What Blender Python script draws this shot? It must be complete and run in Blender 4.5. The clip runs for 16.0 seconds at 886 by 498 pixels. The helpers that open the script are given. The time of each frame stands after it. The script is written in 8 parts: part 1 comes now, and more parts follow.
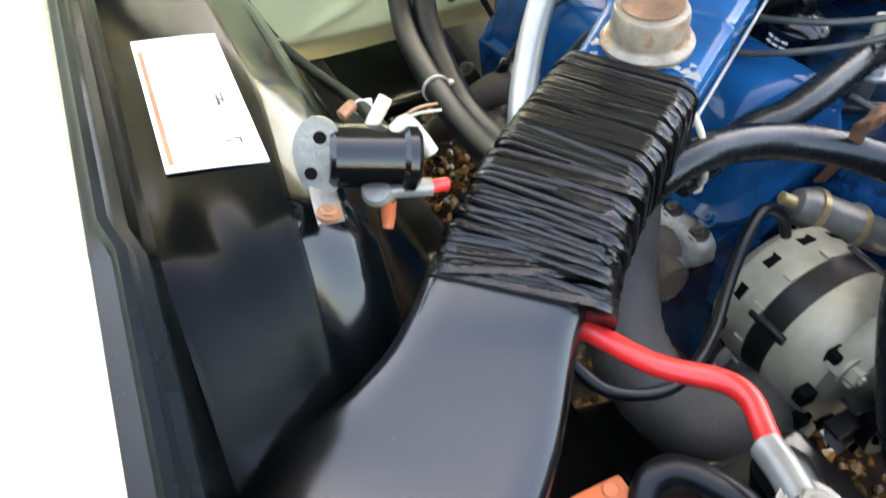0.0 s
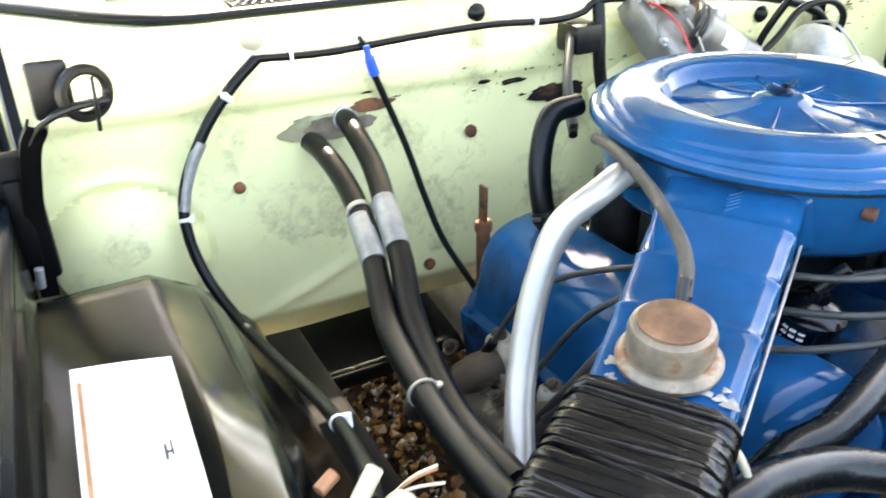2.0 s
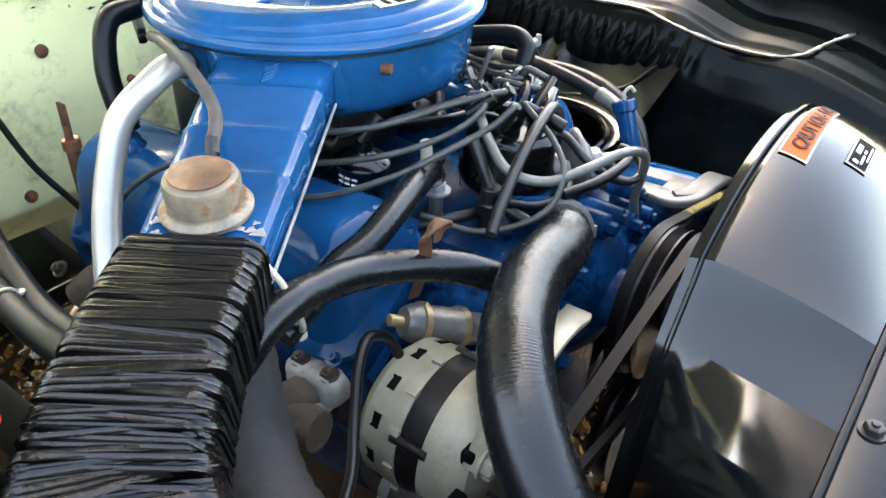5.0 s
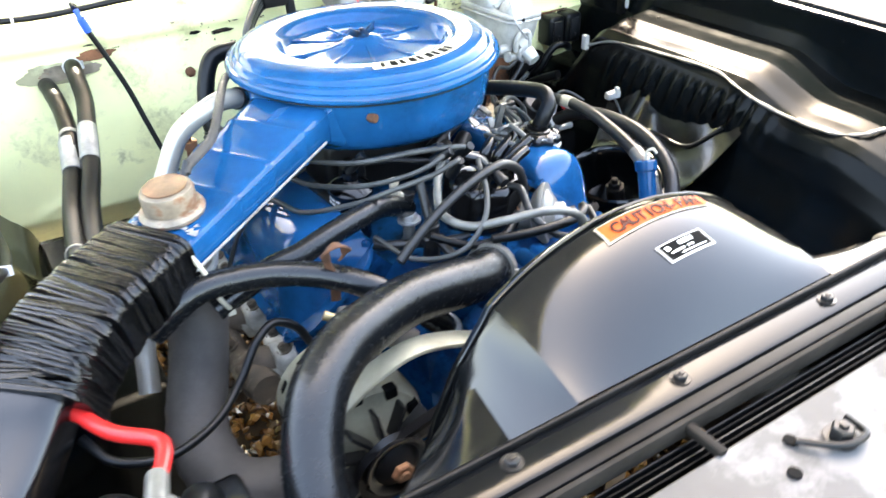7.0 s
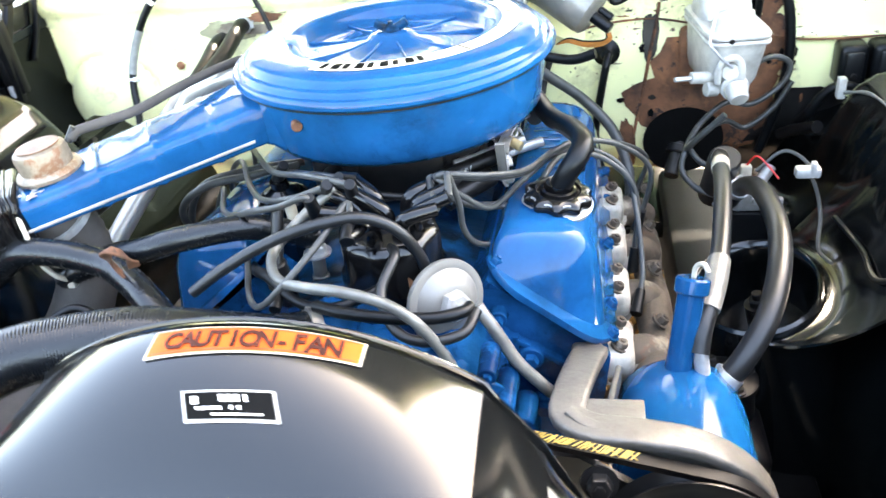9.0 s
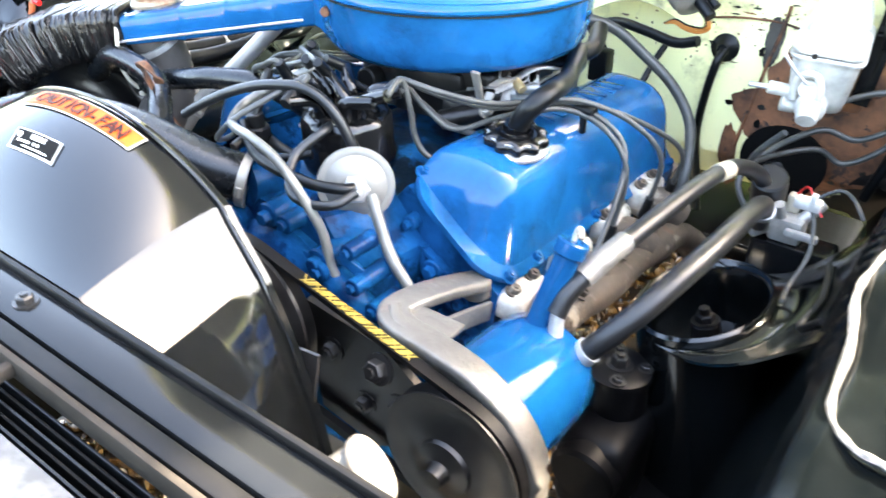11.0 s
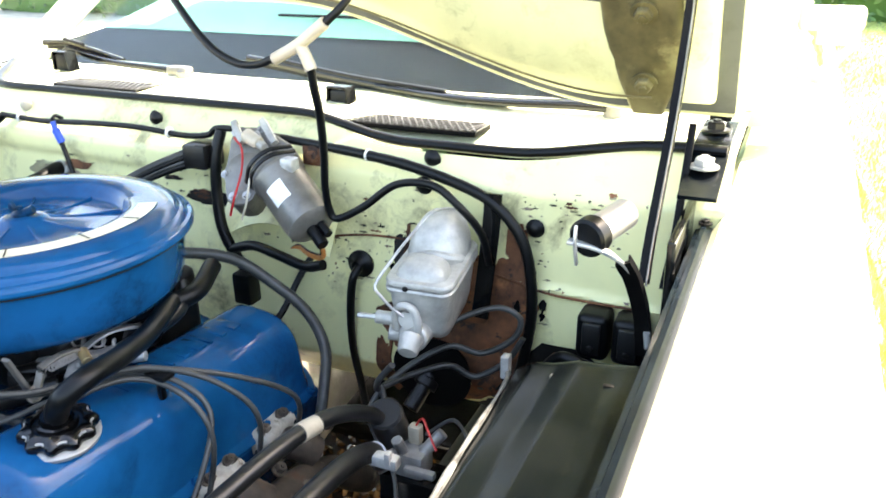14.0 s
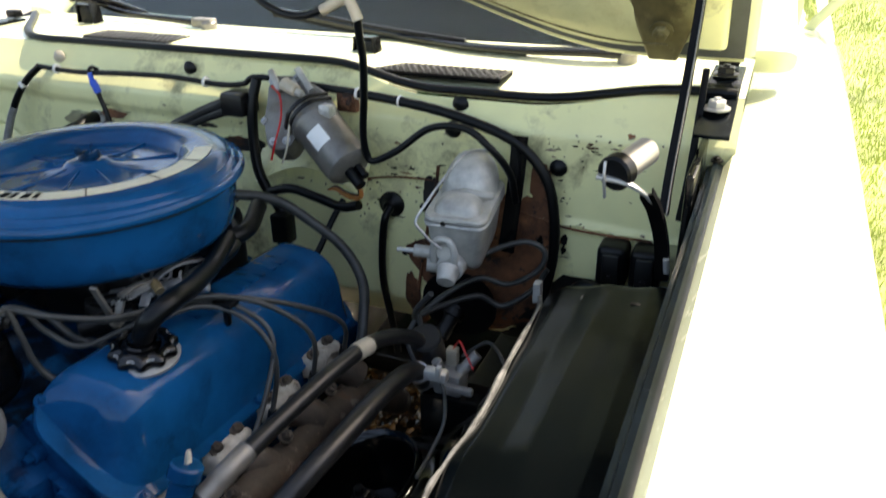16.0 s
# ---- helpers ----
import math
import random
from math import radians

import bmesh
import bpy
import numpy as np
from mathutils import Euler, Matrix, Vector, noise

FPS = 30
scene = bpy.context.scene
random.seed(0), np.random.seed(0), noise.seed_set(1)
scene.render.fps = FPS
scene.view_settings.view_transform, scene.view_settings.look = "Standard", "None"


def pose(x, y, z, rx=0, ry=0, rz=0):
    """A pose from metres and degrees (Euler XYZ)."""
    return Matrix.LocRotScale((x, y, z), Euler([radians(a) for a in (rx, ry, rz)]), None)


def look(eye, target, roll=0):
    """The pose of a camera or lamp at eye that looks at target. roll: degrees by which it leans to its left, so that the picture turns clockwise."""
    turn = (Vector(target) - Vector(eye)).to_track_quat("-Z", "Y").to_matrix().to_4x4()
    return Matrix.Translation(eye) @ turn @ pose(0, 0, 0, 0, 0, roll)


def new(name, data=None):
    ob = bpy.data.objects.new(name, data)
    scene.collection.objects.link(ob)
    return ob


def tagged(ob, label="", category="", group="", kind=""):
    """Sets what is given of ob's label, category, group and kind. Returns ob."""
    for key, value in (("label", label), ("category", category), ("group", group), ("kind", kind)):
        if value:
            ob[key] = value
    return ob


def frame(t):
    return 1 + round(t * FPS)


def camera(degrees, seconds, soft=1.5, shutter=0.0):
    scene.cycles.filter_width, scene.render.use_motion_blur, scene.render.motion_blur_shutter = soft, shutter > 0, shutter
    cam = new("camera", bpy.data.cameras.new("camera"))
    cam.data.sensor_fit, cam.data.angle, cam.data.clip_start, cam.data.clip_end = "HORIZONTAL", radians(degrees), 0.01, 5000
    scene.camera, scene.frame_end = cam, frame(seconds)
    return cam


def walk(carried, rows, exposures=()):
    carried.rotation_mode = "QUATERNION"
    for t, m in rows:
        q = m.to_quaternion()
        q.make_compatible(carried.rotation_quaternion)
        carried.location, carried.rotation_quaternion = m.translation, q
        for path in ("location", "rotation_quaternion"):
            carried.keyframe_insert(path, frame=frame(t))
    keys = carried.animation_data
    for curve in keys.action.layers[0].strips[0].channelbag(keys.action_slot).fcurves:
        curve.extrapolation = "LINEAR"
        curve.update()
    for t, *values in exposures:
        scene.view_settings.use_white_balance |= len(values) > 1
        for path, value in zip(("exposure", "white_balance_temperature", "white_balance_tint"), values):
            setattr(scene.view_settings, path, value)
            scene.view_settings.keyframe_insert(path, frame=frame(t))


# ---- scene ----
cam = camera(59.2, 16.0, shutter=0.35)
PATH = [
    (0, (-0.696, -0.615, 1.211), (-0.086, 0.681, -0.185), -1.0),
    (0.5, (-0.682, -0.585, 1.209), (-0.086, 0.82, -0.083), -1.6),
    (1, (-0.682, -0.545, 1.208), (-0.095, 0.916, -0.025), -3.2),
    (1.5, (-0.679, -0.509, 1.215), (0.038, 1.028, 0.156), -1.7),
    (2, (-0.66, -0.504, 1.222), (0.175, 1.043, 0.269), -0.4),
    (2.5, (-0.636, -0.516, 1.228), (0.376, 0.963, 0.34), 1.3),
    (3, (-0.618, -0.537, 1.233), (0.522, 0.836, 0.33), 0.9),
    (3.5, (-0.616, -0.571, 1.214), (0.599, 0.69, 0.248), -1.1),
    (4, (-0.631, -0.599, 1.207), (0.69, 0.493, 0.176), 0.6),
    (4.5, (-0.633, -0.625, 1.207), (0.727, 0.365, 0.126), 1.8),
    (4.7, (-0.634, -0.631, 1.207), (0.736, 0.333, 0.114), 1.8),
    (6.8, (-0.522, -0.926, 1.309), (0.377, 0.488, 0.217), -3.6),
    (7, (-0.469, -0.966, 1.319), (0.406, 0.469, 0.235), -1.8),
    (7.5, (-0.318, -0.939, 1.288), (0.353, 0.624, 0.236), -0.9),
    (8, (-0.143, -0.899, 1.289), (0.251, 0.739, 0.212), -2.2),
    (8.2, (-0.054, -0.914, 1.281), (0.171, 0.757, 0.205), -4.4),
    (10.3, (0.455, -0.83, 1.19), (-0.346, 0.698, 0.178), -3.0),
    (10.5, (0.477, -0.839, 1.192), (-0.311, 0.681, 0.158), -2.3),
    (11, (0.607, -0.832, 1.181), (-0.421, 0.532, 0.14), 0.1),
    (11.5, (0.693, -0.807, 1.204), (-0.282, 0.597, 0.166), 0.2),
    (12, (0.74, -0.733, 1.223), (-0.249, 0.683, 0.216), 0.7),
    (12.5, (0.791, -0.638, 1.245), (-0.318, 0.724, 0.288), -0.1),
    (13, (0.782, -0.6, 1.256), (-0.262, 0.842, 0.346), -0.8),
    (13.5, (0.793, -0.576, 1.267), (-0.066, 1.024, 0.428), -0.1),
    (14, (0.797, -0.579, 1.28), (0.034, 1.113, 0.536), -0.6),
    (14.5, (0.793, -0.592, 1.287), (0.087, 1.148, 0.599), -2.0),
    (15, (0.768, -0.613, 1.304), (0.009, 1.119, 0.652), -2.4),
    (15.5, (0.769, -0.64, 1.303), (0.038, 1.083, 0.598), -2.1),
    (16, (0.773, -0.683, 1.293), (0.063, 0.981, 0.44), -0.8),
]
walk(cam, [(t, look(eye, target, roll)) for t, eye, target, roll in PATH], exposures=((0, 3.88, 8250, 10), (1.5, 3.85, 8250, 10), (2.5, 3.65, 8200, 10), (4.7, 3.72, 8200, 10), (7.0, 4.26, 8100, 10), (8.2, 4.4, 8050, 10), (10.3, 4.62, 7850, 10), (11.5, 4.82, 7750, 10), (12.5, 4.78, 7700, 10), (13.0, 4.55, 7700, 10), (13.5, 4.0, 7700, 10), (14.5, 2.45, 7600, 10), (16, 1.75, 7600, 10)))

# ---- light ----
world = bpy.data.worlds.new("world")
scene.world = world
world.use_nodes = True
wn = world.node_tree.nodes
sky = wn.new("ShaderNodeTexSky")
sky.sky_type = "NISHITA"
sky.sun_disc = False
sky.sun_elevation, sky.sun_rotation = radians(53), radians(32)
sky.air_density, sky.dust_density, sky.ozone_density = 1.0, 3.0, 1.0
world.node_tree.links.new(sky.outputs[0], wn["Background"].inputs[0])
wn["Background"].inputs[1].default_value = 0.15

sun = new("sun", bpy.data.lights.new("sun", "SUN"))
sun.data.energy, sun.data.angle, sun.data.color = 4.0, radians(1.2), (1.0, 0.95, 0.88)
sun.matrix_world = look((0, 0, 0), (-0.38, -0.63, -1.0))


# ---- materials ----
def paint(name, color, rough=0.4, metal=0.0, vary=0.12, scale=6.0, fleck=None, fleck_at=0.68, fleck_scale=30.0,
          bump=0.0, bump_scale=120.0, coat=0.0, second=None, second_at=0.5, second_scale=3.0, stretch=(1, 1, 1), gloss=0.5, grime=None, grime_at=0.5, grime_scale=6.0):
    """A surface with broad and fine variation, optional flecks (chips, rust), a second tone in patches, and fine relief."""
    m = bpy.data.materials.new(name)
    m.use_nodes = True
    nt = m.node_tree
    n, l = nt.nodes, nt.links
    b = n["Principled BSDF"]
    co = n.new("ShaderNodeTexCoord")
    mp = n.new("ShaderNodeMapping")
    mp.inputs["Scale"].default_value = stretch
    l.new(co.outputs["Object"], mp.inputs[0])

    def noise_tex(s, detail=6.0, rough_=0.6):
        t = n.new("ShaderNodeTexNoise")
        t.inputs["Scale"].default_value, t.inputs["Detail"].default_value, t.inputs["Roughness"].default_value = s, detail, rough_
        l.new(mp.outputs[0], t.inputs["Vector"])
        return t

    def ramp(src, lo, hi, a=0.0, c=1.0):
        r = n.new("ShaderNodeMapRange")
        r.inputs[1].default_value, r.inputs[2].default_value, r.inputs[3].default_value, r.inputs[4].default_value = lo, hi, a, c
        l.new(src, r.inputs[0])
        return r.outputs[0]

    def mix(fac, a, c):
        x = n.new("ShaderNodeMix")
        x.data_type = "RGBA"
        l.new(fac, x.inputs["Factor"])
        for s, v in ((6, a), (7, c)):
            if isinstance(v, tuple):
                x.inputs[s].default_value = (*v, 1)
            else:
                l.new(v, x.inputs[s])
        return x.outputs[2]

    broad, fine = noise_tex(scale), noise_tex(scale * 9, 8.0, 0.7)
    dark = tuple(max(0.0, c * (1 - vary * 2)) for c in color)
    light = tuple(min(1.0, c * (1 + vary)) for c in color)
    col = mix(ramp(broad.outputs[0], 0.35, 0.65), dark, light)
    if second:
        tone = noise_tex(second_scale, 7.0, 0.65)
        col = mix(ramp(tone.outputs[0], second_at, second_at + 0.08), col, second)
    if fleck:
        spots = noise_tex(fleck_scale, 9.0, 0.72)
        col = mix(ramp(spots.outputs[0], fleck_at, fleck_at + 0.03), col, fleck)
    if grime:
        warp = noise_tex(grime_scale * 2.3, 4.0, 0.5)
        bend = n.new("ShaderNodeVectorMath")
        bend.operation = "MULTIPLY_ADD"
        bend.inputs[1].default_value = (0.12, 0.12, 0.12)
        l.new(warp.outputs["Color"], bend.inputs[0])
        l.new(mp.outputs[0], bend.inputs[2])
        soot, scuff = noise_tex(grime_scale, 9.0, 0.62), noise_tex(grime_scale * 5, 7.0, 0.7)
        l.new(bend.outputs[0], soot.inputs["Vector"])
        both = n.new("ShaderNodeMath")
        both.operation = "MULTIPLY"
        l.new(ramp(soot.outputs[0], grime_at, grime_at + 0.16, 0.0, 0.85), both.inputs[0])
        l.new(ramp(scuff.outputs[0], 0.36, 0.62, 0.25, 1.0), both.inputs[1])
        col = mix(both.outputs[0], col, grime)
    l.new(col, b.inputs["Base Color"])
    l.new(ramp(fine.outputs[0], 0.3, 0.7, max(0.03, rough - 0.03), min(1.0, rough + 0.045)), b.inputs["Roughness"])
    b.inputs["Metallic"].default_value = metal
    b.inputs["Specular IOR Level"].default_value = gloss
    b.inputs["Coat Weight"].default_value = coat
    b.inputs["Coat Roughness"].default_value = 0.05
    if bump:
        grain = noise_tex(bump_scale, 5.0)
        bp = n.new("ShaderNodeBump")
        bp.inputs["Strength"].default_value, bp.inputs["Distance"].default_value = bump, 0.004
        l.new(grain.outputs[0], bp.inputs["Height"])
        l.new(bp.outputs[0], b.inputs["Normal"])
    return m


RUST = (0.16, 0.07, 0.03)
M_BLUE = paint("blue_engine_paint", (0.0004, 0.064, 0.182), 0.10, vary=0.16, scale=9, fleck=(0.14, 0.12, 0.10), fleck_at=0.75, fleck_scale=22, bump=0.03, bump_scale=45, coat=0.03, gloss=0.24, grime=(0.003, 0.018, 0.048), grime_at=0.54, grime_scale=7)
M_BLUE_CAST = paint("blue_cast_iron", (0.0006, 0.052, 0.155), 0.2, vary=0.3, scale=14, bump=0.35, bump_scale=90, gloss=0.07, second=(0.001, 0.016, 0.055), second_at=0.51, second_scale=22)
# Dark from stains and from the engine valley's shadows, both in the colour.
M_BLUE_GRIMY_DARK = paint("oil_stained_dark_blue_casting", (0.001, 0.046, 0.118), 0.32, vary=0.35, scale=16, bump=0.2, bump_scale=120, gloss=0.1, second=(0.004, 0.009, 0.016), second_at=0.47, second_scale=18, fleck=(0.05, 0.035, 0.02), fleck_at=0.66, fleck_scale=40)
M_GREEN = paint("pale_green_body_paint", (0.83, 0.80, 0.42), 0.38, vary=0.05, scale=5, fleck=(0.16, 0.10, 0.055), fleck_at=0.705, fleck_scale=38, bump=0.05, bump_scale=40, coat=0.1, second=(0.70, 0.67, 0.33), second_at=0.59, second_scale=7, grime=(0.16, 0.125, 0.07), grime_at=0.53, grime_scale=9)
M_GREEN_OUT = paint("pale_green_outer_paint", (0.70, 0.73, 0.48), 0.25, vary=0.03, scale=4, coat=0.6)
M_BLACK = paint("satin_black_paint", (0.0045, 0.005, 0.0053), 0.13, vary=0.25, scale=5, fleck=(0.07, 0.072, 0.072), fleck_at=0.715, fleck_scale=150, bump=0.05, bump_scale=22, gloss=0.22)
M_BLACK_LIP = paint("worn_black_lip_paint", (0.004, 0.007, 0.010), 0.24, vary=0.3, scale=8, fleck=(0.16, 0.18, 0.18), fleck_at=0.74, fleck_scale=90, gloss=0.16)
M_PLASTIC = paint("black_moulded_plastic", (0.0028, 0.0028, 0.0031), 0.16, vary=0.2, scale=8, fleck=(0.06, 0.06, 0.058), fleck_at=0.71, fleck_scale=120, bump=0.04, gloss=0.45)
M_TAPE = paint("black_insulating_tape", (0.0035, 0.0035, 0.0038), 0.22, vary=0.3, scale=20, bump=0.3, bump_scale=90, fleck=(0.05, 0.048, 0.046), fleck_at=0.70, fleck_scale=120, gloss=0.4)
M_RUBBER = paint("black_rubber", (0.0026, 0.0032, 0.0038), 0.36, vary=0.12, scale=10, gloss=0.24)
M_RUBBER_GREY = paint("dusty_grey_black_rubber", (0.010, 0.0105, 0.011), 0.36, vary=0.2, scale=12, gloss=0.42)
M_WIRE_GREY = paint("grey_ignition_lead", (0.050, 0.051, 0.048), 0.34, vary=0.2, scale=25, gloss=0.34)
M_LINE_GREY = paint("pale_grey_tube", (0.34, 0.335, 0.32), 0.3, metal=0.3, vary=0.2, scale=25, fleck=(0.15, 0.14, 0.12), fleck_at=0.68, fleck_scale=60)
M_SEALER = paint("grey_seam_sealer", (0.11, 0.11, 0.105), 0.42, vary=0.3, scale=30, second=(0.03, 0.03, 0.03), second_at=0.52, second_scale=32, bump=0.2, bump_scale=90)
M_ARM = paint("worn_matt_black_paint", (0.0028, 0.0028, 0.0031), 0.45, vary=0.3, scale=20, gloss=0.14, fleck=(0.06, 0.06, 0.06), fleck_at=0.72, fleck_scale=80)
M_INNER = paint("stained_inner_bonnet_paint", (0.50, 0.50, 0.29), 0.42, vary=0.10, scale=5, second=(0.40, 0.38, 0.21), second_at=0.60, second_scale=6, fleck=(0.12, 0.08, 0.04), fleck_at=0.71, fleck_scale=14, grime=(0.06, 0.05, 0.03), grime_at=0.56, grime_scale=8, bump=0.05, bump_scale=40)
M_SHROUD = paint("satin_black_shroud_paint", (0.0040, 0.0045, 0.0047), 0.12, vary=0.2, scale=5, fleck=(0.07, 0.072, 0.072), fleck_at=0.70, fleck_scale=120, bump=0.02, bump_scale=14, gloss=0.5)
M_RUBBER_SHINY = paint("shiny_new_rubber", (0.0035, 0.0044, 0.0053), 0.25, vary=0.15, scale=14, gloss=0.42, bump=0.1, bump_scale=200)
M_SILVER = paint("silver_painted_tube", (0.44, 0.42, 0.375), 0.36, metal=0.5, vary=0.10, scale=12, fleck=(0.30, 0.28, 0.24), fleck_at=0.70, fleck_scale=40)
M_ALU = paint("cast_aluminium", (0.33, 0.30, 0.215), 0.42, metal=0.15, vary=0.16, scale=18, bump=0.2, bump_scale=160, fleck=(0.10, 0.08, 0.06), fleck_at=0.70, fleck_scale=45)
M_ALU_DULL = paint("dull_grey_casting", (0.22, 0.205, 0.18), 0.36, metal=0.45, vary=0.2, scale=16, bump=0.2, bump_scale=150, fleck=(0.07, 0.05, 0.035), fleck_at=0.67, fleck_scale=30)
M_STEEL = paint("zinc_plated_steel", (0.50, 0.50, 0.49), 0.40, metal=0.6, vary=0.2, scale=30, bump=0.15, bump_scale=120, fleck=(0.25, 0.17, 0.10), fleck_at=0.70, fleck_scale=60)
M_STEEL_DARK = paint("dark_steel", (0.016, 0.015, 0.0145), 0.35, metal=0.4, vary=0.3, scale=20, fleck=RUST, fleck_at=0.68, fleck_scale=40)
M_RUST = paint("rusty_steel", (0.16, 0.062, 0.026), 0.75, vary=0.4, scale=18, bump=0.3, bump_scale=90, fleck=(0.03, 0.015, 0.010), fleck_at=0.57, fleck_scale=26, second=(0.26, 0.105, 0.04), second_at=0.56, second_scale=12)
M_RUST_CAP = paint("tan_rusty_cap", (0.23, 0.185, 0.135), 0.45, metal=0.25, vary=0.25, scale=30, second=(0.17, 0.085, 0.045), second_at=0.52, second_scale=34, fleck=(0.09, 0.045, 0.025), fleck_at=0.68, fleck_scale=70, bump=0.1, bump_scale=90)
M_MANIFOLD = paint("heat_stained_manifold", (0.075, 0.055, 0.038), 0.7, vary=0.3, scale=15, second=(0.20, 0.17, 0.13), second_at=0.56, second_scale=24, bump=0.25, bump_scale=110, fleck=(0.09, 0.05, 0.03), fleck_at=0.60, fleck_scale=30)
M_BRACKET = paint("grey_cast_bracket", (0.125, 0.118, 0.105), 0.40, metal=0.35, vary=0.2, scale=16, bump=0.25, bump_scale=170, fleck=(0.05, 0.04, 0.03), fleck_at=0.68, fleck_scale=50)
M_HEADPORT = paint("chalky_pale_casting", (0.44, 0.41, 0.35), 0.6, vary=0.25, scale=25, bump=0.3, bump_scale=120, fleck=(0.10, 0.07, 0.045), fleck_at=0.62, fleck_scale=45)
M_DUCT_GREY = paint("grey_fabric_duct", (0.055, 0.049, 0.044), 0.75, vary=0.2, scale=12, bump=0.3, bump_scale=90)
M_PALE_CAST = paint("bead_blasted_casting", (0.46, 0.445, 0.405), 0.34, metal=0.2, vary=0.2, scale=20, bump=0.35, bump_scale=130, fleck=(0.25, 0.21, 0.16), fleck_at=0.68, fleck_scale=50)
# Colour taken far below the pale green paint, to dim reflections and bay fill.
M_UNDERSIDE = paint("dirty_dimmed_bonnet_underside", (0.070, 0.075, 0.072), 0.6, vary=0.1, scale=4, second=(0.05, 0.052, 0.048), second_at=0.54, second_scale=5, grime=(0.03, 0.028, 0.022), grime_at=0.50, grime_scale=7, bump=0.05, bump_scale=40)
M_CAN = paint("grey_cream_pressed_can", (0.17, 0.163, 0.148), 0.35, metal=0.15, vary=0.1, scale=20, fleck=(0.2, 0.18, 0.15), fleck_at=0.7, fleck_scale=50)
M_RUST_TOP = paint("rusty_orange_cap_top", (0.19, 0.095, 0.052), 0.5, metal=0.15, vary=0.25, scale=40, second=(0.26, 0.19, 0.13), second_at=0.57, second_scale=36, fleck=(0.08, 0.035, 0.02), fleck_at=0.66, fleck_scale=70, bump=0.1, bump_scale=90)
M_APRON = paint("dusty_black_apron_paint", (0.0012, 0.0019, 0.0021), 0.20, vary=0.25, scale=5, fleck=(0.08, 0.085, 0.085), fleck_at=0.68, fleck_scale=110, bump=0.04, bump_scale=9, gloss=0.10, second=(0.0022, 0.0030, 0.0031), second_at=0.52, second_scale=8)
M_APRON_GLOSSY = paint("glossy_black_apron_paint", (0.0015, 0.0022, 0.0025), 0.13, vary=0.25, scale=5, fleck=(0.07, 0.075, 0.075), fleck_at=0.71, fleck_scale=110, bump=0.04, bump_scale=9, gloss=0.5)
M_DUCT = paint("glossy_black_duct_plastic", (0.0025, 0.0027, 0.003), 0.20, vary=0.2, scale=8, fleck=(0.06, 0.06, 0.058), fleck_at=0.68, fleck_scale=110, bump=0.03, bump_scale=30, gloss=0.6)
M_WIRE_ORANGE = paint("dull_orange_wire", (0.42, 0.15, 0.03), 0.4, vary=0.15, scale=30)
M_LINE_DULL = paint("dull_grey_line", (0.15, 0.148, 0.132), 0.3, metal=0.2, vary=0.2, scale=25, fleck=(0.07, 0.06, 0.05), fleck_at=0.66, fleck_scale=60)
M_RED = paint("red_cable", (0.55, 0.018, 0.016), 0.33, vary=0.12, scale=20)
M_ORANGE = paint("orange_plastic", (0.42, 0.10, 0.035), 0.4, vary=0.12, scale=20)
M_ORANGE_LABEL = paint("orange_label", (0.60, 0.088, 0.014), 0.5, vary=0.08, scale=20, gloss=0.12)
M_CREAM = paint("cream_plastic", (0.44, 0.39, 0.30), 0.45, vary=0.12, scale=25)
M_WHITE = paint("white_label", (0.80, 0.79, 0.76), 0.5, vary=0.04, scale=12, second=(0.62, 0.52, 0.34), second_at=0.68, second_scale=10)
M_DECAL = paint("cream_decal", (0.66, 0.61, 0.46), 0.35, vary=0.08, scale=20, fleck=(0.10, 0.14, 0.3), fleck_at=0.68, fleck_scale=30)
M_INK = paint("black_ink", (0.003, 0.003, 0.003), 0.7, vary=0.1, gloss=0.06)
M_LETTER = paint("dark_red_brown_ink", (0.045, 0.010, 0.006), 0.6, vary=0.3, scale=60, fleck=(0.45, 0.10, 0.03), fleck_at=0.66, fleck_scale=120, gloss=0.15)
M_YELLOW = paint("yellow_ink", (0.27, 0.19, 0.03), 0.5, vary=0.1, scale=20)
M_BLUE_TIP = paint("blue_connector", (0.02, 0.10, 0.65), 0.35, vary=0.1)
M_BRASS = paint("brass_fitting", (0.55, 0.42, 0.22), 0.4, metal=0.7, vary=0.15, scale=30)
M_COPPER = paint("copper_rust", (0.30, 0.14, 0.07), 0.5, metal=0.4, vary=0.2, scale=30)
M_GREY_PANEL = paint("grey_front_panel", (0.045, 0.047, 0.048), 0.45, vary=0.12, scale=6, fleck=(0.02, 0.018, 0.016), fleck_at=0.72, fleck_scale=60, gloss=0.25, second=(0.10, 0.10, 0.10), second_at=0.55, second_scale=9, bump=0.05, bump_scale=12)
M_TAN = paint("tan_edge_strip", (0.022, 0.019, 0.016), 0.6, vary=0.2, scale=20, gloss=0.06)
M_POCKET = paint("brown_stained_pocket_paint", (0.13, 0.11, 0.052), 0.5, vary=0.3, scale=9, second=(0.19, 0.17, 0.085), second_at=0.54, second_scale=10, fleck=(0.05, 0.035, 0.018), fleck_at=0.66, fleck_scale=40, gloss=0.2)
M_STAINED = paint("stained_brown_green_paint", (0.30, 0.27, 0.16), 0.5, vary=0.2, scale=7, second=(0.42, 0.42, 0.25), second_at=0.52, second_scale=6, grime=(0.06, 0.05, 0.03), grime_at=0.5, grime_scale=9)
M_FIN = paint("radiator_fin_black", (0.002, 0.002, 0.002), 0.5, vary=0.2, scale=20, gloss=0.06)
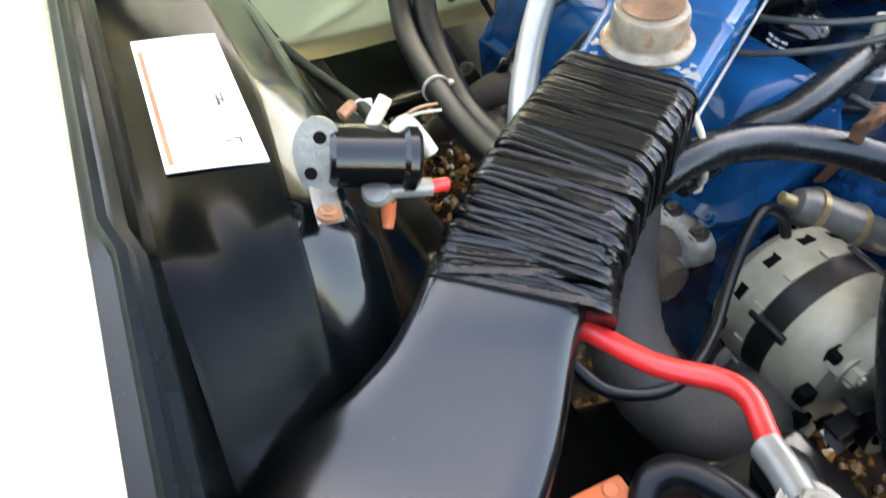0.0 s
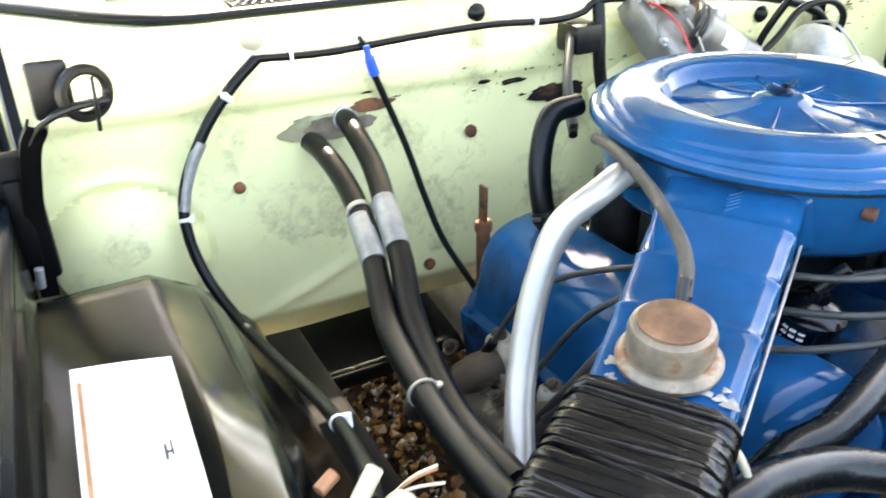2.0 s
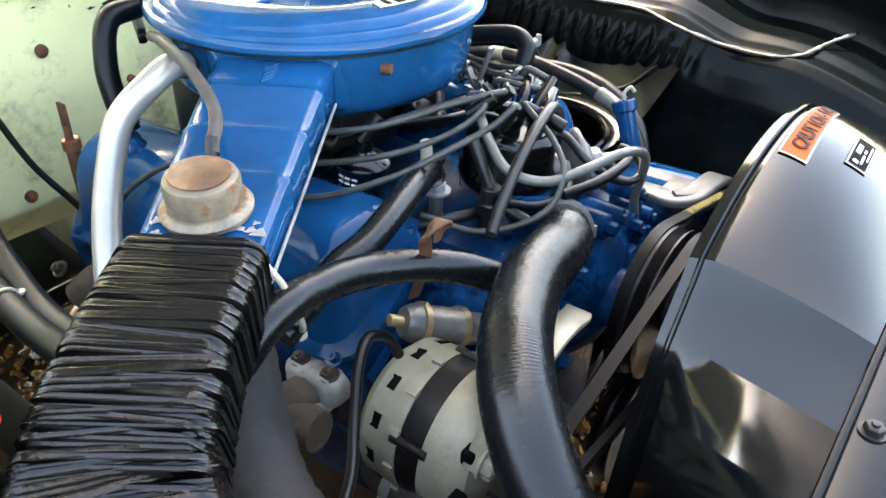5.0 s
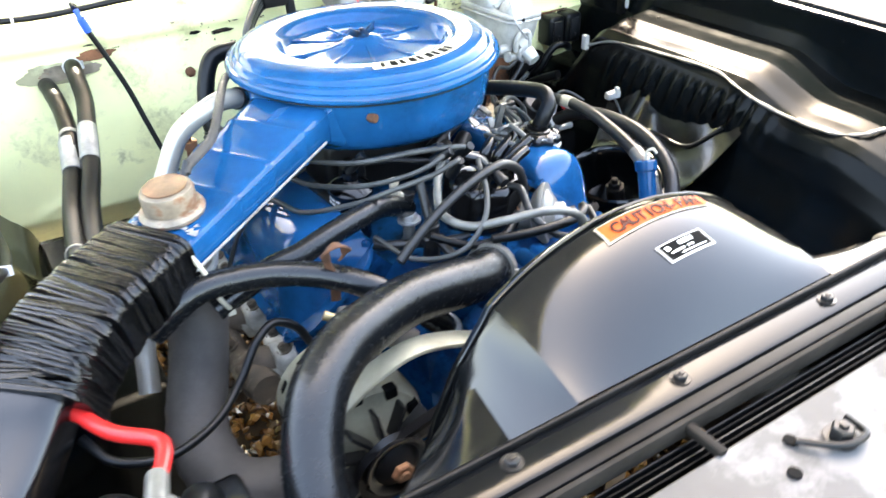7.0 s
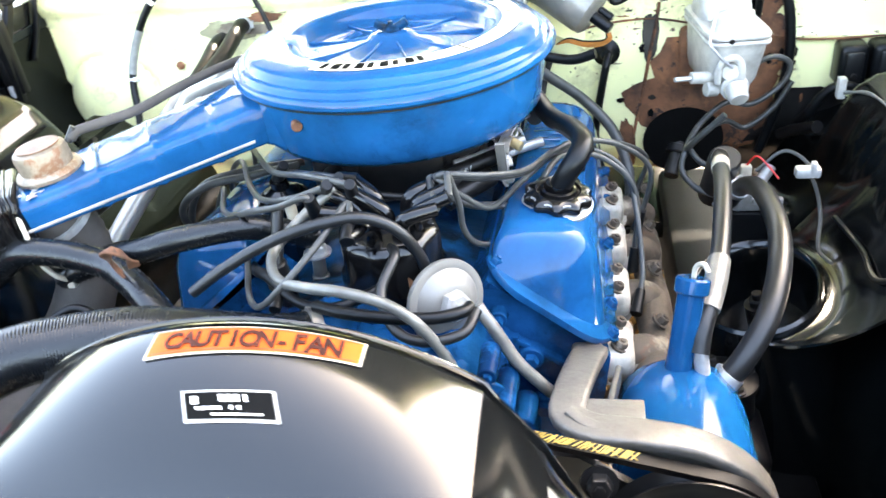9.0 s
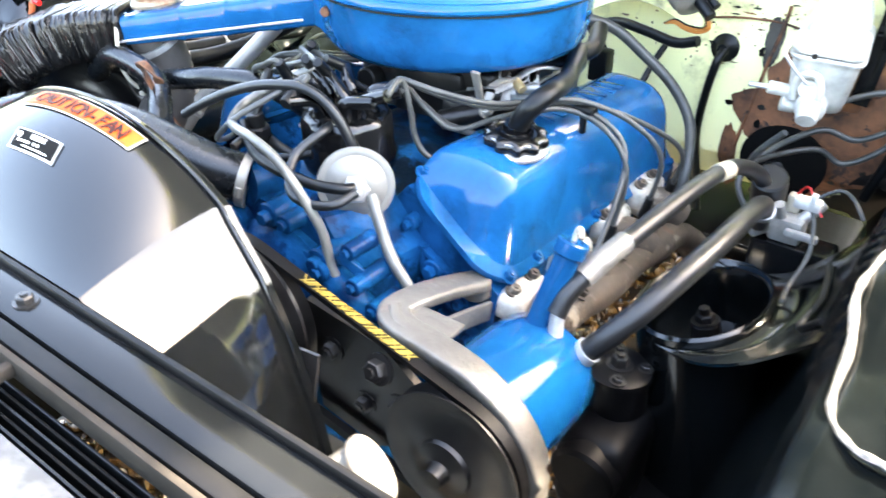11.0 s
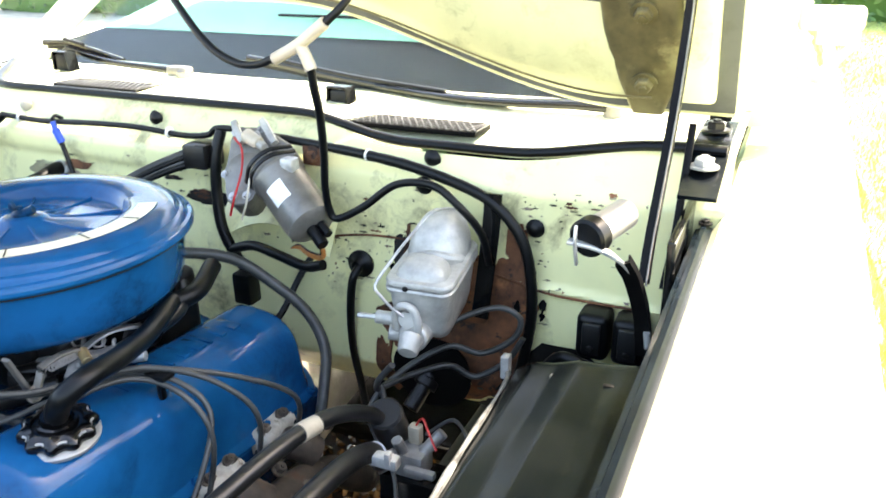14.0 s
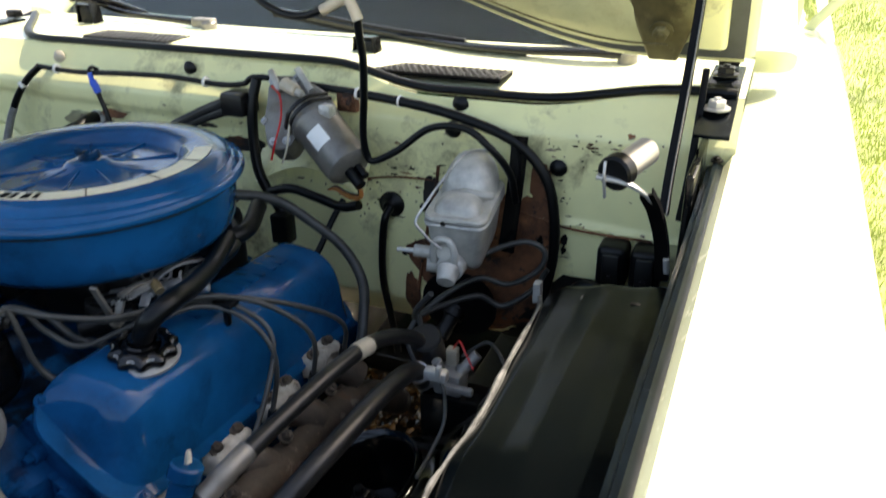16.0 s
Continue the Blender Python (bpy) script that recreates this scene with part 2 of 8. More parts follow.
M_DASH = paint("turquoise_dash_vinyl", (0.11, 0.30, 0.24), 0.45, vary=0.06, scale=8, bump=0.1, bump_scale=200)
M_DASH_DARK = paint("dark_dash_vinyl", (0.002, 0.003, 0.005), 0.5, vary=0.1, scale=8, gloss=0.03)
M_CHROME = paint("chrome", (0.80, 0.80, 0.80), 0.15, metal=1.0, vary=0.04, scale=20)
M_GRAVEL = paint("brown_gravel", (0.045, 0.022, 0.008), 0.7, vary=0.3, scale=25, bump=0.5, bump_scale=60)
M_DRIVE = paint("pale_driveway_stone", (0.50, 0.47, 0.41), 0.85, vary=0.15, scale=3, fleck=(0.24, 0.20, 0.15), fleck_at=0.60, fleck_scale=60, bump=0.5, bump_scale=60)
M_SOIL = paint("lawn_soil", (0.30, 0.34, 0.11), 0.9, vary=0.3, scale=2, second=(0.40, 0.36, 0.20), second_at=0.60, second_scale=5, bump=0.4, bump_scale=40)


def leafy(name, dark, light, rough=0.55):
    m = bpy.data.materials.new(name)
    m.use_nodes = True
    n, l = m.node_tree.nodes, m.node_tree.links
    g = n.new("ShaderNodeNewGeometry")
    x = n.new("ShaderNodeMix")
    x.data_type = "RGBA"
    x.inputs[6].default_value, x.inputs[7].default_value = (*dark, 1), (*light, 1)
    l.new(g.outputs["Random Per Island"], x.inputs["Factor"])
    l.new(x.outputs[2], n["Principled BSDF"].inputs["Base Color"])
    n["Principled BSDF"].inputs["Roughness"].default_value = rough
    return m


M_STONES = leafy("wet_brown_pebbles", (0.018, 0.007, 0.002), (0.22, 0.10, 0.028), 0.25)
M_GRASS = leafy("lawn_grass", (0.32, 0.40, 0.10), (0.54, 0.60, 0.20))
M_LEAF = leafy("hedge_leaves", (0.015, 0.05, 0.010), (0.10, 0.22, 0.035), 0.45)

M_GLASS = bpy.data.materials.new("windscreen_glass")
M_GLASS.use_nodes = True
gb = M_GLASS.node_tree.nodes["Principled BSDF"]
gb.inputs["Base Color"].default_value = (0.86, 0.95, 0.92, 1)
gb.inputs["Transmission Weight"].default_value = 1.0
gb.inputs["Roughness"].default_value = 0.02
gb.inputs["IOR"].default_value = 1.12


# ---- mesh helpers ----
ORIGIN = {}


def thing(name, label, category, at, group="", kind=""):
    ob = new(name)
    ob.location = at
    ob.empty_display_size = 0.02
    ORIGIN[ob.name] = Vector(at)
    return tagged(ob, label, category, group, kind)


def finish(bm, smooth=40):
    me = bpy.data.meshes.new("mesh")
    bmesh.ops.recalc_face_normals(bm, faces=bm.faces)
    bm.to_mesh(me)
    bm.free()
    if smooth:
        me.shade_smooth()
        me.set_sharp_from_angle(angle=radians(smooth))
    return me


def part(name, bm, material, parent, label="", smooth=40):
    """Links a bmesh, given in world places, as one mesh object under a thing or a part."""
    base = ORIGIN[parent.name]
    bmesh.ops.translate(bm, verts=bm.verts, vec=-base)
    ob = new(name, finish(bm, smooth))
    ob.data.materials.append(material)
    ob.parent = parent
    ORIGIN[ob.name] = base
    return tagged(ob, label)


def solo(name, bm, material, label, category, group="", kind="", smooth=40):
    """A thing that is one mesh, with its origin at the middle of its lowest side."""
    lo = Vector([min(v.co[i] for v in bm.verts) for i in range(3)])
    hi = Vector([max(v.co[i] for v in bm.verts) for i in range(3)])
    base = Vector(((lo.x + hi.x) / 2, (lo.y + hi.y) / 2, lo.z))
    bmesh.ops.translate(bm, verts=bm.verts, vec=-base)
    ob = new(name, finish(bm, smooth))
    ob.data.materials.append(material)
    ob.location = base
    ORIGIN[ob.name] = base
    return tagged(ob, label, category, group, kind)


def put(bm, other):
    """Adds the geometry of other to bm and frees other."""
    me = bpy.data.meshes.new("tmp")
    other.to_mesh(me)
    other.free()
    bm.from_mesh(me)
    bpy.data.meshes.remove(me)
    return bm


def box(lo, hi, bevel=0.003, seg=2):
    bm = bmesh.new()
    bmesh.ops.create_cube(bm, size=1)
    for v in bm.verts:
        v.co = Vector([lo[i] + (v.co[i] + 0.5) * (hi[i] - lo[i]) for i in range(3)])
    if bevel:
        bmesh.ops.bevel(bm, geom=bm.edges[:], offset=bevel, segments=seg, affect="EDGES", profile=0.5)
    return bm


def frame_of(axis):
    z = Vector(axis).normalized()
    x = Vector((0, 0, 1)).cross(z) if abs(z.z) < 0.95 else Vector((1, 0, 0)).cross(z)
    x.normalize()
    return x, z.cross(x), z


def turned(profile, at=(0, 0, 0), axis=(0, 0, 1), seg=32, wave=None):
    """A lathe: rows of (radius, height along the axis). wave(angle, row): a factor on the radius."""
    bm = bmesh.new()
    x, y, z = frame_of(axis)
    at = Vector(at)
    rings = []
    for k, (r, h) in enumerate(profile):
        if r < 1e-5:
            rings.append([bm.verts.new(at + z * h)])
            continue
        ring = []
        for i in range(seg):
            a = 2 * math.pi * i / seg
            f = wave(a, k) if wave else 1.0
            ring.append(bm.verts.new(at + z * h + (x * math.cos(a) + y * math.sin(a)) * r * f))
        rings.append(ring)
    for a, b in zip(rings, rings[1:]):
        for i in range(seg):
            j = (i + 1) % seg
            if len(a) == 1 and len(b) > 1:
                bm.faces.new((a[0], b[i], b[j]))
            elif len(b) == 1 and len(a) > 1:
                bm.faces.new((a[i], a[j], b[0]))
            elif len(a) > 1:
                bm.faces.new((a[i], a[j], b[j], b[i]))
    for ring in (rings[0], rings[-1]):
        if len(ring) > 2:
            bm.faces.new(ring)
    return bm


def rod(p0, p1, r, seg=20, r2=None, bevel=0.0):
    p0, p1 = Vector(p0), Vector(p1)
    h = (p1 - p0).length
    r2 = r if r2 is None else r2
    b = bevel or min(r, r2, h) * 0.12
    return turned([(0, 0), (max(r - b, 1e-4), 0), (r, b), (r2, h - b), (max(r2 - b, 1e-4), h), (0, h)], p0, p1 - p0, seg)


def spline(points, n=10):
    p = [Vector(q) for q in points]
    p = [2 * p[0] - p[1], *p, 2 * p[-1] - p[-2]]
    out = []
    for i in range(1, len(p) - 2):
        a, b, c, d = p[i - 1:i + 3]
        for k in range(n):
            t = k / n
            out.append(0.5 * (2 * b + (c - a) * t + (2 * a - 5 * b + 4 * c - d) * t * t + (3 * b - a - 3 * c + d) * t ** 3))
    out.append(p[-2])
    return out


def sweep(points, section, smooth=10, up=(0, 0, 1), caps=True, scale=None):
    """Sweeps a closed section, rows of (side, up), along a path. scale(u, k): a factor for each row of the path and corner."""
    path = spline(points, smooth) if smooth else [Vector(p) for p in points]
    bm = bmesh.new()
    ref = Vector(up)
    rings = []
    for i, p in enumerate(path):
        t = (path[min(i + 1, len(path) - 1)] - path[max(i - 1, 0)]).normalized()
        side = t.cross(ref)
        if side.length < 0.05:
            side = t.cross(Vector((1, 0, 0)))
        side.normalize()
        u = side.cross(t)
        f = i / (len(path) - 1)
        ring = []
        for k, (a, b) in enumerate(section):
            s = scale(f, k) if scale else 1.0
            ring.append(bm.verts.new(p + (side * a + u * b) * s))
        rings.append(ring)
    n = len(section)
    for a, b in zip(rings, rings[1:]):
        for i in range(n):
            bm.faces.new((a[i], a[(i + 1) % n], b[(i + 1) % n], b[i]))
    if caps:
        bm.faces.new(rings[0])
        bm.faces.new(rings[-1])
    return bm


def circle(r, seg=12, squash=1.0):
    return [(r * math.cos(2 * math.pi * i / seg), r * squash * math.sin(2 * math.pi * i / seg)) for i in range(seg)]


def tube(points, r, seg=12, smooth=8, scale=None):
    """A hose or wire: a round section carried along a smooth path without twist."""
    path = spline(points, smooth)
    bm = bmesh.new()
    t0 = (path[1] - path[0]).normalized()
    side = t0.orthogonal().normalized()
    rings, last = [], t0
    for i, p in enumerate(path):
        t = (path[min(i + 1, len(path) - 1)] - path[max(i - 1, 0)]).normalized()
        side = (last.rotation_difference(t) @ side).normalized()
        last = t
        u = t.cross(side)
        s = scale(i / (len(path) - 1)) if scale else 1.0
        rings.append([bm.verts.new(p + (side * math.cos(2 * math.pi * k / seg) + u * math.sin(2 * math.pi * k / seg)) * r * s) for k in range(seg)])
    for a, b in zip(rings, rings[1:]):
        for i in range(seg):
            bm.faces.new((a[i], a[(i + 1) % seg], b[(i + 1) % seg], b[i]))
    bm.faces.new(rings[0])
    bm.faces.new(rings[-1])
    return bm


def round_rect(w, h, r, seg=4):
    out = []
    for cx, cy, a0 in ((w / 2 - r, h / 2 - r, 0), (-w / 2 + r, h / 2 - r, 90), (-w / 2 + r, -h / 2 + r, 180), (w / 2 - r, -h / 2 + r, 270)):
        for k in range(seg + 1):
            a = radians(a0 + 90 * k / seg)
            out.append((cx + r * math.cos(a), cy + r * math.sin(a)))
    return out


def loft(sections, caps=True):
    """Joins closed rows of places, all of one length, one after the other."""
    bm = bmesh.new()
    rings = [[bm.verts.new(p) for p in s] for s in sections]
    n = len(sections[0])
    for a, b in zip(rings, rings[1:]):
        for i in range(n):
            bm.faces.new((a[i], a[(i + 1) % n], b[(i + 1) % n], b[i]))
    if caps:
        bm.faces.new(rings[0])
        bm.faces.new(rings[-1])
    return bm


def sheet(nu, nv, place, thick=0.0):
    """A surface place(u, v) on a grid of u, v from 0 to 1, with thickness against its normal."""
    bm = bmesh.new()
    g = [[bm.verts.new(place(i / nu, j / nv)) for j in range(nv + 1)] for i in range(nu + 1)]
    for i in range(nu):
        for j in range(nv):
            bm.faces.new((g[i][j], g[i + 1][j], g[i + 1][j + 1], g[i][j + 1]))
    if thick:
        bmesh.ops.recalc_face_normals(bm, faces=bm.faces)
        bmesh.ops.solidify(bm, geom=bm.faces[:], thickness=thick)
    return bm


def hexnut(at, axis, r=0.008, h=0.007, washer=True):
    at = Vector(at)
    z = Vector(axis).normalized()
    bm = turned([(0, 0), (r, 0), (r, h * 0.85), (r * 0.85, h), (r * 0.45, h), (r * 0.42, h * 1.25), (0, h * 1.3)], at, z, 6)
    if washer:
        put(bm, turned([(0, -0.001), (r * 1.45, -0.001), (r * 1.45, 0.0015), (0, 0.0015)], at, z, 16))
    return bm


def hose(name, points, r, material, label, category="hose", group="", clamps=(), seg=14, scale=None, rows=8):
    """A hose as a thing; clamps: rows of (share of its length, material, width)."""
    path = spline(points, 8)
    low = min(path, key=lambda p: p.z)
    ob = thing(name, label, category, tuple(low), group)
    part("tube", tube(points, r, seg, rows, scale=scale), material, ob)
    for f, m, w in clamps:
        i = min(len(path) - 2, int(f * (len(path) - 1)))
        p, d = path[i], (path[i + 1] - path[i]).normalized()
        c = turned([(r * 1.02, -w / 2), (r * 1.14, -w / 2), (r * 1.14, w / 2), (r * 1.02, w / 2)], p, d, 18)
        x, y, z = frame_of(d)
        put(c, rod(p + x * r * 1.1 - y * 0.006, p + x * r * 1.1 + y * 0.006, 0.004, 8))
        part("clamp", c, m, ob, "metal hose clamp" if m is not M_CREAM else "cream cable tie")
    return ob


def ease(a, b, x):
    t = min(1.0, max(0.0, (x - a) / (b - a)))
    return t * t * (3 - 2 * t)

# ---- ground and distance ----
def ground_place(u, v):
    s = lambda w: math.copysign(abs(2 * w - 1) ** 3.0, 2 * w - 1) * 160
    x, y = s(u), s(v) + 10
    return Vector((x, y, 0.02 * noise.noise(Vector((x * 0.4, y * 0.4, 0)))))


ground = solo("ground", sheet(60, 60, ground_place), M_DRIVE, "pale stony driveway and open ground", "ground", kind="structure")
ground.location = (0, 10, ground.location.z)

bm = bmesh.new()
rng = random.Random(4)
base_stone = bmesh.new()
bmesh.ops.create_icosphere(base_stone, subdivisions=1, radius=1)
stone_v = [v.co.copy() for v in base_stone.verts]
stone_f = [[v.index for v in f.verts] for f in base_stone.faces]
base_stone.free()
verts, faces = [], []
for i in range(9000):
    x, y = rng.uniform(-0.75, 0.75), rng.uniform(-0.7, 1.5)
    r = rng.uniform(0.006, 0.016)
    sc = Vector((rng.uniform(0.7, 1.5), rng.uniform(0.7, 1.4), rng.uniform(0.5, 0.9))) * r
    rot = Euler((rng.uniform(0, 6), rng.uniform(0, 6), rng.uniform(0, 6))).to_matrix()
    c = Vector((x, y, 0.012 + rng.uniform(0, 0.015)))
    k = len(verts)
    verts += [tuple(c + rot @ Vector((v.x * sc.x, v.y * sc.y, v.z * sc.z)) * (1 + 0.75 * noise.noise(v * 1.1 + c * 31))) for v in stone_v]
    faces += [[k + j for j in f] for f in stone_f]
bm.free()
me = bpy.data.meshes.new("pebbles")
me.from_pydata(verts, [], faces)
me.materials.append(M_STONES)
tagged(new("gravel", me), "wet brown and amber gravel under the engine", "gravel", kind="stuff")
bm = sheet(30, 40, lambda u, v: Vector((-0.85 + 1.7 * u, -0.8 + 2.6 * v, 0.016 + 0.006 * noise.noise(Vector((u * 30, v * 40, 1))))))
solo("gravel_bed", bm, M_GRAVEL, "brown gravel bed under the car", "gravel", kind="structure")

# lawn beside the drive, and the hedge behind it
lawn_edge = lambda y: 1.30 - 0.033 * y + 0.10 * noise.noise(Vector((y * 0.9, 3.1, 0))) + 0.05 * noise.noise(Vector((y * 4.0, 7.1, 0)))
bm = sheet(30, 80, lambda u, v: Vector((lawn_edge(-3 + 33 * v) + u * u * 24, -3 + 33 * v, 0.035 + 0.02 * noise.noise(Vector((u * 20, v * 30, 2))))))
solo("lawn", bm, M_SOIL, "sunlit mown lawn beside the drive", "lawn", kind="structure")
verts, faces = [], []
for i in range(70000):
    v = rng.random() ** 1.6
    y = 0.6 + 15 * v
    x = lawn_edge(y) + rng.random() ** 1.3 * (0.5 + 6 * v) - 0.05
    h, a, w = rng.uniform(0.012, 0.035) * (1 + v), rng.uniform(0, 6.28), rng.uniform(0.0015, 0.0035) * (1 + 3 * v)
    k = len(verts)
    dx, dy = math.cos(a) * w, math.sin(a) * w
    lx, ly = rng.uniform(-0.02, 0.02), rng.uniform(-0.02, 0.02)
    verts += [(x - dx, y - dy, 0.02), (x + dx, y + dy, 0.02), (x + lx, y + ly, 0.03 + h)]
    faces.append((k, k + 1, k + 2))
me = bpy.data.meshes.new("blades")
me.from_pydata(verts, [], faces)
me.materials.append(M_GRASS)
tagged(new("grass", me), "short sunlit lawn grass", "grass", kind="stuff")


def hedge(name, x0, x1, y0, y1, h, count, seed, label):
    r = random.Random(seed)
    ob = thing(name, label, "hedge", ((x0 + x1) / 2, (y0 + y1) / 2, 0))
    core = sheet(24, 10, lambda u, v: Vector((x0 + (x1 - x0) * u, (y0 + y1) / 2 + 0.3 * noise.noise(Vector((u * 9, v * 5, 3))), h * 0.9 * v)), 0.3)
    part("crown", core, M_LEAF, ob, "dark inner branches")
    vs, fs = [], []
    for _ in range(count):
        x, z = r.uniform(x0, x1), r.uniform(0.0, 1.0) ** 0.8 * h * (0.9 + 0.25 * noise.noise(Vector((x0 + r.uniform(0, 6), 1, 1))))
        y = y0 + (y1 - y0) * 0.4 * r.random() + 0.25 * noise.noise(Vector((x * 1.3, z * 1.7, 5)))
        s, a, b = r.uniform(0.04, 0.11), r.uniform(0, 6.28), r.uniform(-0.9, 0.9)
        d = Vector((math.cos(a), -0.4, math.sin(a))).normalized() * s
        e = Vector((-math.sin(a), b, math.cos(a))).normalized() * s * 0.4
        c = Vector((x, y, z + 0.05))
        k = len(vs)
        vs += [tuple(c - d), tuple(c + e), tuple(c + d), tuple(c - e)]
        fs.append((k, k + 1, k + 2, k + 3))
    m = bpy.data.meshes.new("leaves")
    m.from_pydata([tuple(Vector(p) - ORIGIN[ob.name]) for p in vs], [], fs)
    m.materials.append(M_LEAF)
    leaves = new("foliage", m)
    leaves.parent = ob
    tagged(leaves, "glossy green leaves", kind="stuff")
    return ob


hedge("hedge", 0.9, 12.0, 12.5, 14.0, 2.6, 9000, 11, "tall leafy green hedge behind the lawn")
hedge("shrub_row", -14.0, -2.5, 10.0, 11.5, 2.4, 3500, 12, "leafy green shrubs beyond the car")

# ---- the car's body ----
car = thing("car_body", "pale green car body with satin black inner panels", "car", (0, 0.6, 0.02))
ORIGIN[car.name] = Vector((0, 0.6, 0.02))


def seal_z(x):
    return 1.033 - 0.030 * ease(0.12, 0.30, x) + 0.028 * ease(0.45, 0.68, x)


def bump_at(x, z, cx, cz, r, h):
    d = math.hypot(x - cx, z - cz) / r
    return h * math.sqrt(1 - d * d) if d < 1 else 0.0


def firewall_y(x, z):
    y = 0.345 + 0.9 * max(0.0, z - 0.972) + 0.75 * max(0.0, 0.67 - z)
    y -= bump_at(x, z, -0.61, 0.79, 0.088, 0.045) + 0.006 * math.exp(-((math.hypot(x + 0.61, z - 0.79) - 0.10) / 0.006) ** 2)
    y -= 0.007 * ease(0.925, 0.94, z + 0.03 * x) * ease(0.05, -0.10, x)
    y -= 0.010 * ease(0.60, 0.30, abs(x - 0.02)) * ease(0.90, 0.80, z)
    y -= 0.006 * math.exp(-((z - 0.838 + 0.05 * (x - 0.6)) / 0.005) ** 2) * ease(0.48, 0.53, x)
    y += 0.004 * noise.noise(Vector((x * 7, z * 7, 0.5)))
    y -= 0.006 * math.exp(-(((x + 0.40) / 0.06) ** 2 + ((z - 0.70 - 0.4 * (x + 0.40)) / 0.008) ** 2))
    return y


def firewall_place(u, v):
    x = -0.745 + 1.49 * u
    z = 0.615 + (seal_z(x) - 0.615) * v
    return Vector((x, firewall_y(x, z), z))


part("firewall", sheet(170, 70, firewall_place, 0.004), M_GREEN, car, "pale green chipped and stained steel bulkhead")


def cowl_place(u, v):
    x = -0.745 + 1.49 * u
    y = 0.397 + 0.235 * v
    return Vector((x, y + 0.03 * (x / 0.745) ** 2 * v, seal_z(x) * (1 - v) + 1.036 * v + 0.004 * math.sin(v * 3.1)))


cowl = part("cowl_panel", sheet(80, 10, cowl_place, 0.003), M_GREEN_OUT, car, "pale green cowl panel with two mesh vents")
seal = sweep([(-0.715, 0.58, 1.046), (-0.65, 0.515, 1.045), (-0.585, 0.445, 1.042), (-0.53, 0.405, 1.040)] + [(-0.735 + 1.47 * i / 30, 0.394, seal_z(-0.735 + 1.47 * i / 30) + 0.006) for i in range(5, 31)], circle(0.008, 10, 0.8), smooth=2)
part("rubber_seal", seal, M_RUBBER, car, "black rubber bonnet seal along the cowl")


def vent(x0, x1, y0, y1, z):
    v = part("vent", box((x0, y0, z - 0.004), (x1, y1, z + 0.003), 0.001), M_INK, cowl, "dark cowl air intake")
    mesh = bmesh.new()
    n = int((x1 - x0) / 0.011)
    for i in range(n + 1):
        for lean in (-1, 1):
            xa = x0 + (x1 - x0) * i / n
            xb = min(x1, max(x0, xa + lean * 0.035))
            put(mesh, rod((xa, y0 + 0.002, z + 0.004), (xb, y1 - 0.002, z + 0.004), 0.0011, 5))
    part("mesh_screen", mesh, M_WIRE_GREY, v, "expanded metal vent mesh")


vent(0.165, 0.40, 0.415, 0.478, 1.022)
vent(-0.43, -0.235, 0.43, 0.50, 1.036)

# windscreen, dash and cabin
SCREEN_X = 0.735


def screen_place(u, v):
    x = -SCREEN_X + 2 * SCREEN_X * u
    k = (x / SCREEN_X) ** 2
    return Vector((x * (1 - 0.10 * v), 0.635 + 0.60 * v + 0.03 * k, 1.035 + 0.40 * v))


screen = part("windscreen", sheet(24, 12, screen_place, 0.004), M_GLASS, car, "clear slightly green windscreen glass")
screen.visible_shadow = False
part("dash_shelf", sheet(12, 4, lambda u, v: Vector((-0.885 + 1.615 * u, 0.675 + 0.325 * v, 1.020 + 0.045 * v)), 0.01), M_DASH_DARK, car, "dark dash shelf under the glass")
dash = part("dash_top", sheet(12, 8, lambda u, v: Vector((-0.885 + 1.615 * u, 1.00 + 0.34 * v, 1.066 + 0.085 * v)), 0.02), M_DASH, car, "turquoise padded dash top")
for x0, x1 in ((-0.42, -0.14), (0.14, 0.42)):
    part("defroster_slot", box((x0, 1.12, 1.094), (x1, 1.135, 1.1015), 0.002), M_INK, dash, "black defroster slot")
for k in range(15):
    x = -0.6 + 1.2 * k / 14
    part("seat_pleat", rod((x, 1.75, 0.8), (x, 1.85, 1.22), 0.05, 10), M_DASH, car)
for s in (-1, 1):
    part("pillar", sweep([(s * 0.768, 0.65, 1.03), (s * 0.738, 0.85, 1.18), (s * 0.65, 1.24, 1.45)], round_rect(0.075, 0.05, 0.02), 6), M_GREEN_OUT, car, "pale green windscreen pillar")
    part("door", sheet(6, 14, lambda u, v: Vector((s * (0.90 + 0.05 * math.sin(v * 3.1) - 0.06 * max(0, v - 0.8)), 1.28 + 1.64 * u, 0.28 + 0.68 * v)), 0.03), M_GREEN_OUT, car, "pale green car door")
part("roof", sheet(8, 8, lambda u, v: Vector((-0.62 + 1.24 * u, 1.2 + 1.5 * v, 1.44 + 0.04 * math.sin(v * 3.1) * math.sin(u * 3.1))), 0.02), M_GREEN_OUT, car, "pale green roof")
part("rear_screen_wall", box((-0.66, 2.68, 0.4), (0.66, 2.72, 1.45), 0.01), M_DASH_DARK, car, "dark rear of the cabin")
part("floor_pan", box((-0.85, 0.45, 0.42), (0.85, 2.9, 0.46), 0.01), M_BLACK, car, "black underbody floor")
mirror = part("door_mirror", box((0.785, 1.235, 1.092), (0.910, 1.285, 1.142), 0.012, 3), M_GREEN_OUT, car, "pale rectangular door mirror")
part("mirror_glass", sheet(6, 3, lambda u, v: Vector((0.825 + 0.08 * u, 1.236 + 0.012 * v, 1.066 + 0.026 * v)), 0.004), M_CHROME, mirror, "bright chromed lower face")
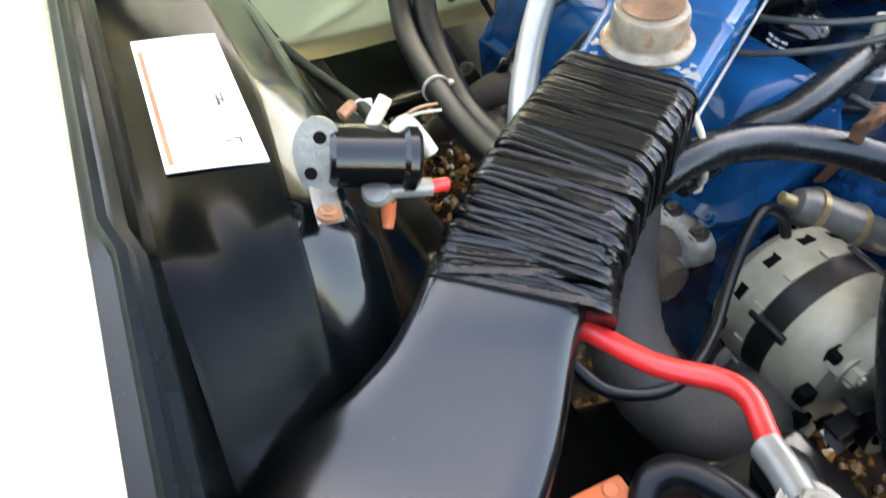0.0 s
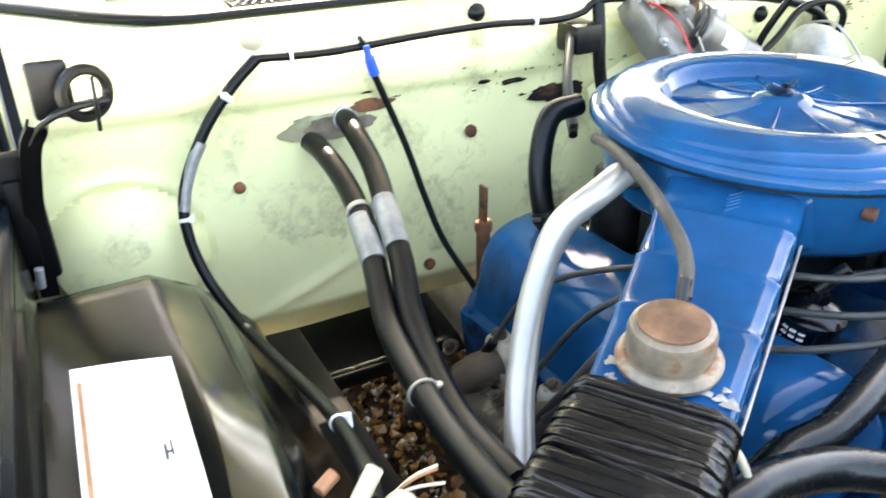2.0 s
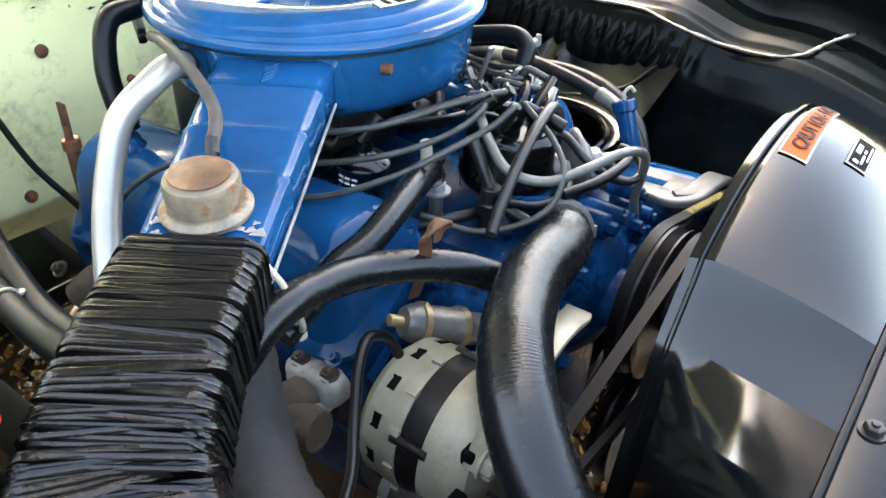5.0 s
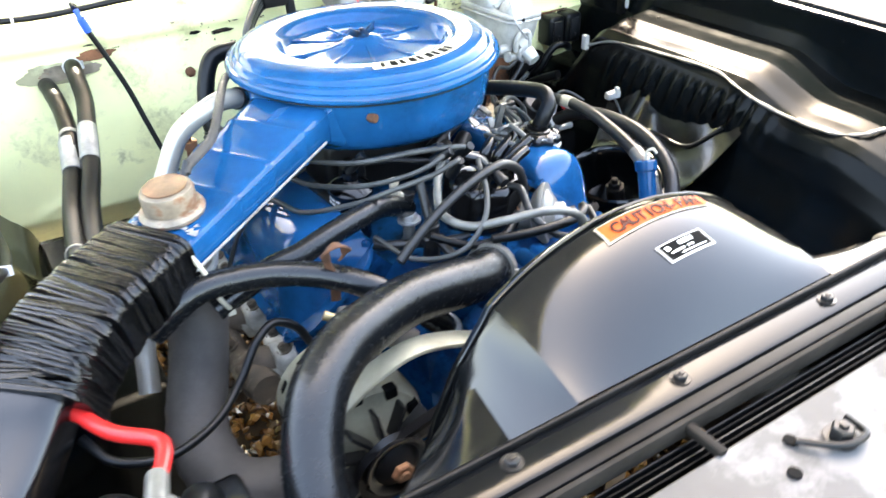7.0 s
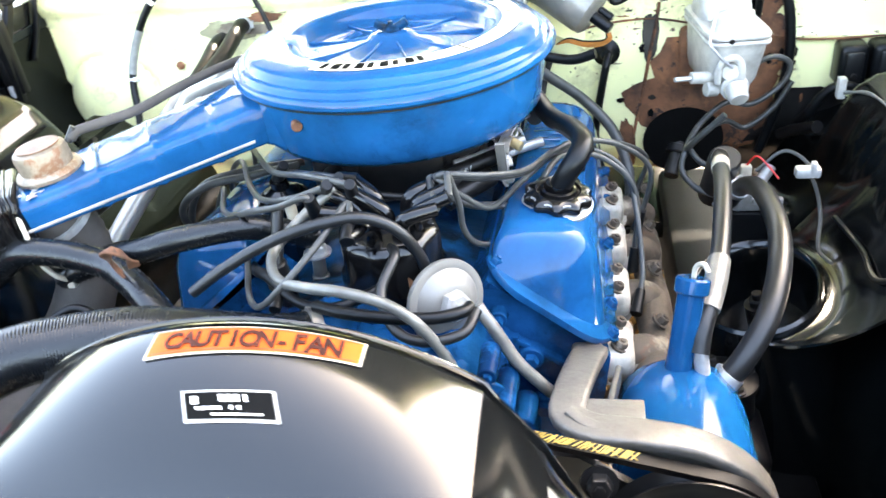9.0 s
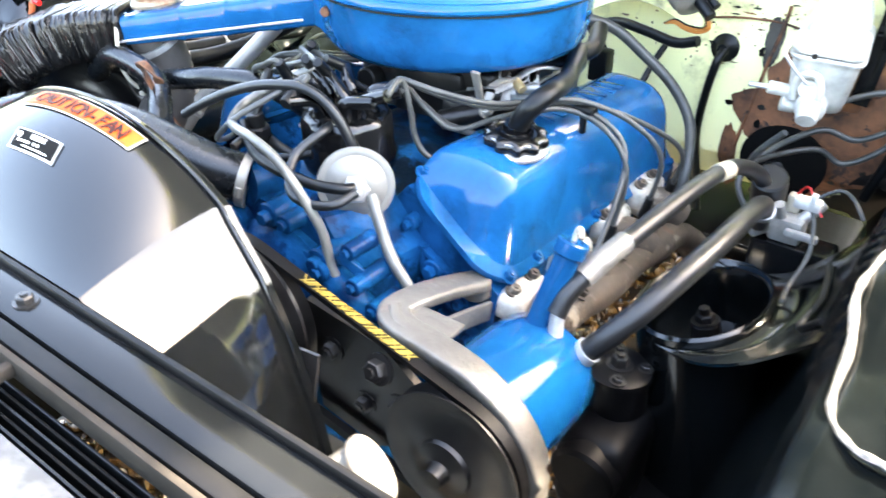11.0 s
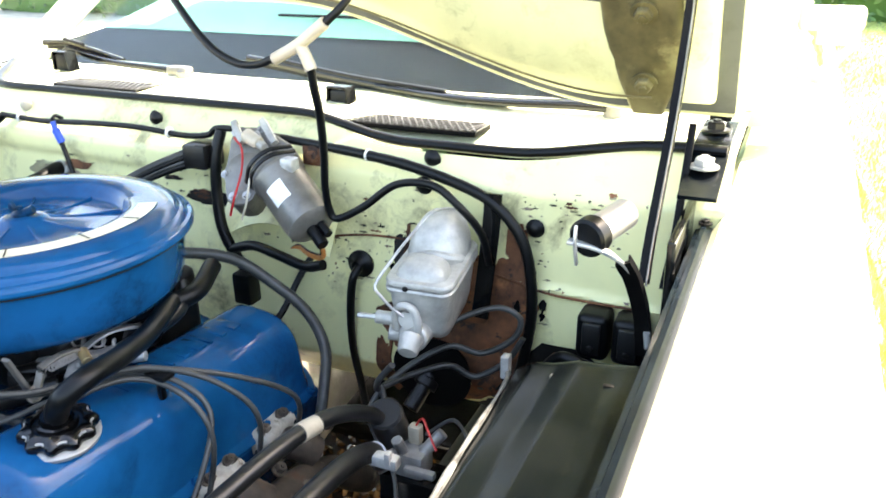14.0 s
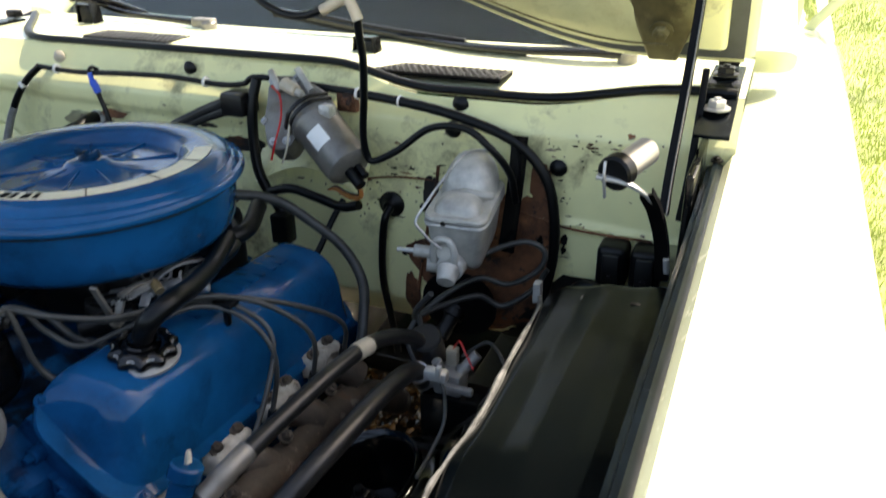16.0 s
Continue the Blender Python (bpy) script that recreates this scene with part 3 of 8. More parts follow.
part("mirror_stem", sweep([(0.902, 1.255, 1.075), (0.868, 1.258, 1.035), (0.83, 1.262, 0.985), (0.81, 1.27, 0.94)], round_rect(0.012, 0.022, 0.004, 3), 6), M_GREEN_OUT, mirror)
part("mirror_stem", sweep([(0.795, 1.255, 1.095), (0.802, 1.258, 1.05), (0.805, 1.262, 0.99), (0.806, 1.27, 0.94)], round_rect(0.010, 0.022, 0.004, 3), 6), M_GREEN_OUT, mirror)
for xa, xb, za, zb in ((0.722, 0.746, 1.088, 0.999), (0.750, 0.773, 1.066, 1.004)):
    part("pillar_gap", sweep([(xa, 1.10, za), ((xa + xb) / 2, 1.10, (za + zb) / 2), (xb, 1.10, zb)], round_rect(0.005, 0.004, 0.001, 2), 4, up=(0, 1, 0)), M_RUBBER, car, "thin black rubber strip by the pillar")


def side_profile(s):
    return [(s * x, z) for x, z in ((0.733, 0.944), (0.742, 0.958), (0.79, 0.972), (0.85, 0.965), (0.90, 0.925), (0.925, 0.83), (0.93, 0.66), (0.92, 0.45))]


def along(table, u):
    f = u * (len(table) - 1)
    i = min(len(table) - 2, int(f))
    t = f - i
    return tuple(a + (b - a) * t for a, b in zip(table[i], table[i + 1]))


for s, side in ((-1, "near"), (1, "far")):
    prof = side_profile(s)

    swing = lambda y: max(-0.014, min(0.014, -0.008 - 0.04 * y)) if s < 0 else 0.0

    def fender_place(u, v):
        y = -1.15 + 2.45 * u
        x, z = along(prof, v)
        x += s * swing(y)
        return Vector((x, y, z + 0.020 * (min(y, 0.8) + 0.2) * (1 if z > 0.7 else 0)))

    fender = part("fender", sheet(42, 28, fender_place, 0.003), M_GREEN_OUT, car, "glossy pale green front fender")
    notch = lambda y: 0.006 * ease(-0.28, -0.30, y) * ease(-0.62, -0.45, y) if s < 0 else 0.0
    lipv = []
    for i in range(61):
        y = -1.1 + 1.50 * i / 60
        z = 0.940 + 0.018 * (y + 0.2)
        n_, w_ = notch(y), swing(y)
        lipv.append([Vector((s * x, y, z + h)) for x, h in ((0.735 + w_, -0.004), (0.735 + w_, 0.004), (0.729 + w_ - n_, 0.006), (0.7255 + w_ - n_, 0.011), (0.7205 + w_ - n_, 0.010), (0.718 + w_ - n_, 0.003), (0.713 + w_ - n_, 0.001), (0.713 + w_ - n_, -0.012))])
    lip = part("fender_lip", loft(lipv), M_BLACK_LIP, fender, "scuffed black fender lip with a raised bead")
    for y in (-0.86, 0.34):
        part("bolt", hexnut((s * (0.724 + swing(y)), y, 0.9515 + 0.018 * (y + 0.2)), (0, 0, 1), 0.0055, 0.005), M_STEEL_DARK, lip)


# black inner aprons over the wheels
LEFT = [(-0.7155, 0.935), (-0.713, 0.915), (-0.706, 0.906), (-0.655, 0.908), (-0.613, 0.9072), (-0.610, 0.9060), (-0.580, 0.8888), (-0.575, 0.8840), (-0.561, 0.861), (-0.547, 0.76), (-0.54, 0.66), (-0.535, 0.45)]
RIGHT = [(0.7155, 0.935), (0.713, 0.90), (0.706, 0.875), (0.67, 0.8675), (0.636, 0.866), (0.632, 0.8648), (0.613, 0.8580), (0.609, 0.8570), (0.585, 0.853), (0.570, 0.842), (0.560, 0.82), (0.548, 0.78), (0.533, 0.70), (0.50, 0.60), (0.48, 0.42)]


def apron_left(u, v):
    y = -1.05 + 1.40 * u
    x, z = along(LEFT, v)
    x -= max(-0.014, min(0.014, -0.008 - 0.04 * y)) * ease(-0.66, -0.70, x)
    top = ease(0.62, 0.88, z) * ease(0.935, 0.90, z + 0.001)
    z -= top * (0.15 * ease(0.075, 0.16, y) + 0.17 * ease(-0.26, -0.40, y))
    x += 0.075 * ease(0.86, 0.60, z) * ease(-0.30, -0.12, y)
    x -= 0.022 * ease(-0.10, -0.32, y) * ease(-0.655, -0.61, x)
    z -= 0.016 * math.exp(-(((x + 0.645) / 0.04) ** 2 + ((y + 0.33) / 0.05) ** 2))
    z += 0.009 * math.exp(-((x + 0.66) / 0.05) ** 2) * math.exp(-((y + 0.372 + 0.25 * (x + 0.66)) / 0.012) ** 2)
    z -= 0.007 * math.exp(-(((x + 0.678) / 0.018) ** 2 + ((y + 0.262) / 0.022) ** 2))
    z += 0.006 * math.exp(-(((x + 0.650) / 0.014) ** 2 + ((y + 0.30) / 0.016) ** 2))
    z += 0.0025 * noise.noise(Vector((x * 14, y * 9, 1))) * (1 if abs(x) < 0.70 else 0)
    return Vector((x, y, z))


def apron_right(u, v):
    y = -1.05 + 1.40 * u
    x, z = along(RIGHT, v)
    top = ease(0.60, 0.84, z) * ease(0.93, 0.88, z)
    z -= top * (0.14 * ease(0.12, 0.25, y) + 0.035 * ease(-0.18, -0.32, y) + 0.09 * ease(-0.36, -0.75, y))
    x -= top * 0.02 * ease(0.10, 0.24, y)
    quilt = ease(0.76, 0.79, z) * ease(0.835, 0.81, z) * ease(0.12, 0.05, y) * ease(-0.30, -0.2, y)
    x -= 0.004 * quilt * math.sin(y * 230 + 40 * z)
    z += 0.002 * noise.noise(Vector((x * 12, y * 9, 4)))
    return Vector((x, y, z))


CREASE = 4.9 / 11
apr_l = part("inner_apron", sheet(110, 44, lambda u, v: apron_left(u, CREASE * v), 0.003), M_APRON, car, "dusty satin black inner apron")
part("apron_slope", sheet(110, 48, lambda u, v: apron_left(u, CREASE + (1 - CREASE) * v), 0.003), M_APRON_GLOSSY, car, "glossy black sloping side of the apron")
apr_r = part("inner_apron", sheet(280, 84, apron_right, 0.003), M_APRON, car, "satin black inner apron with pleated side")
def on_sticker(u, v, lift=0.0):
    return Vector((-0.6800 + 0.061 * u - 0.0085 * v, -0.027 - 0.017 * u - 0.174 * v, 0.9118 + 0.0008 * math.sin(u * 3) + lift))


part("sticker", sheet(6, 10, on_sticker, 0.0008), M_WHITE, apr_l, "bright white worn paper label")
part("sticker_rule", sheet(2, 8, lambda u, v: on_sticker(0.05 + 0.05 * u, 0.10 + 0.86 * v, 0.0004), 0.0003), M_COPPER, apr_l, "faded brown rule")
part("sticker_stain", sheet(3, 3, lambda u, v: on_sticker(0.04 + (0.22 - 0.14 * v) * u, 0.02 + 0.13 * v, 0.0003), 0.0003), M_DECAL, apr_l, "yellowed corner")
for u0, v0, u1, v1 in ((0.72, 0.52, 0.75, 0.60), (0.78, 0.50, 0.80, 0.58), (0.72, 0.555, 0.80, 0.565), (0.62, 0.845, 0.72, 0.855), (0.74, 0.83, 0.82, 0.84), (0.80, 0.84, 0.82, 0.875)):
    part("print_bar", sheet(1, 1, lambda u, v: on_sticker(u0 + (u1 - u0) * u, v0 + (v1 - v0) * v, 0.0005), 0.0003), M_WIRE_GREY, apr_l)
edge = [(0.690, -0.448, 0.843), (0.662, -0.432, 0.839), (0.640, -0.420, 0.834), (0.620, -0.412, 0.830), (0.598, -0.400, 0.825), (0.579, -0.364, 0.820), (0.574, -0.29, 0.822), (0.563, -0.235, 0.835), (0.568, -0.19, 0.844), (0.576, -0.14, 0.852), (0.571, -0.042, 0.851), (0.564, 0.087, 0.843), (0.549, 0.146, 0.824)]
part("seam_sealer", sweep(edge, [(0.004, 0.0), (0.0022, 0.003), (-0.0015, 0.0034), (-0.004, 0.001), (-0.002, -0.003), (0.002, -0.003)], 6, scale=lambda f, k: 0.72 + 0.30 * math.sin(f * 37) * math.sin(f * 61)), M_SEALER, apr_r, "pale grey seam sealer with worn paint")
part("clip", box((0.541, 0.140, 0.817), (0.551, 0.153, 0.845), 0.002), M_LINE_GREY, apr_r)
part("drain_slot", box((0.668, 0.082, 0.867), (0.679, 0.087, 0.8725), 0.001), M_FIN, apr_r)
part("plug", turned([(0, 0), (0.012, 0), (0.012, 0.002), (0, 0.003)], (0.622, 0.098, 0.8585), (0, 0, 1), 20), M_WIRE_GREY, apr_r)
TOWER, TAXIS = Vector((0.412, -0.098, 0.690)), Vector((-0.24, -0.06, 1.0)).normalized()


def mouth(a, r, h):
    x, y, z = Vector((1, 0, 0.24)).normalized(), None, TAXIS
    y = z.cross(x).normalized()
    return TOWER + x * math.cos(a) * r * 0.95 + y * math.sin(a) * r * 1.16 + z * h


turns = [2 * math.pi * i / 48 for i in range(48)]
tower = loft([[mouth(a, r, h) for a in turns] for r, h in ((0.120, -0.26), (0.092, -0.12), (0.080, -0.05), (0.0765, -0.012), (0.0755, 0.0), (0.0725, 0.003), (0.069, 0.001), (0.066, -0.006), (0.062, -0.030), (0.054, -0.070), (0.030, -0.075))])
part("spring_tower", tower, M_APRON_GLOSSY, apr_r, "black spring tower with an open top")
part("shock_stud", put(put(rod(TOWER - TAXIS * 0.075, TOWER - TAXIS * 0.030, 0.016, 18), rod(TOWER - TAXIS * 0.032, TOWER - TAXIS * 0.012, 0.006, 10)), hexnut(TOWER - TAXIS * 0.030, TAXIS, 0.011, 0.010)), M_ARM, apr_r, "dark shock absorber stud")


def skirt_place(u, v):
    a = radians(-105 + 190 * u)
    rim_ = mouth(a, 0.0775, -0.008)
    foot = Vector((0.555 - 0.02 * ease(0.6, 1.0, u), -0.24 + 0.30 * u, 0.790 - 0.05 * ease(0.7, 1.0, u)))
    p = rim_.lerp(foot, v)
    p.z -= 0.034 * math.sin(v * math.pi) * (1 - 0.4 * v)
    return p


part("tower_skirt", sheet(28, 14, skirt_place, 0.003), M_APRON_GLOSSY, apr_r, "black panel that joins the tower to the apron")
bolt_strip = [skirt_place(0.12, 0.9), skirt_place(0.30, 0.62), skirt_place(0.55, 0.55), skirt_place(0.80, 0.62)]
part("skirt_wire", tube([p + Vector((0, 0, 0.006)) for p in bolt_strip], 0.0032, 8), M_RUBBER, apr_r, "thin black wire along the panel")
for s in (-1, 1):
    part("chassis_rail", box((s * 0.42 - 0.06, -1.0, 0.36), (s * 0.42 + 0.06, 0.6, 0.50), 0.012), M_FIN, car, "black chassis rail")
part("crossmember", sweep([(-0.40, -0.22, 0.34), (-0.15, -0.22, 0.27), (0.15, -0.22, 0.27), (0.40, -0.22, 0.34)], round_rect(0.14, 0.08, 0.02), 6), M_BLACK, car, "black crossmember")

# wheels under the fenders
for s in (-1, 1):
    wheel = part("wheel", turned([(0.02, -0.03), (0.10, -0.03), (0.15, 0.02), (0.178, 0.05), (0.184, 0.06), (0.184, -0.07), (0.02, -0.07)], (s * 0.745, -0.12, 0.318), (s, 0, 0), 40), M_STEEL_DARK, car, "dark steel wheel")
    part("tyre", turned([(0.185, -0.085), (0.24, -0.095), (0.295, -0.085), (0.314, -0.06), (0.318, 0.0), (0.314, 0.06), (0.295, 0.085), (0.24, 0.095), (0.185, 0.085), (0.182, 0.0)], (s * 0.745, -0.12, 0.318), (s, 0, 0), 48), M_RUBBER, wheel, "black rubber tyre")

# front rail, slot and grey slam panel
part("front_rail", box((-0.705, -0.676, 0.850), (0.705, -0.640, 0.880), 0.004), M_BLACK, car, "black radiator support rail")
part("rail_ridge", sweep([(-0.70, -0.643, 0.882), (0.70, -0.643, 0.882)], round_rect(0.005, 0.008, 0.002, 2), 0), M_ARM, car)
part("rail_flange", box((-0.705, -0.690, 0.866), (0.705, -0.677, 0.8785), 0.002), M_ARM, car, "black support flange with bolt holes")
part("flange_edge", box((-0.705, -0.696, 0.860), (0.705, -0.691, 0.878), 0.0015), M_TAN, car)
panel = part("slam_panel", sheet(40, 16, lambda u, v: Vector((-0.72 + 1.44 * u, -0.728 - 0.466 * v, 0.870 + 0.008 * math.exp(-((v - 0.35) / 0.08) ** 2) - 0.05 * v * v)), 0.004), M_GREY_PANEL, car, "grey painted slam panel")
for x, y in ((-0.034, -0.748), (-0.058, -0.770), (0.20, -0.753), (0.42, -0.76), (-0.33, -0.76)):
    part("bolt_hole", turned([(0, 0), (0.0055, 0), (0.0055, 0.004), (0, 0.004)], (x, y, 0.868), (0, 0, 1), 14), M_INK, panel)
part("stud_bolt", hexnut((-0.001, -0.767, 0.8715), (0, 0, 1), 0.009, 0.012), M_STEEL_DARK, panel)
part("latch_wire", tube([(-0.034, -0.752, 0.874), (-0.012, -0.775, 0.877), (0.012, -0.778, 0.877), (0.018, -0.758, 0.875)], 0.003, 8), M_RUBBER, panel)
for x in (-0.09, 0.17, 0.46, -0.42):
    part("strap", box((x, -0.730, 0.866), (x + 0.008, -0.692, 0.8745), 0.0015), M_TAN, car, "tan strap across the slot")
for x, y in ((-0.227, -0.656), (-0.06, -0.66), (0.13, -0.66)):
    part("rail_bolt", hexnut((x, y, 0.880), (0, 0, 1), 0.006, 0.006), M_STEEL_DARK, car)
part("nose_panel", box((-0.90, -1.24, 0.35), (0.90, -1.18, 0.84), 0.02), M_GREEN_OUT, car, "pale green nose panel")

# small things fixed to the bulkhead
for x, z, r in ((-0.160, 0.867, 0.0085), (-0.229, 0.688, 0.0085), (-0.472, 0.853, 0.007), (-0.05, 0.80, 0.006)):
    y = firewall_y(x, z)
    part("plug", turned([(0, 0), (r, 0), (r, 0.004), (r * 0.6, 0.006), (0, 0.0065)], (x, y, z), (0, -1, 0), 14), M_RUST, car, "rusty bulkhead plug")


def patch(cx, cz, w, h, seed, lift=0.0025, ragged=0.35):
    """A ragged rust or plain dark patch that lies on the bulkhead."""
    b = bmesh.new()
    rows = []
    for q in (0.0, 0.12, 0.3, 0.5, 0.7, 0.85, 1.0):
        row = []
        for k in range(36):
            a = 2 * math.pi * k / 36
            f = 1 + ragged * noise.noise(Vector((math.cos(a) * 1.5, math.sin(a) * 1.5, seed))) + 0.5 * ragged * noise.noise(Vector((math.cos(a) * 5, math.sin(a) * 5, seed + 9)))
            x, z = cx + math.cos(a) * w * f * max(q, 0.02), cz + math.sin(a) * h * f * max(q, 0.02)
            row.append(b.verts.new((x, firewall_y(x, z) - lift, z)))
        rows.append(row)
    for p, q in zip(rows, rows[1:]):
        for k in range(36):
            b.faces.new((p[k], p[(k + 1) % 36], q[(k + 1) % 36], q[k]))
    b.faces.new(rows[0])
    return b


part("rust_dark_patch", patch(-0.36, 0.908, 0.056, 0.017, 1.0), M_STAINED, car, "stained tan patch round the heater pipes")
part("rust_dark_patch", patch(-0.352, 0.906, 0.040, 0.011, 9.0, 0.0030, 0.6), M_RUST_CAP, car)
part("rust_dark_patch", patch(-0.300, 0.925, 0.030, 0.008, 2.0), M_RUST, car)
part("rust_dark_patch", patch(-0.035, 0.905, 0.022, 0.008, 3.0), M_RUST, car)
part("rust_dark_patch", patch(-0.095, 0.925, 0.018, 0.004, 4.0), M_STEEL_DARK, car)
part("rust_dark_patch", patch(-0.14, 0.93, 0.010, 0.003, 5.0), M_STEEL_DARK, car)
part("rust_dark_patch", patch(0.41, 0.745, 0.122, 0.112, 6.0, 0.0025, 0.42), M_RUST, car, "large rusty brown patch below the brake cylinder")
# Two dark patches laid over the pale green of the low corner.
part("rust_dark_patch", patch(0.575, 0.685, 0.10, 0.062, 15.0, 0.0029, 0.4), M_STEEL_DARK, car, "dark patch on the lower bulkhead corner")
part("rust_dark_patch", patch(0.498, 0.627, 0.060, 0.030, 17.0, 0.0042, 0.4), M_STEEL_DARK, car)
part("rust_dark_patch", patch(0.49, 0.83, 0.03, 0.06, 7.0, 0.0032), M_RUST, car)
part("rust_dark_patch", patch(0.285, 0.66, 0.016, 0.06, 8.0), M_RUST, car)
for k in range(96):
    x, z = rng.choice([(0.33, 0.885), (0.34, 0.895), (0.31, 0.84), (0.56, 0.955), (0.62, 0.935), (0.30, 0.895), (0.20, 0.82), (0.50, 0.87), (-0.12, 0.925), (-0.3, 0.93), (-0.08, 0.94)])
    x, z = x + rng.gauss(0, 0.045), z + rng.gauss(0, 0.012)
    part("paint_chip", patch(x, z, 0.001 + 0.006 * rng.random() ** 2.5, rng.uniform(0.0005, 0.0018), 20.0 + k, 0.0028, 0.9), M_STEEL_DARK if k % 3 else M_RUST_CAP, car)
crease = [(x, firewall_y(x, z) - 0.003, z) for x, z in ((0.330, 0.905), (0.326, 0.87), (0.318, 0.83), (0.312, 0.79), (0.303, 0.74), (0.295, 0.69))]
part("panel_edge", sweep(crease, round_rect(0.006, 0.005, 0.002, 2), 6), M_RUST, car, "rusty raw panel edge")
part("rust_dark_patch", patch(0.318, 0.855, 0.012, 0.04, 11.0, 0.0034), M_STEEL_DARK, car)
part("rust_dark_patch", patch(0.490, 0.90, 0.016, 0.03, 12.0, 0.0034), M_RUST, car)
part("rust_dark_patch", patch(-0.02, 0.90, 0.05, 0.012, 13.0), M_STEEL_DARK, car)
soot = random.Random(77)
for k in range(22):
    a = soot.uniform(0, 6.28)
    x, z = 0.41 + math.cos(a) * soot.uniform(0.085, 0.145), 0.755 + math.sin(a) * soot.uniform(0.08, 0.135)
    part("rust_dark_patch", patch(x, z, soot.uniform(0.002, 0.006), soot.uniform(0.003, 0.011), 40.0 + k, 0.0036 + 0.00004 * k, 0.5), (M_STEEL_DARK, M_RUST, M_INK)[k % 3], car)
line = [(x, firewall_y(x, z) - 0.0024, z) for x, z in ((0.199, 0.868), (0.245, 0.877), (0.29, 0.881), (0.335, 0.879), (0.43, 0.858), (0.526, 0.839), (0.588, 0.834), (0.655, 0.836))]
part("panel_seam", sweep(line, round_rect(0.0035, 0.003, 0.001, 2), 8), M_RUST, car, "rust-stained lapped panel seam")
wear = random.Random(31)
for k in range(110):
    cx, cz, sx, sz = wear.choice([(0.33, 0.882, 0.06, 0.006), (0.27, 0.87, 0.04, 0.02), (0.30, 0.93, 0.03, 0.02), (0.52, 0.86, 0.02, 0.03), (0.60, 0.836, 0.05, 0.004), (0.14, 0.86, 0.05, 0.02), (0.22, 0.80, 0.03, 0.05), (0.56, 0.965, 0.05, 0.010), (0.05, 0.93, 0.05, 0.015)])
    x, z = cx + wear.gauss(0, sx), cz + wear.gauss(0, sz)
    if abs(x) > 0.70 or z > 0.985:
        continue
    part("paint_chip", patch(x, z, 0.0008 + 0.007 * wear.random() ** 2.5, wear.uniform(0.0004, 0.0022), 120.0 + k, 0.0027 + 0.000008 * k, 0.9), (M_RUST, M_STEEL_DARK, M_RUST_CAP, M_STAINED)[k % 4], car)
hole = turned([(0.056, 0.012), (0.050, 0.006), (0.046, -0.02), (0, -0.021)], (0.372, 0.330, 0.688), (0, -1, 0), 36, wave=lambda a, k: 1 + 0.12 * math.cos(a) ** 2)
part("pedal_opening", hole, M_INK, car, "dark round opening in the rusty plate")
shaft = put(rod((0.372, 0.34, 0.690), (0.352, 0.285, 0.640), 0.0125, 16), rod((0.366, 0.322, 0.674), (0.362, 0.312, 0.665), 0.018, 16))
solo("steering_shaft", shaft, M_STEEL_DARK, "dark rusty steering shaft out of the bulkhead opening", "steering shaft")
gr = turned([(0.0, 0.0), (0.021, 0.0), (0.021, 0.004), (0.012, 0.008), (0.008, 0.016), (0.004, 0.016), (0, 0.016)], (0.252, 0.338, 0.834), (0, -1, 0), 28)
part("grommet", gr, M_RUBBER, car, "black rubber grommet")
for x in (0.606, 0.652):
    f = part("flap", box((x - 0.021, 0.300, 0.770), (x + 0.021, 0.345, 0.833), 0.009, 3), M_RUBBER, car, "black rubber bulkhead cover")
    part("flap_rib", box((x - 0.012, 0.296, 0.779), (x + 0.012, 0.302, 0.824), 0.003), M_RUBBER_GREY, f)
    part("flap_screw", rod((x, 0.298, 0.790), (x, 0.292, 0.790), 0.004, 10), M_STEEL_DARK, f)
strap = sweep([(0.463, 0.322, 0.972), (0.462, 0.318, 0.93), (0.458, 0.312, 0.87), (0.452, 0.305, 0.80)], round_rect(0.024, 0.006, 0.002, 2), 6, up=(0, 1, 0))
part("black_bracket", strap, M_BLACK, car, "black vertical stay on the bulkhead")
for x, z in ((0.355, 0.965), (0.358, 0.997), (0.515, 0.925), (-0.137, 1.012), (-0.43, 1.012)):
    part("harness_clip", turned([(0, 0), (0.011, 0), (0.013, 0.004), (0.008, 0.010), (0, 0.012)], (x, firewall_y(x, z), z), (0, -1, 0), 16), M_RUBBER if x > -0.4 else M_CREAM, car)

# ---- bonnet, propped open ----
bonnet = thing("bonnet", "open pale green bonnet with a ribbed underside", "bonnet", (0, 0.45, 1.09))
HOOD = Vector((0, -0.45, 0.89)).normalized()


def hood_edge(x):
    return Vector((x, 0.455, 1.205 - 0.123 * ease(0.10, 0.66, x + 0.05) ** 1.1 - 0.123 * ease(0.52, 0.735, -x)))


def hood_place(u, v):
    x = -0.735 + 1.47 * u
    e = hood_edge(x)
    top = Vector((x, 0.455, 1.14)) + HOOD * 1.30
    p = e + (top - e) * v
    p.y += 0.035 * math.sin(v * 3.14) * (1 - (x / 0.735) ** 2)
    return p


part("skin", sheet(40, 24, hood_place, 0.02), M_UNDERSIDE, bonnet, "dirty bonnet underside, darkened to dim its reflections and fill")


def rib_path(pts):
    return [hood_place((x + 0.735) / 1.47, v) + Vector((0, -0.018, -0.012)) for x, v in pts]


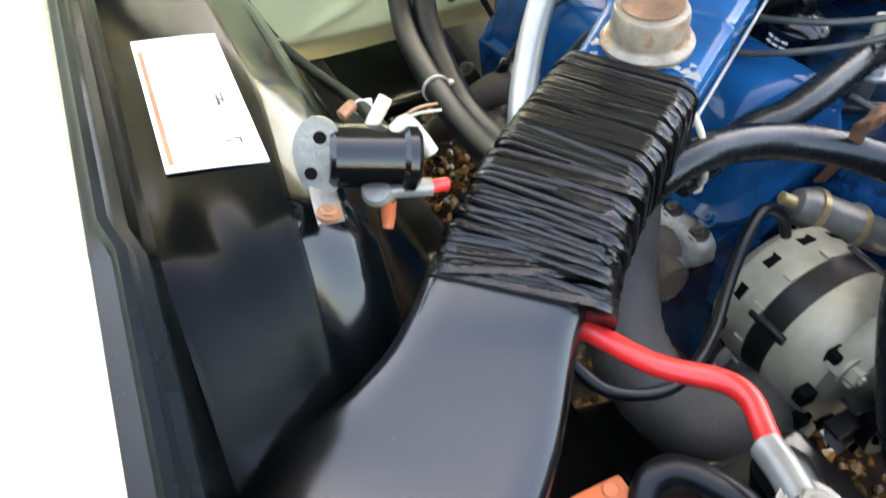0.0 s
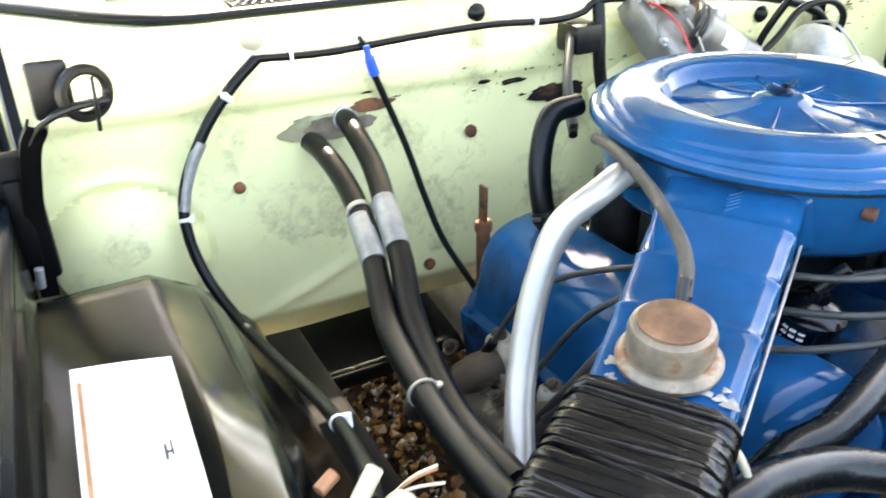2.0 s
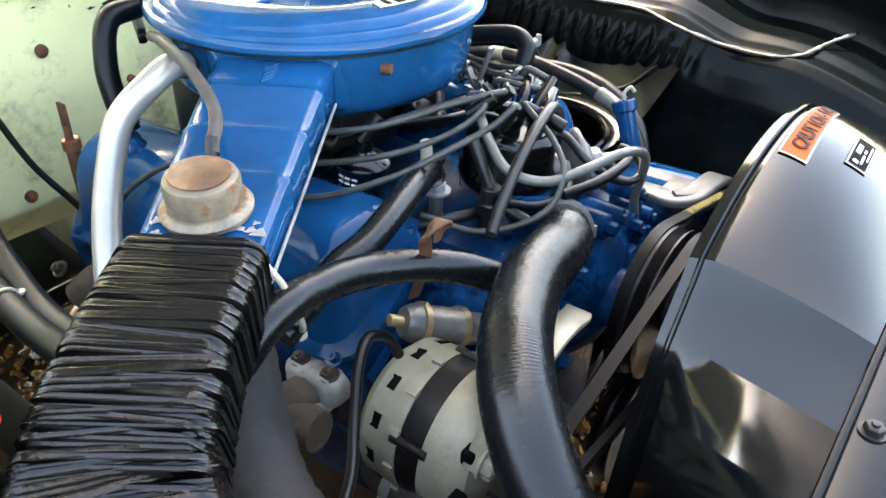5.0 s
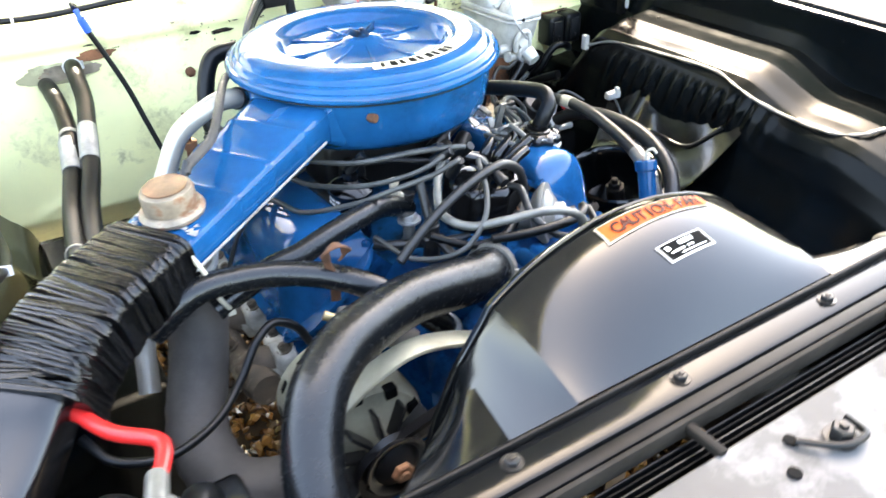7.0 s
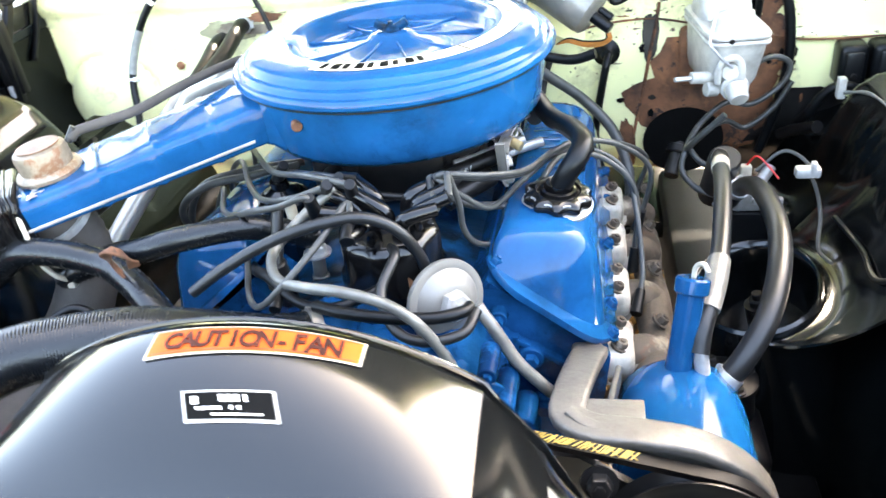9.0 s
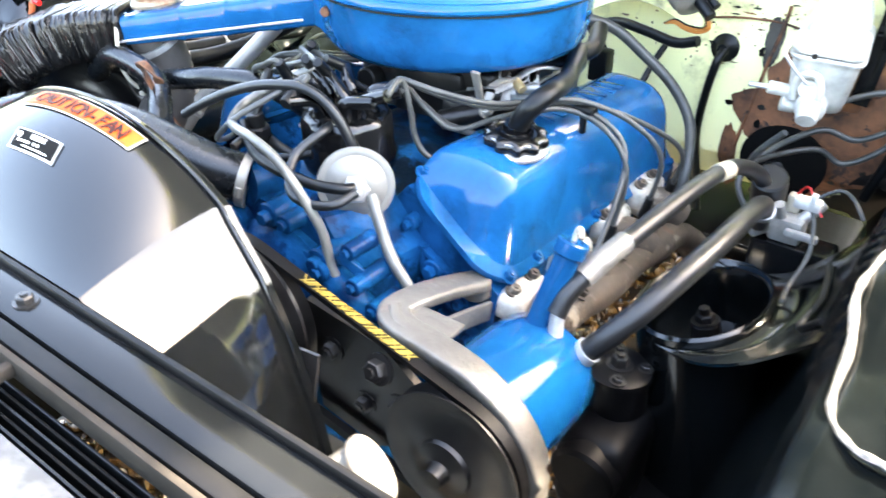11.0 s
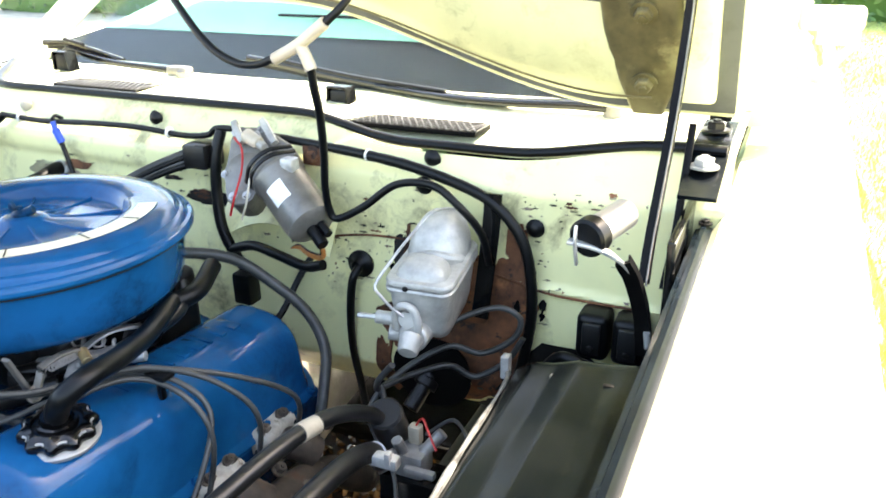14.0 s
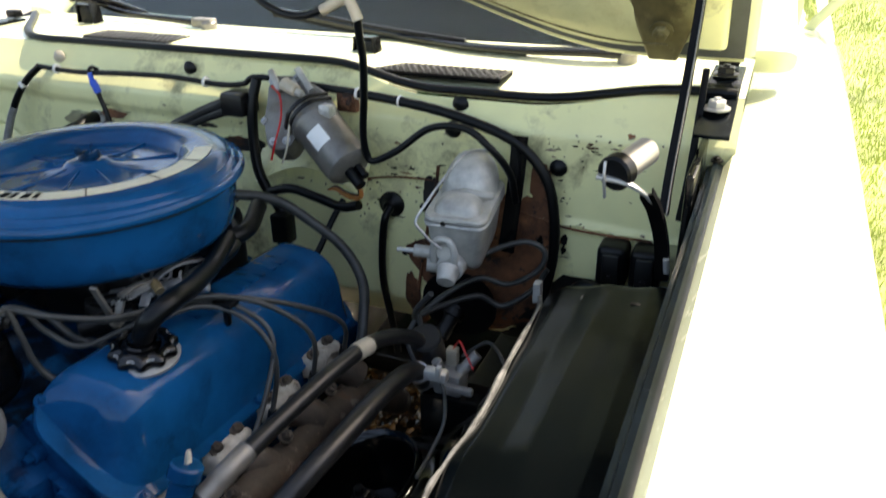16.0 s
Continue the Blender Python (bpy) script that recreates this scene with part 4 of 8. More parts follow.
for pts, w in (([(-0.70, 0.97), (0, 0.97), (0.70, 0.97)], 0.05), ([(-0.69, 0.02), (-0.69, 0.5), (-0.69, 0.97)], 0.045), ([(0.69, 0.02), (0.69, 0.5), (0.69, 0.97)], 0.045)):
    part("rib", sweep(rib_path(pts), round_rect(w, 0.03, 0.008, 3), 8), M_GREEN, bonnet, "pale green stiffening rib")
def inner_place(u, v):
    p = hood_place(0.006 + 0.988 * u, 0.23 * v)
    swell = 0.016 * math.sin(min(1.0, v * 2.0) * 3.14) * ease(0.0, 0.08, u) * ease(1.0, 0.92, u)
    return p + Vector((0, -0.012 - swell, -0.006 - 0.5 * swell + 0.003 * noise.noise(Vector((u * 9, v * 4, 2)))))


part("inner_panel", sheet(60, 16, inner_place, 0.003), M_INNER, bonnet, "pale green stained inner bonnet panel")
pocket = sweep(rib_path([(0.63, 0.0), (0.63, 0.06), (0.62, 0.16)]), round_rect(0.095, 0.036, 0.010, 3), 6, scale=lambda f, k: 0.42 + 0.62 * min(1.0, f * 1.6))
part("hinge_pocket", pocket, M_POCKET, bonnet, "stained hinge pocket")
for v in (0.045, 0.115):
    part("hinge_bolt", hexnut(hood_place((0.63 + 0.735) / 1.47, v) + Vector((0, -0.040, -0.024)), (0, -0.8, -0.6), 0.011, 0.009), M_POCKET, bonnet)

rear_edge = [hood_place(i / 60, 0.0) + Vector((0, 0.0, -0.002)) for i in range(61)]
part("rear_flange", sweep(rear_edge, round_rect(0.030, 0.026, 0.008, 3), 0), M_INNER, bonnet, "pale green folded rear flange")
for u in (0.0, 1.0):
    part("side_flange", sweep([hood_place(u, k / 12) + Vector((0, 0.002, 0)) for k in range(13)], round_rect(0.026, 0.032, 0.007, 3), 0), M_GREEN_OUT, bonnet, "pale green folded side flange")
seam = [hood_place(i / 60, 0.0) + Vector((0, -0.0165, -0.002)) for i in range(61)]
part("edge_seam", sweep(seam, round_rect(0.003, 0.003, 0.001, 2), 0), M_POCKET, bonnet, "dark seam along the rear edge")
seam = [hood_place(i / 60, 0.022) + Vector((0, -0.030, -0.018)) for i in range(4, 57)]
part("inner_seam", sweep(seam, round_rect(0.003, 0.003, 0.001, 2), 0), M_POCKET, bonnet)

# hinge arms and rollers at both rear corners
for s in (1, -1):
    e = 0.0 if s > 0 else 0.045
    h = thing("hood_support", "black bonnet support with a long arm and a roller", "bonnet support", (s * 0.69, 0.27, 0.84), "bonnet supports")
    part("long_arm", sweep([(s * 0.680, 0.20, 0.935), (s * 0.679, 0.23, 0.98), (s * 0.680, 0.30, 1.084), (s * 0.681, 0.335, 1.17), (s * 0.682, 0.345, 1.235)], [(-0.0055, -0.006), (0.0055, -0.006), (0.0055, 0.006), (0.003, 0.006), (0.002, 0.002), (-0.002, 0.002), (-0.003, 0.006), (-0.0055, 0.006)], 6, up=(0, 1, 0)), M_ARM, h, "black grooved support arm")
    # Pale strip added for the line of light along the arm's groove.
    part("arm_highlight", sweep([(s * (x + 0.004), y - 0.0075, z) for x, y, z in ((0.680, 0.20, 0.935), (0.679, 0.23, 0.98), (0.680, 0.30, 1.084), (0.681, 0.335, 1.17), (0.682, 0.345, 1.235))], round_rect(0.002, 0.006, 0.0007, 2), 6, up=(0, 1, 0)), M_ALU_DULL, h, "pale strip for the highlight along the arm")
    part("rear_arm", sweep([(s * 0.694, 0.375, 1.070), (s * 0.695, 0.345, 1.03), (s * 0.694, 0.31, 0.95), (s * 0.692, 0.27, 0.90)], round_rect(0.009, 0.006, 0.002, 2), 6, up=(0, 1, 0)), M_ARM, h, "grey-black rear support arm")
    part("base_plate", box((s * 0.706 - 0.006, 0.20, 0.84), (s * 0.706 + 0.004, 0.36, 0.985), 0.003), M_BLACK, h)
    part("hanger", sweep([(s * 0.662, 0.168, 0.970 + e), (s * 0.672, 0.180, 0.945 + e), (s * 0.682, 0.195, 0.899 + 0.6 * e), (s * 0.687, 0.20, 0.850)], [(-0.008, -0.006), (0.008, -0.006), (0.008, 0.006), (0.006, 0.006), (0.006, -0.002), (-0.006, -0.002), (-0.006, 0.006), (-0.008, 0.006)], 6, up=(0, 1, 0)), M_ARM, h, "black channelled hanger arm")
    part("pin", rod((s * 0.690, 0.19, 0.882), (s * 0.692, 0.192, 0.862), 0.004, 10), M_STEEL, h)
    part("bracket", sweep([(s * 0.606, 0.160, 0.986 + e), (s * 0.635, 0.160, 0.983 + e), (s * 0.655, 0.163, 0.974 + e), (s * 0.668, 0.175, 0.955 + e)], round_rect(0.012, 0.005, 0.002, 2), 6), M_STEEL if s > 0 else M_STEEL_DARK, h, "bent steel bracket")
    if s > 0:
        part("roller", rod((0.624, 0.160, 0.990), (0.630, 0.180, 0.992), 0.021, 24, bevel=0.003), M_RUBBER, h, "black rubber roller")
        part("roller_can", rod((0.630, 0.180, 0.992), (0.650, 0.232, 1.000), 0.017, 24, bevel=0.003), M_SILVER, h, "silver roller can")
    else:
        part("roller", tube([(-0.622 + 0.019 * math.cos(a) * 0.94, 0.168 + 0.019 * math.cos(a) * 0.33, 1.036 + 0.019 * math.sin(a)) for a in [2 * math.pi * i / 16 for i in range(17)]], 0.0048, 8, 3), M_STEEL_DARK, h, "dark ring at the bracket's end")
        part("ear", box((-0.662, 0.176, 1.015), (-0.630, 0.186, 1.062), 0.004), M_STEEL_DARK, h, "dark pressed bracket ear")
    if s < 0:
        body = put(box((-0.714, 0.196, 0.865), (-0.672, 0.214, 0.985), 0.005), box((-0.700, 0.188, 0.885), (-0.684, 0.198, 0.965), 0.003))
        part("hinge_body", body, M_ARM, h, "black pressed hinge body")
    part("spring_clip", sweep([(s * 0.616, 0.150, 1.008 + e), (s * 0.617, 0.145, 0.99 + e), (s * 0.618, 0.152, 0.965 + e)], round_rect(0.006, 0.003, 0.001, 2), 6, up=(1, 0, 0)), M_STEEL if s > 0 else M_STEEL_DARK, h)
    part("pivot_bolt", hexnut((s * 0.716, 0.395, 0.975), (-s * 0.5, -0.3, 0.8), 0.014, 0.016), M_STEEL, h)
    part("top_plate", sheet(3, 12, lambda u, v: Vector((s * (0.694 + 0.043 * u), 0.290 + 0.245 * v, 1.008 + 0.036 * min(1.0, v * 1.7))), 0.005), M_BLACK_LIP, h, "dark blue-black hinge plate")
    part("plate_stop", box((s * 0.712 - 0.014, 0.515, 1.046), (s * 0.712 + 0.016, 0.535, 1.062), 0.004), M_RUBBER, h, "black rubber stop")
    for y, z, m in ((0.350, 1.027, M_STEEL), (0.455, 1.048, M_STEEL_DARK)):
        part("bolt", hexnut((s * 0.714, y, z), (0, 0, 1), 0.012, 0.011), m, h)

# wipers
for pivot, arm, blade, label in (
        ((0.561, 0.56, 1.034), [(0.561, 0.56, 1.046), (0.50, 0.562, 1.045), (0.394, 0.566, 1.040), (0.285, 0.572, 1.040), (0.152, 0.588, 1.046)], [(0.391, 0.578, 1.036), (0.281, 0.585, 1.038), (0.106, 0.595, 1.050), (-0.049, 0.605, 1.068), (-0.128, 0.610, 1.076)], "black windscreen wiper with a grey arm"),
        ((-0.255, 0.58, 1.036), [(-0.255, 0.585, 1.048), (-0.331, 0.590, 1.050), (-0.457, 0.594, 1.056), (-0.57, 0.596, 1.076)], [(-0.43, 0.604, 1.056), (-0.528, 0.606, 1.076), (-0.579, 0.606, 1.084), (-0.636, 0.60, 1.084)], "black windscreen wiper at the far corner")):
    w = thing("windscreen_wiper", label, "wiper", pivot, "windscreen wipers")
    part("pivot", put(turned([(0, -0.004), (0.016, -0.004), (0.015, 0.014), (0.009, 0.020), (0, 0.021)], pivot, (0, -0.1, 1), 18), box((pivot[0] - 0.035, pivot[1] - 0.012, pivot[2] + 0.004), (pivot[0] + 0.012, pivot[1] + 0.012, pivot[2] + 0.022), 0.004)), M_ALU_DULL, w)
    part("arm", sweep(arm, round_rect(0.024, 0.013, 0.003, 2), 6, scale=lambda f, k: 1.15 - 0.5 * f), M_PLASTIC, w)
    part("blade_frame", sweep(blade, round_rect(0.012, 0.012, 0.003, 2), 6), M_PLASTIC, w)
    part("blade_claw", sweep([(x, y - 0.005, z + 0.009) for x, y, z in blade[1:-1]], round_rect(0.008, 0.006, 0.002, 2), 6), M_RUBBER, w)
    part("blade_rubber", sweep([(x, y + 0.006, z - 0.009) for x, y, z in blade], round_rect(0.004, 0.009, 0.001, 2), 6), M_RUBBER, w)
for sx, sy, sz in ((0.138, 0.492, 1.024), (-0.535, 0.555, 1.040)):
    stop = thing("bonnet_stop", "small black bonnet stop on the cowl", "bracket", (sx, sy, sz), "bonnet stops")
    part("bracket", sweep([(sx - 0.020, sy, sz), (sx - 0.017, sy, sz + 0.036), (sx + 0.017, sy, sz + 0.036), (sx + 0.022, sy, sz)], round_rect(0.026, 0.004, 0.001, 2), 0), M_BLACK, stop)
    part("rubber_block", box((sx - 0.015, sy - 0.010, sz), (sx + 0.015, sy + 0.012, sz + 0.032), 0.003), M_RUBBER, stop, "black rubber block")

# ---- engine ----
engine = thing("engine", "blue painted V8 engine block with cast front cover", "engine", (0, -0.05, 0.27))
part("block", box((-0.17, -0.32, 0.42), (0.17, 0.24, 0.66), 0.02), M_BLUE_CAST, engine, "blue cast engine block")
part("oil_pan", box((-0.13, -0.30, 0.27), (0.13, 0.22, 0.43), 0.03), M_STEEL_DARK, engine)
TILT = -0.062


def drop(y):
    return TILT * (y + 0.20)


for s in (-1, 1):
    sec = [(s * 0.085, 0.60), (s * 0.085, 0.755), (s * 0.125, 0.800), (s * 0.245, 0.706), (s * 0.235, 0.62), (s * 0.20, 0.58)]
    part("cylinder_head", loft([[Vector((x, y, z + drop(y))) for x, z in sec] for y in (-0.255, -0.24, 0.205, 0.22)]), M_BLUE_CAST, engine, "blue cast cylinder head")
    for k in range(4):
        y = -0.220 + 0.105 * k
        port = part("exhaust_port", put(box((s * 0.246 - 0.022, y - 0.034, 0.676), (s * 0.246 + 0.024, y + 0.034, 0.710), 0.010, 3), rod((s * 0.225, y, 0.690), (s * 0.272, y, 0.672), 0.026, 16, 0.022)), M_HEADPORT, engine, "chalky pale exhaust port boss")
        for dy in (-0.019, 0.019):
            part("port_bolt", hexnut((s * 0.255, y + dy, 0.710), (s * 0.4, 0, 1), 0.0068, 0.008), M_MANIFOLD, port)
    for x, z, r in ((0.110, 0.735, 0.013), (0.165, 0.715, 0.015), (0.205, 0.690, 0.012), (0.120, 0.680, 0.016), (0.175, 0.650, 0.014), (0.215, 0.645, 0.010), (0.135, 0.765, 0.010)):
        part("head_boss", put(rod((s * x, -0.245, z), (s * x, -0.268, z), r, 18, r * 0.92), rod((s * x, -0.267, z), (s * x, -0.276, z), r * 0.55, 6)), M_BLUE_CAST, engine)
    for p in (((0.10, 0.76), (0.150, 0.735), (0.222, 0.690)), ((0.10, 0.70), (0.150, 0.690), (0.20, 0.665)), ((0.15, 0.74), (0.148, 0.69), (0.140, 0.63))):
        part("head_rib", sweep([(s * x, -0.256, z) for x, z in p], round_rect(0.016, 0.007, 0.002, 2), 6), M_BLUE_CAST, engine)
# intake manifold in the valley, with runners and bosses
valley = sheet(24, 30, lambda u, v: Vector((-0.115 + 0.23 * u, -0.30 + 0.52 * v, 0.765 + drop(-0.30 + 0.52 * v) + 0.030 * math.cos((u - 0.5) * 3.0) + 0.010 * math.sin(v * 25) * math.cos((u - 0.5) * 3.1))), 0.05)
part("intake_manifold", valley, M_BLUE_GRIMY_DARK, engine, "oil-stained blue cast intake manifold with valley shade in its colour")
part("carburettor", put(put(box((-0.06, -0.07, 0.79), (0.06, 0.07, 0.862), 0.012), rod((0, 0, 0.85), (0, 0, 0.90), 0.045, 24)), box((0.05, -0.10, 0.80), (0.085, -0.02, 0.84), 0.008)), M_STEEL_DARK, engine, "dark metal carburettor under the air cleaner")
# Dark bodies added below the air cleaner to block the bright bulkhead behind.
part("fuel_bowl", put(box((-0.105, -0.075, 0.795), (-0.045, 0.075, 0.872), 0.010, 3), rod((-0.075, -0.075, 0.835), (-0.075, -0.098, 0.835), 0.016, 16)), M_STEEL_DARK, engine, "dark fuel bowl")
part("choke_housing", put(box((0.045, -0.060, 0.795), (0.100, 0.090, 0.868), 0.010, 3), rod((0.098, 0.03, 0.835), (0.122, 0.03, 0.835), 0.026, 24, bevel=0.003)), M_STEEL_DARK, engine, "dark choke housing")
part("rear_filler", box((-0.115, 0.085, 0.78), (0.115, 0.150, 0.885), 0.014, 3), M_STEEL_DARK, engine, "dark block added to fill the gap behind the carburettor")
L0, L1 = Vector((0.135, -0.115, 0.869)), Vector((0.135, -0.068, 0.867))
coil_pts = [L0.lerp(L1, 0.25 + 0.72 * k / 90) + Vector((0.0, 0.0042 * math.cos(k * 0.62), 0.0042 * math.sin(k * 0.62))) for k in range(91)]
part("return_spring", tube(coil_pts, 0.0010, 5, 1), M_STEEL, engine, "bright throttle return spring")
part("spring_bracket", sweep([L0 + Vector((0, 0, 0.006)), L0.lerp(L1, 0.5) + Vector((0, 0, 0.009)), L1 + Vector((0, 0, 0.006))], round_rect(0.010, 0.003, 0.001, 2), 4), M_ALU_DULL, engine, "dull steel spring bracket")
part("throttle_lever", put(sweep([(0.135, -0.148, 0.902), (0.135, -0.138, 0.874), (0.135, -0.128, 0.851), L0], round_rect(0.010, 0.004, 0.001, 2), 5), hexnut((0.135, -0.128, 0.851), (1, 0, 0.3), 0.006, 0.010)), M_ALU_DULL, engine, "stained throttle lever")
for k, (x, y, z, r, l) in enumerate(((0.07, -0.07, 0.832, 0.010, 0.05), (0.09, -0.05, 0.842, 0.006, 0.06), (0.085, -0.10, 0.82, 0.012, 0.03), (0.10, -0.03, 0.83, 0.006, 0.07))):
    part("linkage", rod((x - 0.02, y - 0.02, z), (x + l, y + 0.02, z + 0.012), r, 10), M_STEEL if k % 2 else M_STEEL_DARK, engine)
lever = sweep([(0.150, 0.010, 0.868), (0.140, -0.030, 0.876), (0.128, -0.060, 0.862), (0.135, -0.085, 0.846)], round_rect(0.012, 0.003, 0.001, 2), 6)
part("throttle_lever", lever, M_STEEL, engine, "bright zinc throttle lever")
part("lever_stud", rod((0.134, -0.062, 0.868), (0.150, -0.070, 0.862), 0.006, 10), M_BRASS, engine)
part("kickdown_rod", tube([(0.140, -0.075, 0.858), (0.128, -0.02, 0.846), (0.120, 0.06, 0.842), (0.118, 0.15, 0.84)], 0.003, 8), M_STEEL, engine)
coil_pts = [(0.098 + 0.0022 * i, -0.045 + 0.0008 * i + 0.005 * math.cos(i * 1.25), 0.862 + 0.005 * math.sin(i * 1.25)) for i in range(24)]
part("throttle_spring", tube(coil_pts, 0.0014, 6, 3), M_STEEL, engine, "bright coil spring")
spring_pts = [(0.085 + 0.0009 * i + 0.0, -0.085 + 0.0016 * i, 0.838 + 0.005 * math.sin(i * 1.3)) for i in range(26)]
part("return_spring", tube(spring_pts, 0.0016, 6, 3), M_STEEL, engine)
# timing cover and water pump
cover = loft([[Vector((x, y, z)) for x, z in ((-0.14 * k, 0.74), (-0.10 * k, 0.79), (0.10 * k, 0.79), (0.14 * k, 0.74), (0.12 * k, 0.50), (-0.12 * k, 0.50))] for y, k in ((-0.255, 1.05), (-0.31, 1.0), (-0.345, 0.86), (-0.355, 0.6))])
part("timing_cover", cover, M_BLUE_CAST, engine, "blue cast timing cover")
pump = turned([(0.075, 0.0), (0.078, 0.02), (0.060, 0.035), (0.035, 0.045), (0.030, 0.085), (0.020, 0.09), (0, 0.09)], (0.035, -0.345, 0.70), (0, -1, 0), 28)
for x, z in ((-0.03, 0.76), (0.10, 0.755), (0.115, 0.69), (-0.04, 0.65), (0.10, 0.63), (0.03, 0.785)):
    put(pump, rod((x, -0.33, z), (x, -0.372, z), 0.015, 14))
    put(pump, rod((x, -0.37, z), (x, -0.382, z), 0.008, 6))
put(pump, sweep([(0.09, -0.355, 0.74), (0.13, -0.36, 0.72), (0.15, -0.35, 0.68), (0.14, -0.345, 0.62)], circle(0.020, 12), 6))
put(pump, sweep([(-0.04, -0.35, 0.75), (-0.08, -0.35, 0.71), (-0.10, -0.34, 0.65)], circle(0.020, 12), 6))
put(pump, sweep([(0.04, -0.362, 0.76), (0.11, -0.366, 0.74), (0.135, -0.368, 0.68)], round_rect(0.012, 0.016, 0.003, 2), 6))
put(pump, box((0.06, -0.385, 0.70), (0.10, -0.35, 0.735), 0.006))
put(pump, box((0.125, -0.39, 0.655), (0.175, -0.34, 0.70), 0.008))
for x, z, r, l in ((-0.03, 0.748, 0.013, 0.03), (0.014, 0.735, 0.010, 0.02), (0.057, 0.785, 0.012, 0.03), (0.072, 0.742, 0.016, 0.025), (0.106, 0.748, 0.012, 0.035), (0.115, 0.716, 0.018, 0.03), (0.149, 0.744, 0.011, 0.03), (-0.045, 0.72, 0.012, 0.03), (0.135, 0.775, 0.010, 0.02), (0.165, 0.715, 0.012, 0.02)):
    put(pump, rod((x, -0.325, z), (x, -0.345 - l, z), r, 16, r * 0.9))
    put(pump, rod((x, -0.344 - l, z), (x, -0.350 - l, z), r * 0.5, 6))
for p in (((-0.03, -0.35, 0.748), (0.014, -0.362, 0.752), (0.057, -0.36, 0.785)), ((0.014, -0.352, 0.735), (0.05, -0.366, 0.728), (0.106, -0.366, 0.748)), ((0.072, -0.355, 0.742), (0.095, -0.366, 0.72), (0.115, -0.36, 0.69)), ((0.106, -0.352, 0.748), (0.13, -0.362, 0.765), (0.149, -0.352, 0.744)), ((0.115, -0.352, 0.716), (0.14, -0.362, 0.705), (0.165, -0.35, 0.715))):
    put(pump, sweep(p, round_rect(0.010, 0.012, 0.003, 2), 6))
part("water_pump", pump, M_BLUE_CAST, engine, "blue cast water pump with bolts and ribs")
elbow = sweep([(-0.02, -0.28, 0.775), (-0.020, -0.315, 0.795), (-0.026, -0.352, 0.800)], circle(0.027, 18), 8)
put(elbow, rod((-0.06, -0.30, 0.782), (-0.06, -0.30, 0.80), 0.010, 6))
put(elbow, rod((0.02, -0.30, 0.782), (0.02, -0.30, 0.80), 0.010, 6))
part("thermostat_housing", elbow, M_BLUE_CAST, engine, "blue thermostat housing")
sens = rod((-0.070, -0.285, 0.80), (-0.072, -0.29, 0.85), 0.010, 12)
put(sens, hexnut((-0.071, -0.288, 0.822), (0, 0, 1), 0.015, 0.012, False))
put(sens, rod((-0.072, -0.29, 0.845), (-0.070, -0.262, 0.895), 0.006, 10))
put(sens, rod((-0.068, -0.300, 0.83), (-0.066, -0.33, 0.822), 0.006, 10))
part("vacuum_switch", sens, M_STEEL_DARK, engine, "dark metal vacuum switch")
part("transmission", loft([[Vector((0.15 * k * math.cos(a), y, 0.50 + 0.17 * k * math.sin(a))) for a in [2 * math.pi * i / 24 for i in range(24)]] for y, k in ((0.22, 1.25), (0.30, 1.22), (0.36, 0.85), (0.8, 0.6))]), M_ALU_DULL, engine, "pale grey bell housing behind the block")
lug = bmesh.new()
for p, q, r in (((-0.20, 0.10, 0.62), (-0.30, 0.08, 0.58), 0.03), ((-0.24, 0.13, 0.60), (-0.24, 0.05, 0.56), 0.025), ((-0.28, 0.02, 0.60), (-0.28, 0.10, 0.64), 0.022)):
    put(lug, rod(p, q, r, 14, r * 0.8))
part("starter", lug, M_MANIFOLD, engine, "grey cast bracket beside the block")
for s in (-1, 1):
    log = sweep([(s * 0.288, -0.255, 0.672), (s * 0.296, -0.18, 0.668), (s * 0.298, -0.08, 0.660), (s * 0.298, 0.03, 0.648), (s * 0.300, 0.13, 0.625), (s * 0.31, 0.22, 0.55)], circle(0.020, 16), 8, scale=lambda f, k: 1 + 0.12 * math.sin(f * 22))
    for k in range(4):
        y = -0.220 + 0.105 * k
        put(log, sweep([(s * 0.262, y, 0.682), (s * 0.282, y + 0.008, 0.680), (s * 0.298, y + 0.022, 0.662)], circle(0.021, 12), 5))
        put(log, hexnut((s * 0.300, y + 0.05, 0.690), (s, 0, 1.2), 0.007, 0.009))
    part("exhaust_manifold", log, M_MANIFOLD, engine, "rusty tan exhaust manifold")

# ---- valve covers ----
def rounded(points, times=3):
    """Cuts the inner corners of an open row of points, again and again."""
    p = [Vector(q) for q in points]
    for _ in range(times):
        q = [p[0]]
        for a, b in zip(p, p[1:]):
            q += [a.lerp(b, 0.25), a.lerp(b, 0.75)]
        p = q + [p[-1]]
    return p


COVER = rounded(((0.2440, 0.7160), (0.2405, 0.7360), (0.2310, 0.8310), (0.1440, 0.8430), (0.1280, 0.8250), (0.1275, 0.8060)))


